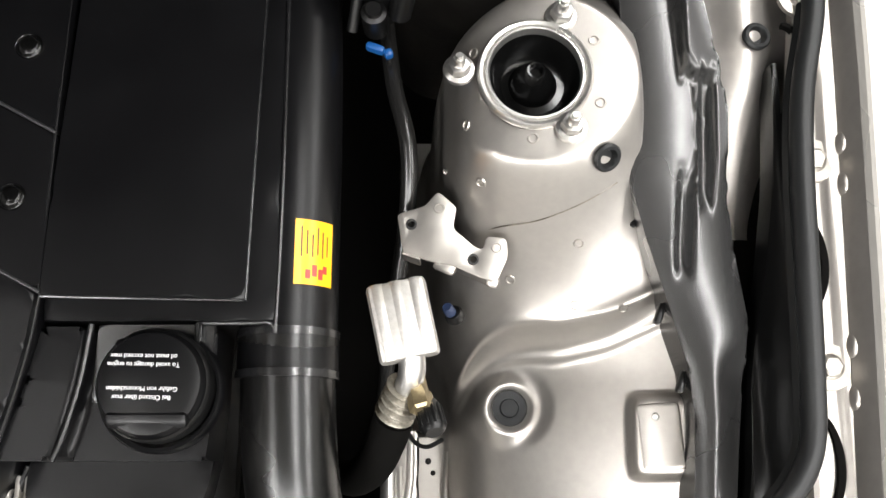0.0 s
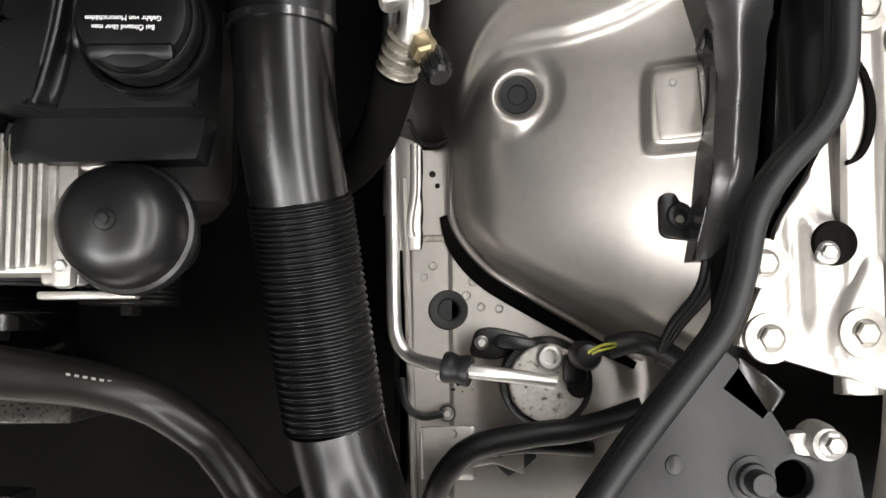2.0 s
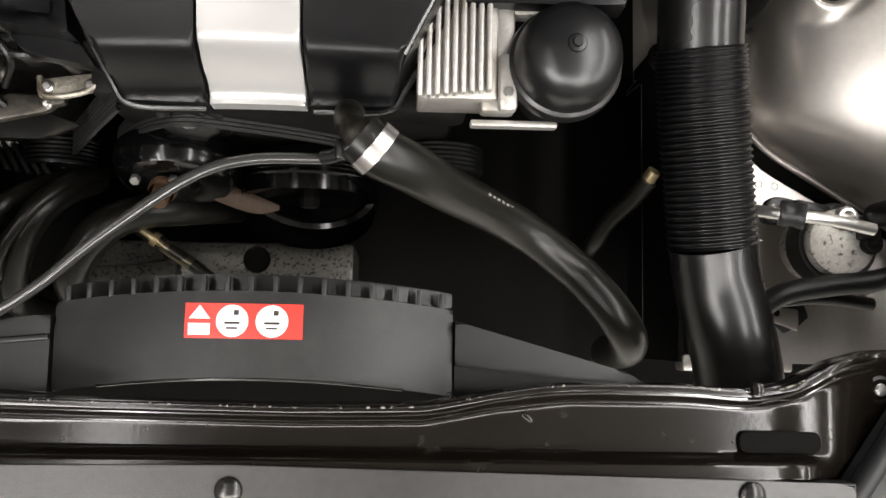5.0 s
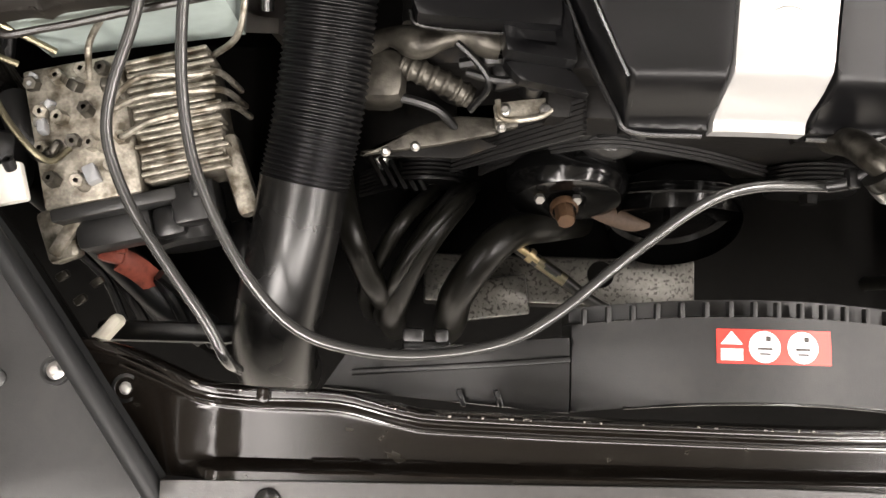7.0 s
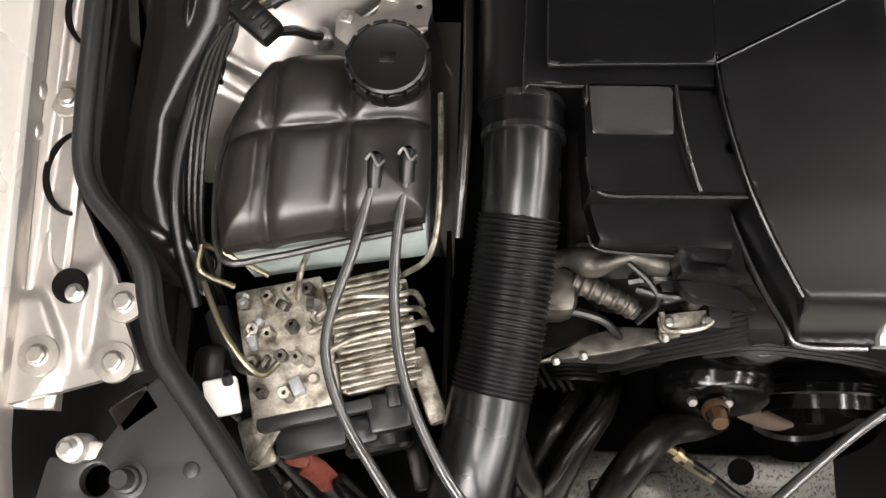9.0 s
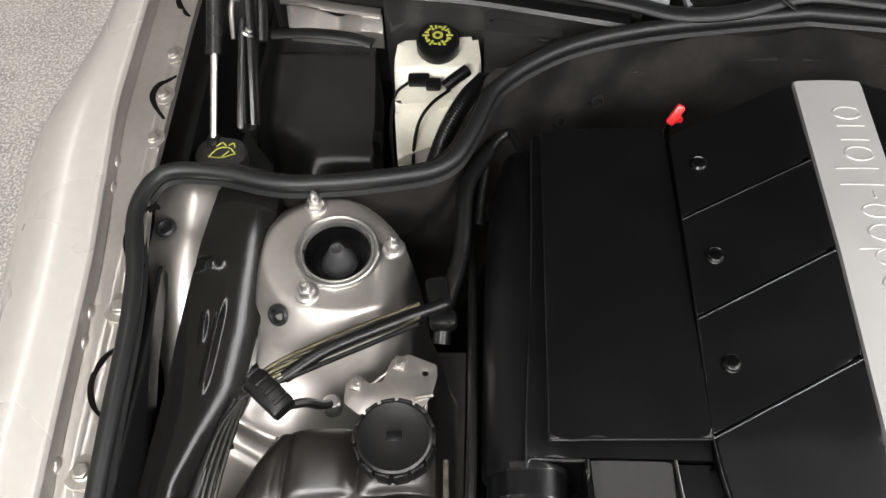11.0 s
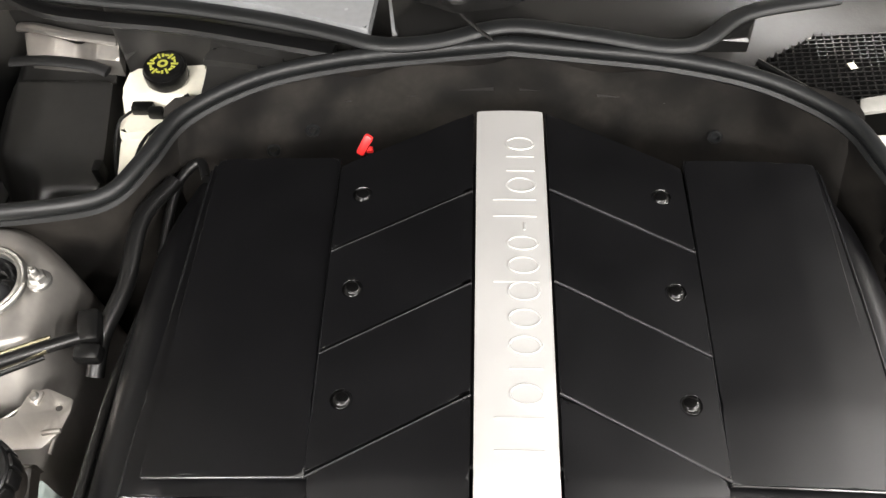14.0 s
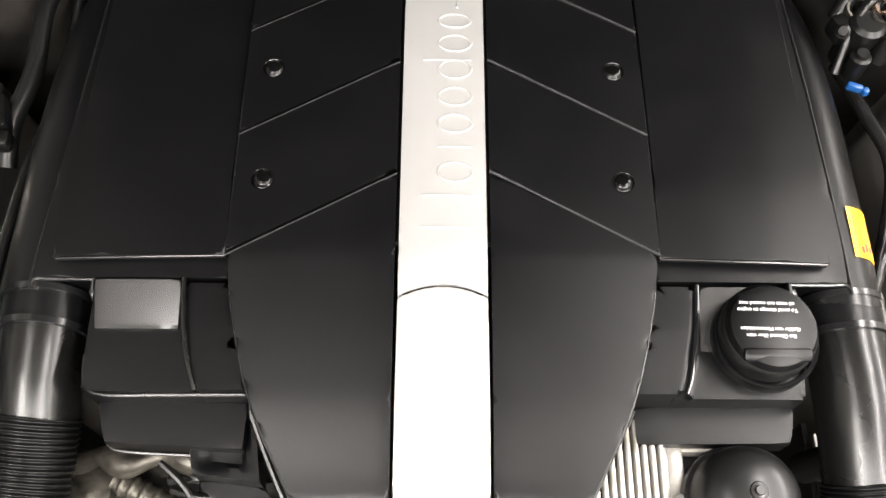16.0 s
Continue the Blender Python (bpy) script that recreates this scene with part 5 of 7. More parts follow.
p1 = pulley(-0.124, 0.185, 0.482, 0.045, 0.03, "large glossy black coolant pump pulley", JET, 0)
part("drum", lathe([(0.0, 0.026), (0.018, 0.026), (0.022, 0.018), (0.044, 0.021), (0.058, 0.018), (0.0655, 0.008), (0.0675, -0.004), (0.066, -0.016)], 56, pose(-0.124, 0.170, 0.505, 76, 0, 0)), JET, p1, "dished black drum")
part("copper_fitting", join(lathe([(0, 0.02), (0.009, 0.02), (0.0105, 0.015), (0.0105, -0.005)], 8, pose(-0.131, 0.140, 0.535, 45, 0, 0)), lathe([(0.013, 0.004), (0.015, 0.0), (0.015, -0.006)], 20, pose(-0.131, 0.140, 0.535, 45, 0, 0))), COPPER, p1, "coppery rust-stained fitting")
for bx in (-0.158, -0.119):
    part("hub_bolt", lathe([(0, 0.006), (0.005, 0.006), (0.006, 0.004), (0.006, 0)], 6, pose(bx, 0.152, 0.538, 40, 0, 0)), ZINC, p1)
p2 = pulley(0.012, 0.165, 0.44, 0.080, 0.03, "large black crank pulley", JET, 3)
part("rim_ring", lathe([(0.064, -0.02), (0.072, -0.024), (0.078, -0.02), (0.080, 0.0), (0.076, 0.012)], 48, pose(0.012, 0.145, 0.445, 60, 0, 0)), JET, p2, "dished outer ring")
part("rust_face", tube([(-0.115, 0.160, 0.478), (-0.085, 0.150, 0.472), (-0.045, 0.138, 0.462), (-0.02, 0.136, 0.458)], lambda u: 0.011 * math.sin(0.3 + 2.6 * u), 12, 6, (1, 0.5)), mat("tan_rust", (0.10, 0.065, 0.045), 0.6, 0.1, 0.3, 60), p2, "tan rusty bracket face")
idler = pulley(-0.092, 0.213, 0.556, 0.036, 0.026, "small black idler pulley behind the belt", PLASTIC)
part("cover_disc", lathe([(0, 0.004), (0.010, 0.004), (0.012, 0.006), (0.018, 0.006), (0.020, 0.0035), (0.028, 0.0045), (0.033, 0.002), (0.034, -0.006)], 40, pose(-0.092, 0.206, 0.590, 64, 0, 0)), PLASTIC, idler, "ringed black cover disc")
pulley(-0.275, 0.195, 0.43, 0.045, 0.03, "small black alternator belt pulley", PLASTIC)
pulley(0.16, 0.19, 0.47, 0.05, 0.03, "black steering pump pulley", PLASTIC)
belt = thing("drive_belt", (-0.05, 0.205, 0.42), "dark grey ribbed drive belt over the pulleys", "belt")


def belt_run(pts, w=0.026, th=0.004, ribs=1):
    line = smooth_path([(x, 0, z) for x, z in pts], 6)
    out = []
    for k in range(ribs):
        y0 = 0.207 - w / 2 + w * (k + 0.12) / ribs
        y1 = 0.207 - w / 2 + w * (k + 0.88) / ribs
        bm, rows = bmesh.new(), []
        for i, c in enumerate(line):
            d = (line[min(i + 1, len(line) - 1)] - line[max(i - 1, 0)]).normalized()
            n_ = Vector((-d.z, 0, d.x)) * th / 2
            rows.append([bm.verts.new((c.x + sg * n_.x, yy, c.z + sg * n_.z)) for yy, sg in ((y0, -1), (y1, -1), (y1, 1), (y0, 1))])
        for r, q in zip(rows, rows[1:]):
            for j in range(4):
                bm.faces.new((r[j], r[(j + 1) % 4], q[(j + 1) % 4], q[j]))
        out.append(bm)
    return out


BELT = mat("belt_rubber", (0.017, 0.0165, 0.016), 0.5, 0, 0.25, 60, 0.3, 200)
for rib_bm in belt_run(((-0.38, 0.23), (-0.30, 0.375), (-0.242, 0.48), (-0.18, 0.595), (-0.135, 0.675)), w=0.036, ribs=7):
    part("belt_rib", rib_bm, BELT, belt)
for rib_bm in belt_run(((-0.215, 0.42), (-0.195, 0.48), (-0.16, 0.545), (-0.12, 0.59), (-0.088, 0.600), (-0.05, 0.585), (0.02, 0.545), (0.113, 0.47), (0.17, 0.43)), ribs=6):
    part("belt_rib", rib_bm, BELT, belt)

# metal parts by the left cylinder head
hd = thing("coolant_flange", (-0.24, 0.26, 0.55), "cast aluminium coolant flange and sensor by the cylinder head", "engine part")
part("casting", join(tube([(-0.345, 0.262, 0.67), (-0.315, 0.27, 0.69), (-0.285, 0.262, 0.70), (-0.25, 0.27, 0.70), (-0.215, 0.262, 0.70)], lambda u: 0.012 + 0.003 * math.cos(u * 14), 14, 8), block(-0.325, 0.24, 0.655, 0.05, 0.05, 0.06, 0.014), block(-0.27, 0.276, 0.69, 0.07, 0.016, 0.02, 0.005)), ALLOY, hd)
part("ribbed_neck", tube([(-0.305, 0.251, 0.672), (-0.285, 0.243, 0.672), (-0.26, 0.233, 0.668), (-0.240, 0.225, 0.66)], lambda u: 0.0105 + 0.0018 * max(0, math.sin(u * 44)), 18, 22), ALLOY, hd, "ribbed alloy neck")
part("support_arm", join(slab(rounded([(-0.345, 0.172), (-0.27, 0.184), (-0.212, 0.197), (-0.196, 0.212), (-0.25, 0.214), (-0.285, 0.204)], 0.006), 0.628, 0.636, 0.003), block(-0.205, 0.206, 0.642, 0.024, 0.014, 0.012, 0.004, (0, 0, 12))), ALLOY, hd, "alloy support arm")
for bx, by, bz in ((-0.290, 0.182, 0.637), (-0.209, 0.201, 0.646), (-0.318, 0.176, 0.637)):
    put("bolt", BOLT, pose(bx, by, bz, 10, 0, 0) @ Matrix.Diagonal((0.4, 0.4, 0.8, 1)), hd)
part("sensor_cable", join(tube([(-0.255, 0.262, 0.705), (-0.235, 0.245, 0.70), (-0.225, 0.228, 0.69), (-0.24, 0.212, 0.665)], 0.0035, 8, 5), tube([(-0.245, 0.24, 0.69), (-0.215, 0.232, 0.695), (-0.19, 0.236, 0.69)], 0.004, 8, 5), tube([(-0.33, 0.225, 0.66), (-0.30, 0.222, 0.66), (-0.27, 0.215, 0.65), (-0.25, 0.20, 0.63)], 0.0045, 8, 5)), PLASTIC, hd, "thin black sensor cables")
part("sensor_body", join(block(-0.205, 0.243, 0.675, 0.035, 0.022, 0.03, 0.006, (0, 0, 15)), lathe([(0, 0.02), (0.008, 0.02), (0.009, 0.015), (0.012, 0.012), (0.012, -0.02)], 18, pose(-0.182, 0.24, 0.665)), tube([(-0.25, 0.25, 0.68), (-0.22, 0.252, 0.69), (-0.19, 0.25, 0.683), (-0.165, 0.245, 0.675)], 0.006, 8, 5)), PLASTIC, hd, "black sensor plug with loom")
part("bracket", join(slab(rounded([(-0.215, 0.205), (-0.165, 0.212), (-0.150, 0.232), (-0.195, 0.226), (-0.218, 0.222)], 0.004), 0.648, 0.652, 0.001), tube([(-0.214, 0.225, 0.655), (-0.208, 0.207, 0.655), (-0.17, 0.212, 0.655), (-0.15, 0.235, 0.655)], 0.003, 8, 5)), DIRTY_ALU, hd, "bright pressed bracket")
for bx, by in ((-0.207, 0.216), (-0.168, 0.218)):
    put("bolt", BOLT, pose(bx, by, 0.653) @ Matrix.Diagonal((0.5, 0.5, 0.7, 1)), hd)
part("guard_plate", slab(rounded([(-0.33, 0.185), (-0.245, 0.185), (-0.205, 0.20), (-0.24, 0.212), (-0.275, 0.215)], 0.004), 0.565, 0.57, 0.001), DARK, hd)
alt = thing("alternator", (-0.30, 0.22, 0.36), "dark grimy alternator below the coolant flange", "alternator")
part("case", lathe([(0, -0.05), (0.045, -0.05), (0.055, -0.04), (0.058, 0.03), (0.05, 0.04), (0, 0.04)], 32, pose(-0.30, 0.245, 0.43, 90, 0, 0)), DARK, alt)
part("end_frame", join(*[block(-0.335 + 0.012 * k, 0.19 - 0.002 * k, 0.455, 0.006, 0.04, 0.012, 0.002, (0, 0, 30)) for k in range(5)]), DARK, alt, "finned end frame")
put("bolt", BOLT, pose(-0.293, 0.213, 0.456, 20, 0, 0), alt)
put("bolt", BOLT, pose(-0.33, 0.205, 0.452, 20, 0, 0), alt)

# galvanised cross member low behind the fan
cm = thing("cross_member", (-0.05, 0.06, 0.30), "galvanised cross member with dark speckles", "cross member")
part("bar", join(block(-0.1085, 0.075, 0.305, 0.338, 0.060, 0.126, 0.004), block(-0.20, 0.05, 0.38, 0.10, 0.05, 0.012, 0.003, (0, 4, 8))), GALV, cm)
# black disc on the bar paints the shade of its drain hole
part("drain_hole", lathe([(0, 0.0014), (0.0155, 0.0014), (0.0165, 0.0018), (0.0175, -0.002)], 28, pose(-0.058, 0.084, 0.3675)), VOID, cm)
ac = solo("steering_pipe", tube([(-0.20, 0.125, 0.455), (-0.150, 0.092, 0.456), (-0.118, 0.071, 0.454), (-0.075, 0.042, 0.445), (0.0, 0.015, 0.42)], 0.0075, 12, 6), HOSE, "black pressure hose with brass end over the cross member", "hose")
part("crimp", tube([(-0.148, 0.0905, 0.456), (-0.116, 0.0695, 0.454)], 0.0078, 12, 3), LINE, ac, "dull plated crimp sleeve")
part("ferrule", join(tube([(-0.192, 0.120, 0.4635), (-0.170, 0.1055, 0.462), (-0.148, 0.0905, 0.460)], 0.0045, 10, 4), tube([(-0.160, 0.099, 0.459), (-0.154, 0.095, 0.458)], 0.0088, 10, 2)), BRASS, ac, "yellow plated ferrule")
for pts, r in (([(-0.085, 0.15, 0.36), (-0.13, 0.135, 0.44), (-0.17, 0.125, 0.475), (-0.20, 0.105, 0.50), (-0.225, 0.075, 0.50), (-0.242, 0.045, 0.47), (-0.245, 0.02, 0.40), (-0.245, 0.01, 0.26)], 0.0195), ([(-0.235, 0.17, 0.43), (-0.25, 0.145, 0.485), (-0.271, 0.115, 0.505), (-0.295, 0.075, 0.49), (-0.312, 0.035, 0.45), (-0.315, 0.02, 0.40), (-0.315, 0.01, 0.26)], 0.0165), ([(-0.27, 0.17, 0.44), (-0.30, 0.13, 0.51), (-0.325, 0.09, 0.50), (-0.345, 0.05, 0.45), (-0.35, 0.03, 0.26)], 0.009), ([(-0.375, 0.18, 0.48), (-0.36, 0.12, 0.53), (-0.343, 0.075, 0.51), (-0.325, 0.045, 0.46), (-0.32, 0.03, 0.26)], 0.014), ([(-0.22, 0.18, 0.42), (-0.245, 0.15, 0.50), (-0.285, 0.10, 0.52), (-0.31, 0.06, 0.50), (-0.33, 0.03, 0.40), (-0.335, 0.02, 0.26)], 0.007)):
    solo("coolant_hose", tube(pts, r, 18, 8), HOSE, "curved black rubber coolant hose in front of the engine", "hose", "coolant hoses")

# ---- fan shroud ----
sh = thing("fan_shroud", (0, 0.0, 0.55), "dark grey plastic fan shroud with toothed rear edge", "fan shroud")
arc = lambda x: 0.026 - 0.42 * (x - 0.0) ** 2 * 1.0
frontarc = lambda x: -0.042 - 0.52 * (x - 0.005) ** 2
xs = [-0.155 + 0.319 * k / 24 for k in range(25)]
shz = lambda x, y: 0.771 - 0.9 * (x - 0.005) ** 2 * 1.4 - 0.35 * max(0, y - 0.0) * 0.3
part("shroud_top", panel([(x, frontarc(x)) for x in xs], [(x, arc(x)) for x in xs], shz, 14, 60, 0.05, 0.003, 2), DUSTY, sh)
for k in range(17):
    x = -0.145 + 0.30 * k / 16
    part("tooth", block(x, arc(x) + 0.005, shz(x, arc(x)) - 0.004, 0.004, 0.014, 0.008, 0.001), DUSTY, sh)
part("fan_ring", panel([(x, arc(x) + 0.001) for x in xs], [(x, arc(x) + 0.014) for x in xs], lambda x, y: shz(x, arc(x)) - 0.016, 4, 50, 0.04, 0.001, 1), PLASTIC, sh)
part("front_lip", tube([(x, frontarc(x) + 0.0005, shz(x, frontarc(x)) - 0.0015) for x in xs[3:-3:3]], 0.0018, 8, 5), GLOSS, sh)
part("side_shelf", panel([(0.166, -0.055), (0.166, 0.004)], [(0.33, -0.046), (0.31, -0.034)], lambda x, y: 0.738 - 0.06 * (x - 0.166), 12, 8, 0.03, 0.002, 2), PLASTIC, sh)
part("side_ramp", panel([(0.166, -0.03), (0.166, 0.006)], [(0.31, -0.044), (0.31, -0.034)], lambda x, y: 0.745 - 0.09 * (x - 0.166), 12, 8, 0.02, 0.002, 2), PLASTIC, sh)
part("side_shelf", panel([(-0.36, -0.042), (-0.34, -0.012)], [(-0.157, -0.056), (-0.157, 0.006)], lambda x, y: 0.722 + 0.02 * step(-0.36, -0.2, x), 12, 8, 0.03, 0.002, 2), PLASTIC, sh)
for k in range(2):
    part("shelf_rib", block(-0.245 + 0.03 * k, -0.045, 0.746, 0.004, 0.014, 0.012, 0.001, (0, 0, 20)), PLASTIC, sh)
part("shelf_step", tube([(-0.157, -0.012, 0.7445), (-0.22, -0.018, 0.742), (-0.29, -0.024, 0.731), (-0.335, -0.028, 0.726)], 0.0026, 8, 6, (1.0, 0.7)), PLASTIC, sh, "low moulded step")
part("hose_clip", join(block(-0.285, 0.004, 0.735, 0.018, 0.012, 0.018, 0.003), block(-0.262, 0.004, 0.735, 0.012, 0.012, 0.018, 0.003), block(-0.274, -0.004, 0.727, 0.04, 0.008, 0.012, 0.002)), PLASTIC, sh)
fl = thing("fan_label", (0.0005, 0.0025, 0.77), "red warning label with three white pictograms on the shroud", "label")


def on_shroud(bm, lift):
    for v in bm.verts:
        v.co.z += shz(v.co.x, v.co.y) + lift
    return bm


def flat_bits(w, d, cx, cy, n=8):
    bm = bmesh.new()
    g = [[bm.verts.new((cx + w * (i / n - 0.5), cy + d * (j / 3 - 0.5), 0)) for i in range(n + 1)] for j in range(4)]
    for j in range(3):
        for i in range(n):
            bm.faces.new((g[j][i], g[j][i + 1], g[j + 1][i + 1], g[j + 1][i]))
    return bm


def disc(r, cx, cy, n=24):
    bm = bmesh.new()
    c = bm.verts.new((cx, cy, 0))
    v = [bm.verts.new((cx + r * math.cos(2 * math.pi * k / n), cy + r * math.sin(2 * math.pi * k / n), 0)) for k in range(n)]
    for k in range(n):
        bm.faces.new((c, v[k], v[(k + 1) % n]))
    return bm


part("label_sheet", on_shroud(flat_bits(0.091, 0.027, 0.0005, 0.0025, 12), 0.0006), RED, fl)
tri = bmesh.new()
tri.faces.new([tri.verts.new(p) for p in ((-0.042, 0.004, 0), (-0.025, 0.004, 0), (-0.0335, 0.0145, 0))])
part("pictogram", on_shroud(tri, 0.0012), PRINT, fl)
part("pictogram", on_shroud(flat_bits(0.017, 0.009, -0.0335, -0.004, 4), 0.0012), PRINT, fl)
for px in (-0.008, 0.0225):
    part("pictogram", on_shroud(disc(0.0125, px, 0.0025), 0.0012), PRINT, fl)
    part("pictogram_mark", on_shroud(flat_bits(0.012, 0.0018, px, 0.001, 2), 0.0016), INK, fl)
    part("pictogram_mark", moved(on_shroud(flat_bits(0.004, 0.004, px + 0.003, 0.009, 2), 0.0016), pose(0, 0, 0)), INK, fl)
    part("pictogram_mark", on_shroud(flat_bits(0.009, 0.0014, px, -0.003, 2), 0.0016), INK, fl)

# ---- radiator hose and its clamp ----
rh = thing("radiator_hose", (0.22, 0.1, 0.55), "thick brown-black rubber radiator hose with part number print", "hose")
hose_line = [(0.086, 0.149, 0.778), (0.102, 0.137, 0.774), (0.128, 0.128, 0.756), (0.16, 0.118, 0.718), (0.20, 0.107, 0.673), (0.24, 0.090, 0.642), (0.28, 0.062, 0.632), (0.302, 0.040, 0.637), (0.32, 0.018, 0.640), (0.335, -0.002, 0.628), (0.344, -0.015, 0.59), (0.346, -0.02, 0.50)]
part("hose_body", tube(hose_line, lambda u: 0.0185 + 0.0025 * step(0.5, 0.05, u), 28, 8), HOSE, rh, angle=60)
part("clamp_band", tube([(0.094, 0.143, 0.777), (0.103, 0.136, 0.774)], 0.0225, 28, 3), ZINC, rh, "bright steel clamp band")
part("neck", tube([(0.075, 0.185, 0.71), (0.076, 0.172, 0.75), (0.080, 0.157, 0.772), (0.09, 0.147, 0.777)], 0.0125, 18, 5), ALLOY, rh, "alloy hose neck")
part("vent_nipple", join(tube([(0.055, 0.137, 0.745), (0.068, 0.139, 0.752), (0.08, 0.146, 0.76), (0.09, 0.152, 0.765)], 0.006, 10, 5), block(0.072, 0.142, 0.755, 0.012, 0.018, 0.014, 0.004)), PLASTIC, rh, "black plastic vent nipple")
for k in range(6):
    part("print_bar", block(0.1965 + 0.0045 * k, 0.1165 - 0.0014 * k, 0.7046 - 0.0050 * k, 0.0036, 0.0020, 0.0008, 0, (-8, 46, -18)), FADED_PRINT, rh)
dip = solo("fuel_line", tube([(0.39, 0.168, 0.51), (0.377, 0.150, 0.49), (0.355, 0.128, 0.47), (0.34, 0.10, 0.44), (0.335, 0.09, 0.34), (0.335, 0.09, 0.245)], 0.010, 12, 6), HOSE, "dark rubber line with brass end fitting", "hose")
part("end_fitting", tube([(0.395, 0.178, 0.515), (0.381, 0.155, 0.495)], 0.0078, 12, 3), BRASS, dip, "brass end fitting")

# vent hoses from the expansion tank
VENT1 = [(-0.465, 0.318, 0.806), (-0.468, 0.29, 0.800), (-0.473, 0.245, 0.79), (-0.472, 0.19, 0.782), (-0.462, 0.135, 0.775), (-0.440, 0.083, 0.768), (-0.413, 0.04, 0.762), (-0.378, 0.006, 0.755), (-0.333, -0.009, 0.750), (-0.277, -0.012, 0.748), (-0.212, 0.0, 0.75), (-0.166, 0.027, 0.752), (-0.121, 0.065, 0.754), (-0.053, 0.116, 0.75), (-0.005, 0.134, 0.745), (0.06, 0.138, 0.737)]
VENT2 = [(-0.493, 0.312, 0.808), (-0.499, 0.285, 0.802), (-0.511, 0.24, 0.79), (-0.527, 0.19, 0.782), (-0.530, 0.15, 0.776), (-0.513, 0.102, 0.768), (-0.483, 0.055, 0.76), (-0.450, 0.008, 0.752), (-0.436, -0.02, 0.742), (-0.434, -0.03, 0.70)]
for v in (VENT1, VENT2):
    solo("vent_hose", tube(v, 0.0048, 12, 6), CLEAR_HOSE, "thin shiny grey coolant vent hose", "hose", "vent hoses")

# ---- right side: air-conditioning line, bracket, drier ----
acl = thing("refrigerant_line", (0.46, 0.36, 0.55), "refrigerant line with bright aluminium damper block", "pipe")
part("damper_block", moved(block(0, 0, 0, 0.044, 0.060, 0.0225, 0.003), pose(0.456, 0.4075, 0.775, 0, 0, 12)), ALU, acl, "cast aluminium block")
for k in range(3):
    part("damper_rib", moved(lathe([(0, 0.03), (0.011, 0.03), (0.0125, 0.028), (0.0125, -0.028), (0.011, -0.03), (0, -0.03)], 20, pose(0.0145 * (k - 1), 0, 0.0, 90, 0, 0) @ Matrix.Diagonal((0.72, 1.02, 1, 1))), pose(0.456, 0.4075, 0.775, 0, 0, 12)), ALU, acl, angle=50)
part("neck_pipe", tube([(0.463, 0.382, 0.775), (0.463, 0.368, 0.770), (0.457, 0.352, 0.755), (0.448, 0.335, 0.735), (0.437, 0.31, 0.70)], 0.0105, 16, 6), PIPE, acl)
part("ribbed_crimp", tube([(0.459, 0.358, 0.760), (0.449, 0.340, 0.741)], lambda u: 0.0145 + 0.0022 * math.cos(u * 2 * math.pi * 4), 20, 30), DIRTY_ALU, acl, "ribbed crimp sleeve")
part("rubber_hose", tube([(0.449, 0.338, 0.740), (0.440, 0.318, 0.715), (0.428, 0.30, 0.68), (0.41, 0.29, 0.63), (0.39, 0.29, 0.56)], 0.0165, 18, 6), VOID, acl)
part("valve_nut", lathe([(0, 0.02), (0.0075, 0.02), (0.010, 0.018), (0.010, 0.006), (0.0085, 0.004), (0.0085, -0.008)], 6, pose(0.467, 0.356, 0.765, 62, 0, 16)), BRASS, acl, "brass valve nut")
part("valve_cap", lathe([(0, 0.026), (0.007, 0.026)] + [(0.0095, 0.023), (0.0098, 0.004), (0.0085, 0.0)], 12, pose(0.4745, 0.345, 0.765, 62, 0, 16)), PLASTIC, acl, "ribbed black valve cap")
for k in range(10):
    part("cap_rib", moved(block(0.0095 * math.cos(k * math.pi / 5), 0.0095 * math.sin(k * math.pi / 5), 0.013, 0.0022, 0.0022, 0.018, 0.0005), pose(0.4745, 0.345, 0.765, 62, 0, 16)), PLASTIC, acl)
part("wire_loop", tube([(0.452, 0.335, 0.60), (0.46, 0.322, 0.585), (0.472, 0.318, 0.57), (0.487, 0.325, 0.56)], 0.0022, 6, 5), PLASTIC, acl)

br = thing("pressed_bracket", (0.49, 0.48, 0.70), "champagne painted pressed steel bracket bolted to the tower", "bracket")
bo = [(0.449, 0.503), (0.472, 0.510), (0.483, 0.523), (0.499, 0.509), (0.4955, 0.491), (0.512, 0.476), (0.520, 0.472), (0.523, 0.484), (0.540, 0.482), (0.541, 0.466), (0.531, 0.445), (0.517, 0.449), (0.494, 0.459), (0.478, 0.462), (0.454, 0.470)]
part("bracket_plate", slab(rounded(bo[::-1], 0.004, 3), 0.738, 0.7405, 0.0009, [(0.461, 0.494, 0.0034), (0.512, 0.464, 0.0034)]), PAINT, br)
part("flange_web", join(block(0.489, 0.4605, 0.733, 0.02, 0.012, 0.013, 0.004, (20, 0, -25)), block(0.528, 0.447, 0.733, 0.012, 0.010, 0.013, 0.004, (20, 0, -20)), block(0.461, 0.468, 0.728, 0.016, 0.003, 0.022, 0.001, (0, 0, -20)), block(0.51, 0.455, 0.728, 0.03, 0.003, 0.022, 0.001, (0, 0, -24))), PAINT, br)
for bx, by in ((0.461, 0.494), (0.512, 0.464)):
    part("captive_nut", lathe([(0.003, 0.0012), (0.0046, 0.0012), (0.005, -0.001)], 16, pose(bx, by, 0.7405)), DUSTY, br)
for bx, by in ((0.484, 0.508), (0.5315, 0.474)):
    put("spot_weld", SPOT, pose(bx, by, 0.7408), br)
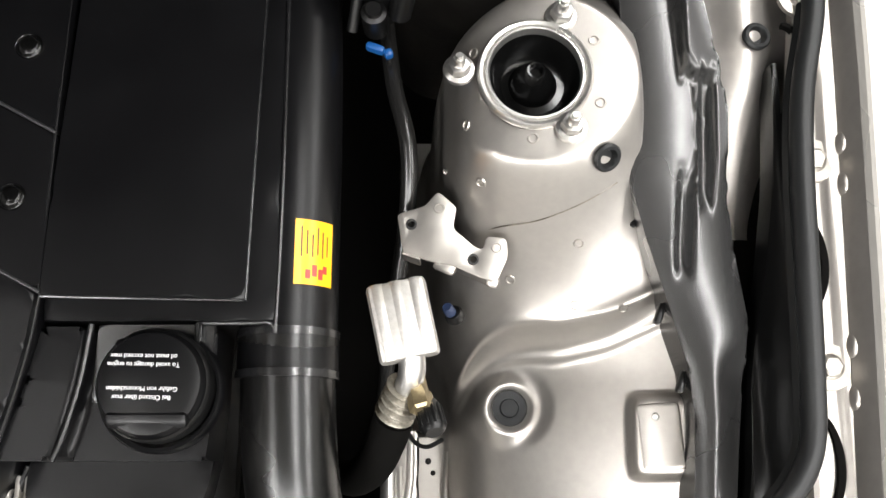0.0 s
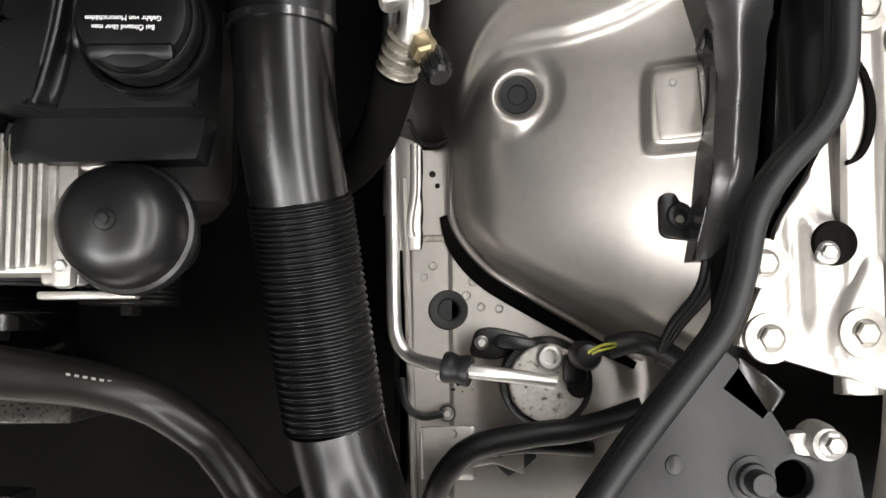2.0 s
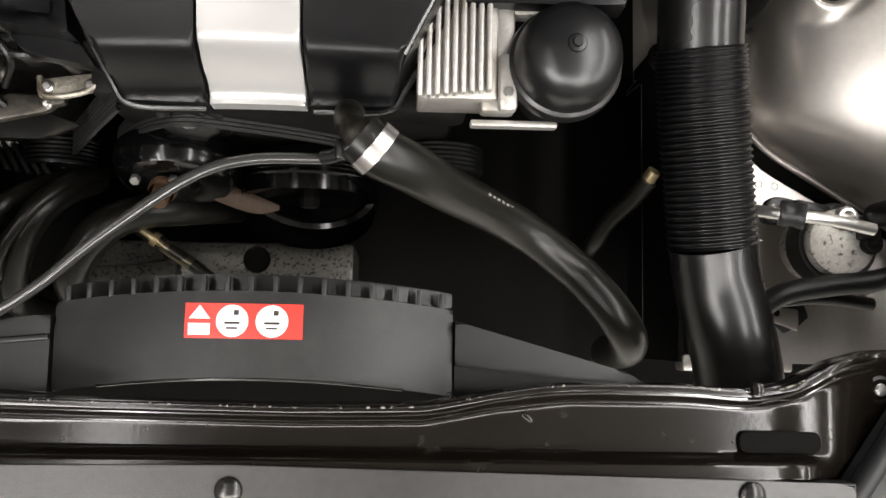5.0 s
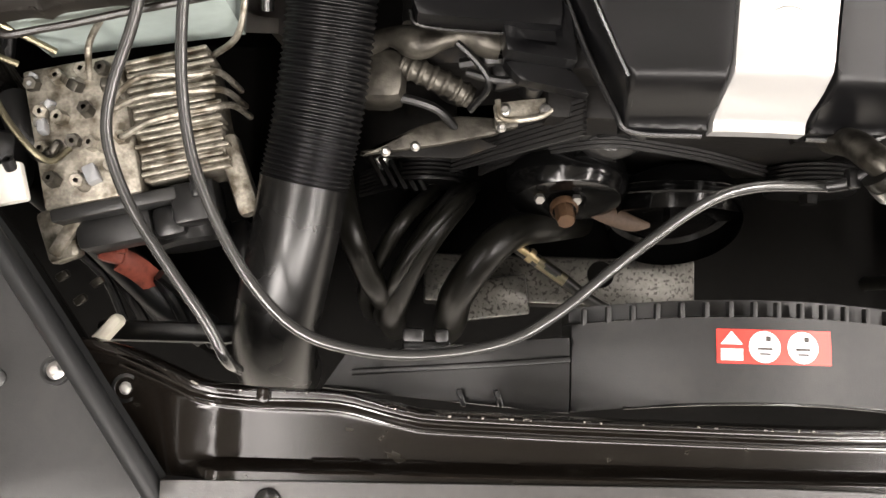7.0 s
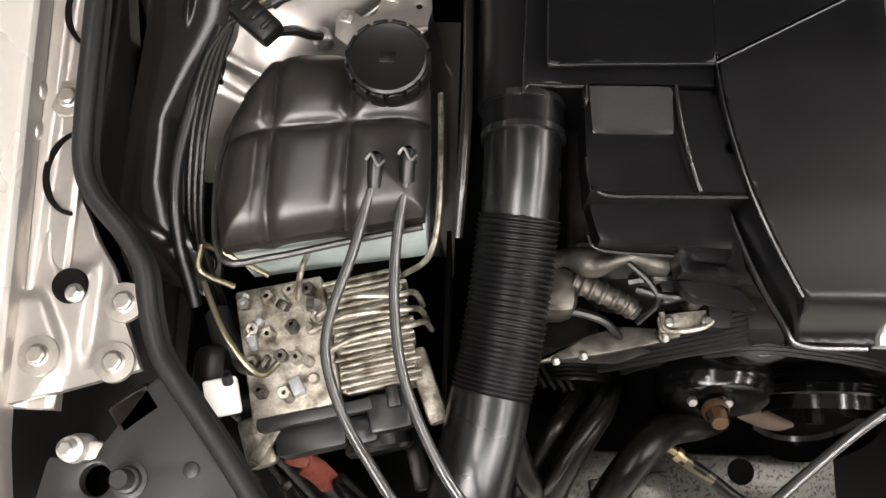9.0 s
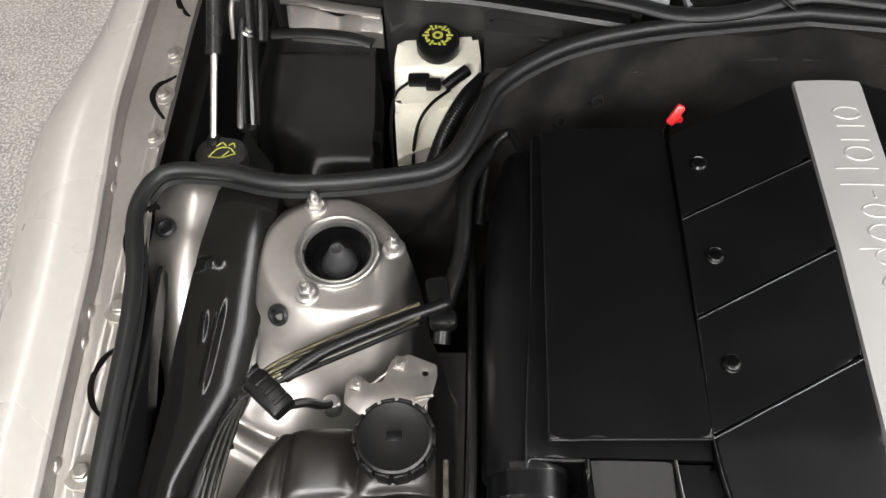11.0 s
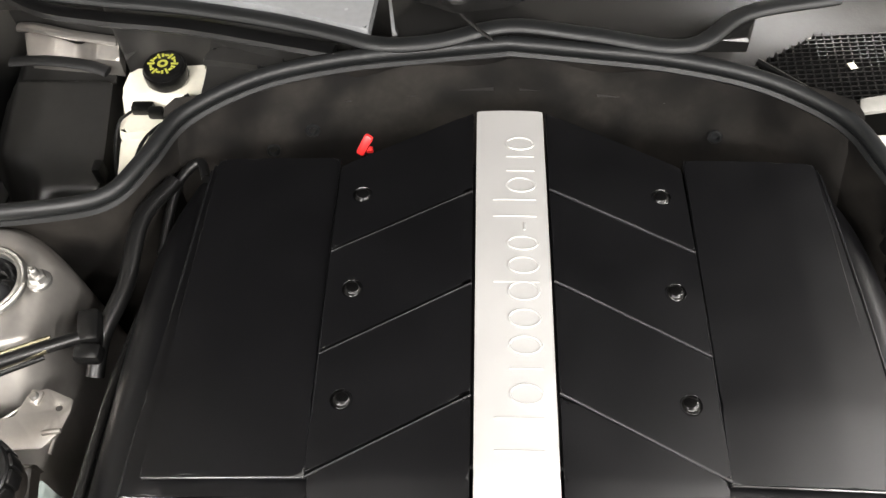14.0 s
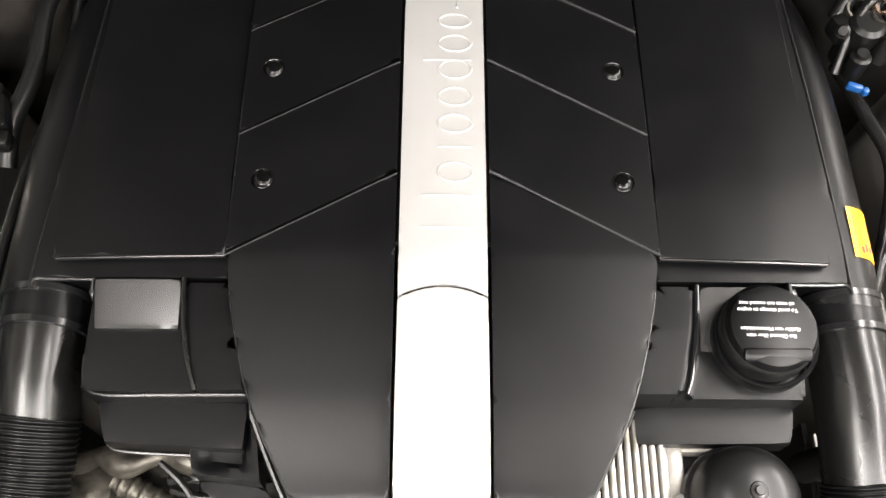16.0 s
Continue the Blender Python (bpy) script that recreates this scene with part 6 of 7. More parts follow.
st_ = thing("earth_stud", (0.495, 0.431, 0.66), "small stud with a dark blue plastic cap", "stud")
part("stud_base", lathe([(0, 0.004), (0.007, 0.004), (0.009, 0.0), (0.009, -0.004)], 16, pose(0.497, 0.431, 0.667, -20, -20)), PLASTIC, st_)
part("stud_cap", lathe([(0, 0.014), (0.004, 0.014), (0.005, 0.012), (0.0055, 0.0)], 12, pose(0.495, 0.431, 0.667, -20, -20)), mat("dark_blue_cap", (0.016, 0.026, 0.06), 0.4), st_)

pipe = thing("refrigerant_pipe", (0.45, 0.2, 0.49), "bent bare aluminium refrigerant pipe along the rail", "pipe")
part("pipe_run", tube([(0.436, 0.36, 0.56), (0.4355, 0.33, 0.585), (0.4365, 0.28, 0.598), (0.4375, 0.22, 0.603), (0.4385, 0.165, 0.606), (0.441, 0.14, 0.607), (0.452, 0.125, 0.61), (0.47, 0.119, 0.625), (0.494, 0.1145, 0.638), (0.53, 0.110, 0.64), (0.575, 0.103, 0.632)], 0.0062, 14, 6), PIPE, pipe)
part("tape_wrap", tube([(0.482, 0.117, 0.634), (0.504, 0.113, 0.640)], lambda u: 0.0125 + 0.001 * math.sin(9 * u), 10, 6), RUBBER, pipe, "black cloth tape wrap")
part("sleeve", tube([(0.4355, 0.33, 0.585), (0.436, 0.25, 0.6)], 0.0072, 12, 4), PIPE, pipe)

dr = thing("receiver_drier", (0.582, 0.093, 0.40), "aluminium receiver drier in a black ring clamp", "drier")
part("canister", lathe([(0, 0.004), (0.030, 0.004), (0.0345, 0.001), (0.0355, -0.004), (0.0355, -0.14)], 40, pose(0.577, 0.098, 0.566)), mat("chalky_cast", (0.5, 0.48, 0.44), 0.5, 0.2, 0.3, 80, 0.3, 300, spots=((0.12, 0.10, 0.08), 150, 0.58, 0.68)), dr)
part("ring_clamp", lathe([(0.0365, 0.0), (0.042, 0.001), (0.043, -0.004), (0.043, -0.03), (0.037, -0.03)], 40, pose(0.577, 0.098, 0.556)), PLASTIC, dr, "black plastic ring clamp")
part("port_boss", join(lathe([(0, 0.006), (0.006, 0.006), (0.007, 0.014), (0.010, 0.014), (0.012, 0.012), (0.012, -0.004)], 24, pose(0.578, 0.122, 0.565))), ZINC, dr, "round port with socket screw")
part("port_boss", join(lathe([(0.004, 0.012), (0.009, 0.012), (0.011, 0.010), (0.011, -0.004)], 24, pose(0.604, 0.096, 0.566)), lathe([(0, 0.01), (0.006, 0.01), (0.0065, 0.0)], 6, pose(0.604, 0.096, 0.568))), DARK, dr)
part("pressure_switch", join(lathe([(0, 0.04), (0.010, 0.038), (0.013, 0.03), (0.013, 0.0)], 20, pose(0.606, 0.124, 0.58)), block(0.60, 0.112, 0.575, 0.022, 0.026, 0.016, 0.004)), PLASTIC, dr, "black pressure switch plug")
for k in range(3):
    part("plug_wire", tube([(0.604 + 0.003 * k, 0.124, 0.615), (0.609 + 0.003 * k, 0.130 - 0.002 * k, 0.622), (0.622, 0.134 - 0.004 * k, 0.617), (0.64, 0.134, 0.60)], 0.0013, 6, 5), CAP_YELLOW if k < 2 else RUBBER, dr, "thin yellow and black wire")
part("clamp_arm", join(slab(rounded([(0.505, 0.122), (0.53, 0.118), (0.56, 0.126), (0.566, 0.14), (0.53, 0.15), (0.512, 0.148)], 0.008), 0.524, 0.534, 0.003), block(0.55, 0.134, 0.55, 0.04, 0.014, 0.02, 0.005, (0, 0, -10))), PLASTIC, dr, "black clamp arm")
put("bolt", BOLT, pose(0.518, 0.135, 0.533) @ Matrix.Diagonal((0.6, 0.6, 0.7, 1)), dr)
loom = thing("wiring_loom", (0.5, 0.05, 0.48), "taped black wiring loom across the rail front", "cable loom")
part("trunk", tube([(0.468, -0.045, 0.44), (0.472, -0.01, 0.53), (0.485, 0.02, 0.56), (0.51, 0.042, 0.57), (0.56, 0.052, 0.57), (0.61, 0.058, 0.57), (0.66, 0.075, 0.58)], 0.0115, 12, 6), RUBBER, loom)
part("branch", tube([(0.51, 0.036, 0.555), (0.56, 0.04, 0.55), (0.62, 0.035, 0.54)], 0.007, 10, 6), RUBBER, loom)
part("branch", tube([(0.625, 0.13, 0.60), (0.655, 0.135, 0.60), (0.69, 0.115, 0.61), (0.70, 0.09, 0.62)], 0.010, 10, 6), RUBBER, loom)
for k in range(3):
    part("cable", tube([(0.685 + 0.006 * k, 0.25, 0.70), (0.69 + 0.006 * k, 0.22, 0.69), (0.688 + 0.005 * k, 0.18, 0.67), (0.672 + 0.004 * k, 0.15, 0.64), (0.668, 0.12, 0.60)], 0.0036, 8, 6), RUBBER, loom)
eb = thing("earth_cable", (0.47, 0.066, 0.5), "small black earth cable bolted to the rail", "cable")
part("cable_run", tube([(0.44, 0.10, 0.50), (0.445, 0.075, 0.51), (0.46, 0.064, 0.512), (0.482, 0.066, 0.508)], 0.0038, 8, 6), RUBBER, eb)
part("ring_lug", lathe([(0.003, 0.004), (0.0075, 0.004), (0.0085, 0.0), (0.0085, -0.004)], 20, pose(0.485, 0.066, 0.504)), DUSTY, eb)
put("bolt", BOLT, pose(0.485, 0.066, 0.508) @ Matrix.Diagonal((0.55, 0.55, 0.7, 1)), eb)
solo("horn", lathe([(0, 0.012), (0.018, 0.011), (0.035, 0.004), (0.038, -0.004), (0.038, -0.02)], 32, pose(0.56, 0.01, 0.48, 15, 10, 0)), RUBBER, "round black horn below the loom", "horn")
solo("rail_cap", slab(rounded([(0.508, 0.012), (0.53, 0.016), (0.56, 0.005), (0.56, 0.03), (0.508, 0.034)], 0.004), 0.493, 0.497, 0.001, [(0.536, 0.026, 0.004)]), PAINT, "small champagne bracket with one hole", "bracket")

# dark hose under the side duct on the right
solo("heater_hose", tube([(0.435, 0.70, 0.72), (0.445, 0.62, 0.74), (0.458, 0.56, 0.742), (0.455, 0.50, 0.71), (0.44, 0.42, 0.66), (0.43, 0.34, 0.60)], 0.0075, 12, 6), GLOSS, "thin glossy black heater hose beside the tower", "hose")
pv = thing("purge_valve", (0.432, 0.68, 0.70), "black valve with connector and bright hose clips", "valve")
part("valve_body", join(lathe([(0, 0.03), (0.014, 0.03), (0.019, 0.026), (0.019, -0.03)], 20, pose(0.435, 0.692, 0.775)), block(0.418, 0.70, 0.785, 0.03, 0.026, 0.026, 0.006, (0, 0, 20)), block(0.452, 0.685, 0.78, 0.024, 0.02, 0.03, 0.006)), PLASTIC, pv)
part("clip_ring", join(lathe([(0.010, 0.004), (0.0125, 0.004), (0.0125, -0.003), (0.010, -0.003)], 20, pose(0.426, 0.712, 0.80, 20, 10)), lathe([(0.008, 0.004), (0.010, 0.004), (0.010, -0.003)], 20, pose(0.447, 0.70, 0.80, -10, 20))), ALLOY, pv, "bright clip ring")
for k, (kx, ky, kz, kr) in enumerate(((0.418, 0.722, 0.80, 0.009), (0.455, 0.675, 0.79, 0.010), (0.43, 0.665, 0.775, 0.011), (0.462, 0.70, 0.80, 0.007), (0.412, 0.69, 0.79, 0.008))):
    part("connector", lathe([(0, 0.014), (kr * 0.6, 0.014), (kr * 0.7, 0.010), (kr, 0.008), (kr, -0.02)], 18, pose(kx, ky, kz, 15 * (k - 2), 12 * (2 - k))), PLASTIC, pv)
part("hose_loop", tube([(0.41, 0.66, 0.76), (0.425, 0.70, 0.80), (0.455, 0.725, 0.81), (0.50, 0.735, 0.80), (0.56, 0.70, 0.80)], 0.005, 10, 6), PLASTIC, pv, "thin glossy black hose")
part("red_seal", lathe([(0.006, 0.003), (0.009, 0.003), (0.009, -0.003)], 20, pose(0.452, 0.716, 0.80, 20, 20)), COPPER, pv)
part("blue_clip", join(block(0.43, 0.645, 0.757, 0.017, 0.007, 0.010, 0.003, (0, 0, -20)), block(0.441, 0.641, 0.755, 0.008, 0.008, 0.010, 0.003, (0, 0, 20))), BLUE, pv, "bright blue retaining clip")
for k in range(3):
    part("pipe", tube([(0.43 + 0.012 * k, 0.70, 0.79), (0.445 + 0.014 * k, 0.735, 0.80), (0.48 + 0.01 * k, 0.76 - 0.01 * k, 0.79), (0.53, 0.70 + 0.02 * k, 0.78)], 0.006, 10, 6), PLASTIC, pv)

# ---- left side ----
tank = thing("expansion_tank", (-0.545, 0.335, 0.62), "brown-black coolant expansion tank with quilted top and pale lower half", "coolant tank")


TANK_L = ((0.24, -0.628), (0.29, -0.639), (0.354, -0.636), (0.395, -0.622), (0.43, -0.598))


def tank_z(x, y):
    """Six pillows between shallow grooves, falling away to a rounded rim."""
    yy = y - 0.12 * (x + 0.55)
    gx, gy = min(abs(x + 0.588), abs(x + 0.519)), abs(yy - 0.357)
    rim = min(x - lerp_table(y, TANK_L), -0.445 - x, y - 0.244 - 0.18 * (x + 0.63), 0.438 - y)
    z = 0.803 + 0.010 * (1 - math.exp(-(gx / 0.007) ** 1.3)) * (1 - math.exp(-(gy / 0.007) ** 1.3))
    z -= 0.030 * math.exp(-max(0, rim) / 0.014) + 0.12 * max(0, -0.60 - x)
    return z


part("top_half", panel([(-0.630, 0.245), (-0.639, 0.29), (-0.636, 0.354), (-0.622, 0.395), (-0.602, 0.425)], [(-0.449, 0.278), (-0.446, 0.30), (-0.446, 0.35), (-0.448, 0.40), (-0.452, 0.436)], tank_z, 120, 120, 0.02, 0.003, 2), TANK, tank, "quilted dark top", angle=70)
part("seam", tube([(-0.451, 0.274, 0.768), (-0.52, 0.259, 0.765), (-0.59, 0.243, 0.762), (-0.632, 0.24, 0.762), (-0.644, 0.29, 0.762), (-0.64, 0.36, 0.762), (-0.605, 0.43, 0.765)], 0.0035, 8, 6), TANK, tank)
part("lower_half", panel([(-0.626, 0.249), (-0.632, 0.36), (-0.60, 0.42)], [(-0.45, 0.277), (-0.45, 0.36), (-0.455, 0.43)], lambda x, y: 0.762, 14, 14, 0.10, 0.004, 2), TANK_LOW, tank, "translucent pale green lower half")
part("neck", lathe([(0.031, 0.0), (0.034, -0.004), (0.035, -0.02)], 36, pose(-0.484, 0.407, 0.815)), TANK, tank)
cp = part("cap", lathe([(0, 0.0255), (0.006, 0.0252), (0.029, 0.0250), (0.0325, 0.0262), (0.0348, 0.0245), (0.0352, 0.02), (0.0355, 0.002), (0.0345, 0.0)], 48, pose(-0.484, 0.407, 0.812)), PLASTIC, tank, "black ribbed screw cap")
rib = mesh_of("rib", block(0, 0, 0, 0.0036, 0.0135, 0.0215, 0.0012), PLASTIC)
for k in range(14):
    a = 2 * math.pi * k / 14
    put("rib", rib, pose(-0.484 + 0.0362 * math.cos(a), 0.407 + 0.0362 * math.sin(a), 0.8255, 0, 0, math.degrees(a)), cp)
part("cap_mark", block(-0.484, 0.407, 0.8374, 0.014, 0.010, 0.0008, 0.0003), COVER, cp)
for nx, ny in ((-0.492, 0.314), (-0.464, 0.320)):
    part("nipple", join(lathe([(0.0045, 0.012), (0.0055, 0.011), (0.0055, 0.0), (0.008, -0.002), (0.008, -0.01)], 14, pose(nx, ny + 0.006, 0.81)), tube([(nx, ny + 0.008, 0.816), (nx, ny, 0.815), (nx - 0.001, ny - 0.016, 0.805)], 0.007, 10, 5)), PLASTIC, tank)
    part("hose_clip", tube([(nx - 0.008, ny + 0.002, 0.822), (nx - 0.003, ny + 0.007, 0.824), (nx + 0.003, ny - 0.003, 0.824), (nx + 0.008, ny + 0.002, 0.822)], 0.0013, 6, 5), ZINC, tank, "bent bright wire clip")

# brake lines and bracket beside the tank
bl = thing("brake_line_bundle", (-0.56, 0.48, 0.70), "bundle of thin plated brake lines in a black clip", "brake lines")
for k in range(4):
    o = 0.0085 * k
    part("line", tube([(-0.47, 0.566 - o * 0.9, 0.798), (-0.54, 0.531 - o, 0.803), (-0.612 - 0.1 * o, 0.490 - 0.9 * o, 0.806), (-0.634 - 0.2 * o, 0.462 - o * 0.2, 0.80)], 0.0028, 8, 6), LINE if k < 3 else PLASTIC, bl, "thin plated line")
    part("line", tube([(-0.634 - 0.2 * o, 0.462 - o * 0.2, 0.80), (-0.645 - 0.6 * o, 0.42, 0.792), (-0.660 - 0.7 * o, 0.35, 0.765), (-0.668 - 0.6 * o, 0.27, 0.71), (-0.655 - 0.3 * o, 0.22, 0.64), (-0.625, 0.19, 0.66), (-0.61, 0.17, 0.60)], 0.0026, 8, 6), HOSE, bl, "dark coated line")
part("sleeve", tube([(-0.445, 0.571, 0.79), (-0.50, 0.540, 0.802), (-0.56, 0.508, 0.806), (-0.60, 0.478, 0.804)], 0.007, 10, 6), PLASTIC, bl, "black plastic sleeve")
part("clip_block", join(block(-0.611, 0.459, 0.806, 0.05, 0.026, 0.018, 0.004, (0, 0, -42)), *[block(-0.628 + 0.010 * k, 0.478 - 0.009 * k, 0.812, 0.005, 0.016, 0.012, 0.002, (0, 0, -42)) for k in range(4)]), PLASTIC, bl, "black line clip")
part("clip_arm", tube([(-0.595, 0.45, 0.80), (-0.578, 0.458, 0.79), (-0.566, 0.462, 0.775), (-0.56, 0.47, 0.76)], 0.005, 8, 5), PLASTIC, bl)
part("duct_clip", join(block(-0.688, 0.324, 0.735, 0.016, 0.022, 0.02, 0.003), block(-0.675, 0.32, 0.72, 0.012, 0.012, 0.02, 0.003)), DUSTY, bl, "grey edge clip")
part("loom_sleeve", tube([(-0.648, 0.46, 0.79), (-0.668, 0.40, 0.78), (-0.683, 0.33, 0.765), (-0.684, 0.27, 0.74), (-0.672, 0.21, 0.70)], 0.0065, 10, 6), PLASTIC, bl, "taped black sleeve")
sl = thing("mount_stud", (-0.559, 0.473, 0.74), "round plated stud head on the apron", "stud")
part("head", lathe([(0, 0.009), (0.007, 0.008), (0.0098, 0.004), (0.010, 0.0), (0.010, -0.01)], 24, pose(-0.559, 0.473, 0.75)), ZINC, sl)
lp = thing("pressed_bracket", (-0.50, 0.49, 0.70), "champagne painted pressed steel bracket bolted to the tower", "bracket")
part("bracket_plate", slab(rounded([(-0.547, 0.497), (-0.537, 0.508), (-0.521, 0.497), (-0.508, 0.500), (-0.500, 0.526), (-0.482, 0.532), (-0.452, 0.520), (-0.451, 0.507), (-0.456, 0.485), (-0.470, 0.466), (-0.53, 0.462), (-0.547, 0.475)], 0.003), 0.748, 0.7505, 0.001, [(-0.464, 0.510, 0.0032)]), PAINT, lp)
for bx, by in ((-0.536, 0.496), (-0.491, 0.520)):
    part("raised_tab", block(bx, by, 0.7525, 0.014, 0.016, 0.005, 0.0022, (0, 0, -12)), PAINT, lp)
    part("captive_nut", lathe([(0, 0.0032), (0.0034, 0.003), (0.0046, 0.0012), (0.005, -0.001)], 16, pose(bx, by, 0.756)), ZINC, lp)
part("folded_lip", block(-0.464, 0.483, 0.7525, 0.020, 0.005, 0.006, 0.002, (0, 0, 12)), PAINT, lp)

part("folded_edge", tube([(-0.545, 0.487, 0.747), (-0.52, 0.497, 0.747), (-0.504, 0.512, 0.747), (-0.49, 0.497, 0.747), (-0.462, 0.494, 0.747)], 0.0022, 8, 1), PAINT, lp)
part("folded_edge", tube([(-0.462, 0.494, 0.746), (-0.462, 0.462, 0.746)], 0.002, 8, 3), PAINT, lp)
part("weld_boss", lathe([(0.004, 0.002), (0.007, 0.002), (0.009, -0.001)], 18, pose(-0.52, 0.482, 0.7465)), PAINT, lp)
# hydraulic unit
hu = thing("hydraulic_unit", (-0.545, 0.185, 0.50), "weathered aluminium brake hydraulic unit with pump motor and lines", "brake unit")
M = pose(-0.545, 0.180, 0.66, 0, 0, 13)
loc = lambda bm: moved(bm, M)
part("valve_block", loc(block(-0.035, 0.0, 0.0, 0.085, 0.125, 0.085, 0.003)), DIRTY_ALU, hu)
for k in range(18):
    part("fin", loc(block(0.045 + 0.002 * (k % 3), 0.054 - 0.0063 * k, 0.026 - 0.002 * (k % 2), 0.078 - 0.005 * (k % 2), 0.0042, 0.030, 0.0016, (0, 0, 1.5 - 0.4 * (k % 4)))), DIRTY_ALU, hu)
part("fin_base", loc(block(0.045, 0.002, 0.004, 0.076, 0.112, 0.06, 0.003)), DIRTY_ALU, hu)
part("end_rail", loc(block(0.088, -0.06, 0.02, 0.020, 0.075, 0.02, 0.005, (0, 0, 8))), DIRTY_ALU, hu, "pale corroded end rail")
part("front_cover", loc(join(block(-0.02, -0.068, 0.026, 0.11, 0.012, 0.03, 0.003), block(-0.03, -0.085, 0.0, 0.07, 0.03, 0.04, 0.008))), DUSTY, hu)
part("motor", loc(lathe([(0, 0.05), (0.03, 0.05), (0.034, 0.046), (0.034, 0.0)], 28, pose(0.03, -0.06, -0.02, 90, 0, 0))), PLASTIC, hu)
part("connector", loc(join(block(0.048, -0.078, 0.022, 0.04, 0.036, 0.034, 0.004), block(0.055, -0.066, 0.042, 0.012, 0.02, 0.008, 0.002), block(0.02, -0.088, 0.012, 0.03, 0.03, 0.025, 0.008))), PLASTIC, hu, "black connector")
rg = random.Random(11)
for k in range(14):
    bx, by = -0.068 + 0.022 * (k % 4), 0.048 - 0.03 * (k // 4)
    part("port_nut", loc(lathe([(0.0025, 0.012), (0.006, 0.012), (0.0068, 0.010), (0.0068, 0)], 6, pose(bx + rg.uniform(-0.004, 0.004), by + rg.uniform(-0.004, 0.004), 0.042, rg.uniform(-10, 10), rg.uniform(-10, 10)))), DIRTY_ALU if k % 3 else ALLOY, hu)
for k, pts in enumerate((((-0.632, 0.226, 0.715), (-0.66, 0.236, 0.735), (-0.66, 0.26, 0.74)), ((-0.60, 0.238, 0.715), (-0.635, 0.252, 0.735), (-0.66, 0.262, 0.735)), ((-0.585, 0.155, 0.71), (-0.60, 0.142, 0.722), (-0.63, 0.175, 0.735), (-0.655, 0.225, 0.74)), ((-0.55, 0.20, 0.715), (-0.52, 0.215, 0.73), (-0.478, 0.218, 0.73), (-0.46, 0.225, 0.715), (-0.454, 0.227, 0.65)), ((-0.555, 0.185, 0.715), (-0.52, 0.198, 0.728), (-0.472, 0.205, 0.728), (-0.455, 0.21, 0.71), (-0.449, 0.212, 0.65)), ((-0.54, 0.165, 0.715), (-0.51, 0.178, 0.728), (-0.465, 0.19, 0.726), (-0.45, 0.20, 0.70), (-0.444, 0.202, 0.65)), ((-0.57, 0.215, 0.715), (-0.565, 0.24, 0.735), (-0.555, 0.27, 0.73)))):
    part("brake_line", tube(pts, 0.003, 8, 6), LINE if k < 3 else DIRTY_ALU, hu, "thin steel brake line")
for k in range(16):
    bx, by = rg.uniform(-0.072, 0.0), rg.uniform(-0.055, 0.055)
    bit = block(bx, by, 0.045 + rg.uniform(0, 0.006), rg.uniform(0.006, 0.018), rg.uniform(0.005, 0.012), 0.012, 0.002, (rg.uniform(-15, 15), rg.uniform(-15, 15), rg.uniform(0, 180))) if k % 2 else lathe([(0, 0.008), (0.004, 0.008), (0.0055, 0.005), (0.006, 0)], 14, pose(bx, by, 0.043, rg.uniform(-20, 20), rg.uniform(-20, 20)))
    part("fitting", loc(bit), (ZINC, ALLOY, DIRTY_ALU, GREY_COWL)[k % 4], hu)
part("mount_foot", join(block(-0.608, 0.085, 0.66, 0.03, 0.05, 0.02, 0.006, (0, 0, 20)), block(-0.59, 0.095, 0.675, 0.012, 0.07, 0.010, 0.003, (0, 0, -30))), DIRTY_ALU, hu)
wt = thing("white_plug", (-0.63, 0.12, 0.68), "square off-white plastic plug with small neck", "plug")
part("plug_body", block(-0.631, 0.1205, 0.722, 0.031, 0.034, 0.014, 0.003, (4, 6, 14)), WHITE, wt)
part("neck", lathe([(0.003, 0.006), (0.005, 0.006), (0.0055, -0.004)], 12, pose(-0.626, 0.136, 0.73, -40, 0, 10)), DUSTY, wt)
rp = thing("red_plug", (-0.565, 0.06, 0.55), "faded red connector tape on a loom end", "plug")
part("plug_head", join(block(-0.578, 0.072, 0.612, 0.026, 0.016, 0.016, 0.006, (0, 15, -12)), block(-0.566, 0.078, 0.62, 0.010, 0.010, 0.008, 0.003)), ORANGE, rp)
part("ribbon", tube([(-0.57, 0.068, 0.61), (-0.555, 0.058, 0.595), (-0.535, 0.035, 0.56), (-0.525, 0.02, 0.53)], 0.010, 8, 5, (1.2, 0.35)), ORANGE, rp)
dk = thing("battery_cable_duct", (-0.56, 0.06, 0.4), "black looms and brackets in the front corner", "cable loom")
part("loom", tube([(-0.68, 0.155, 0.60), (-0.63, 0.12, 0.61), (-0.60, 0.09, 0.59), (-0.54, 0.03, 0.56), (-0.50, 0.0, 0.54)], 0.018, 12, 6), RUBBER, dk)
part("loom", tube([(-0.66, 0.21, 0.66), (-0.645, 0.18, 0.67), (-0.63, 0.165, 0.66), (-0.60, 0.16, 0.62)], 0.014, 12, 6), DUSTY, dk)
part("bottle_neck", block(-0.655, 0.15, 0.67, 0.035, 0.05, 0.05, 0.012), PLASTIC, dk)
part("bracket", block(-0.46, 0.08, 0.55, 0.02, 0.07, 0.05, 0.005, (0, 0, 15)), PLASTIC, dk)
part("cross_rail", block(-0.52, -0.0, 0.60, 0.13, 0.02, 0.05, 0.006), PLASTIC, dk)
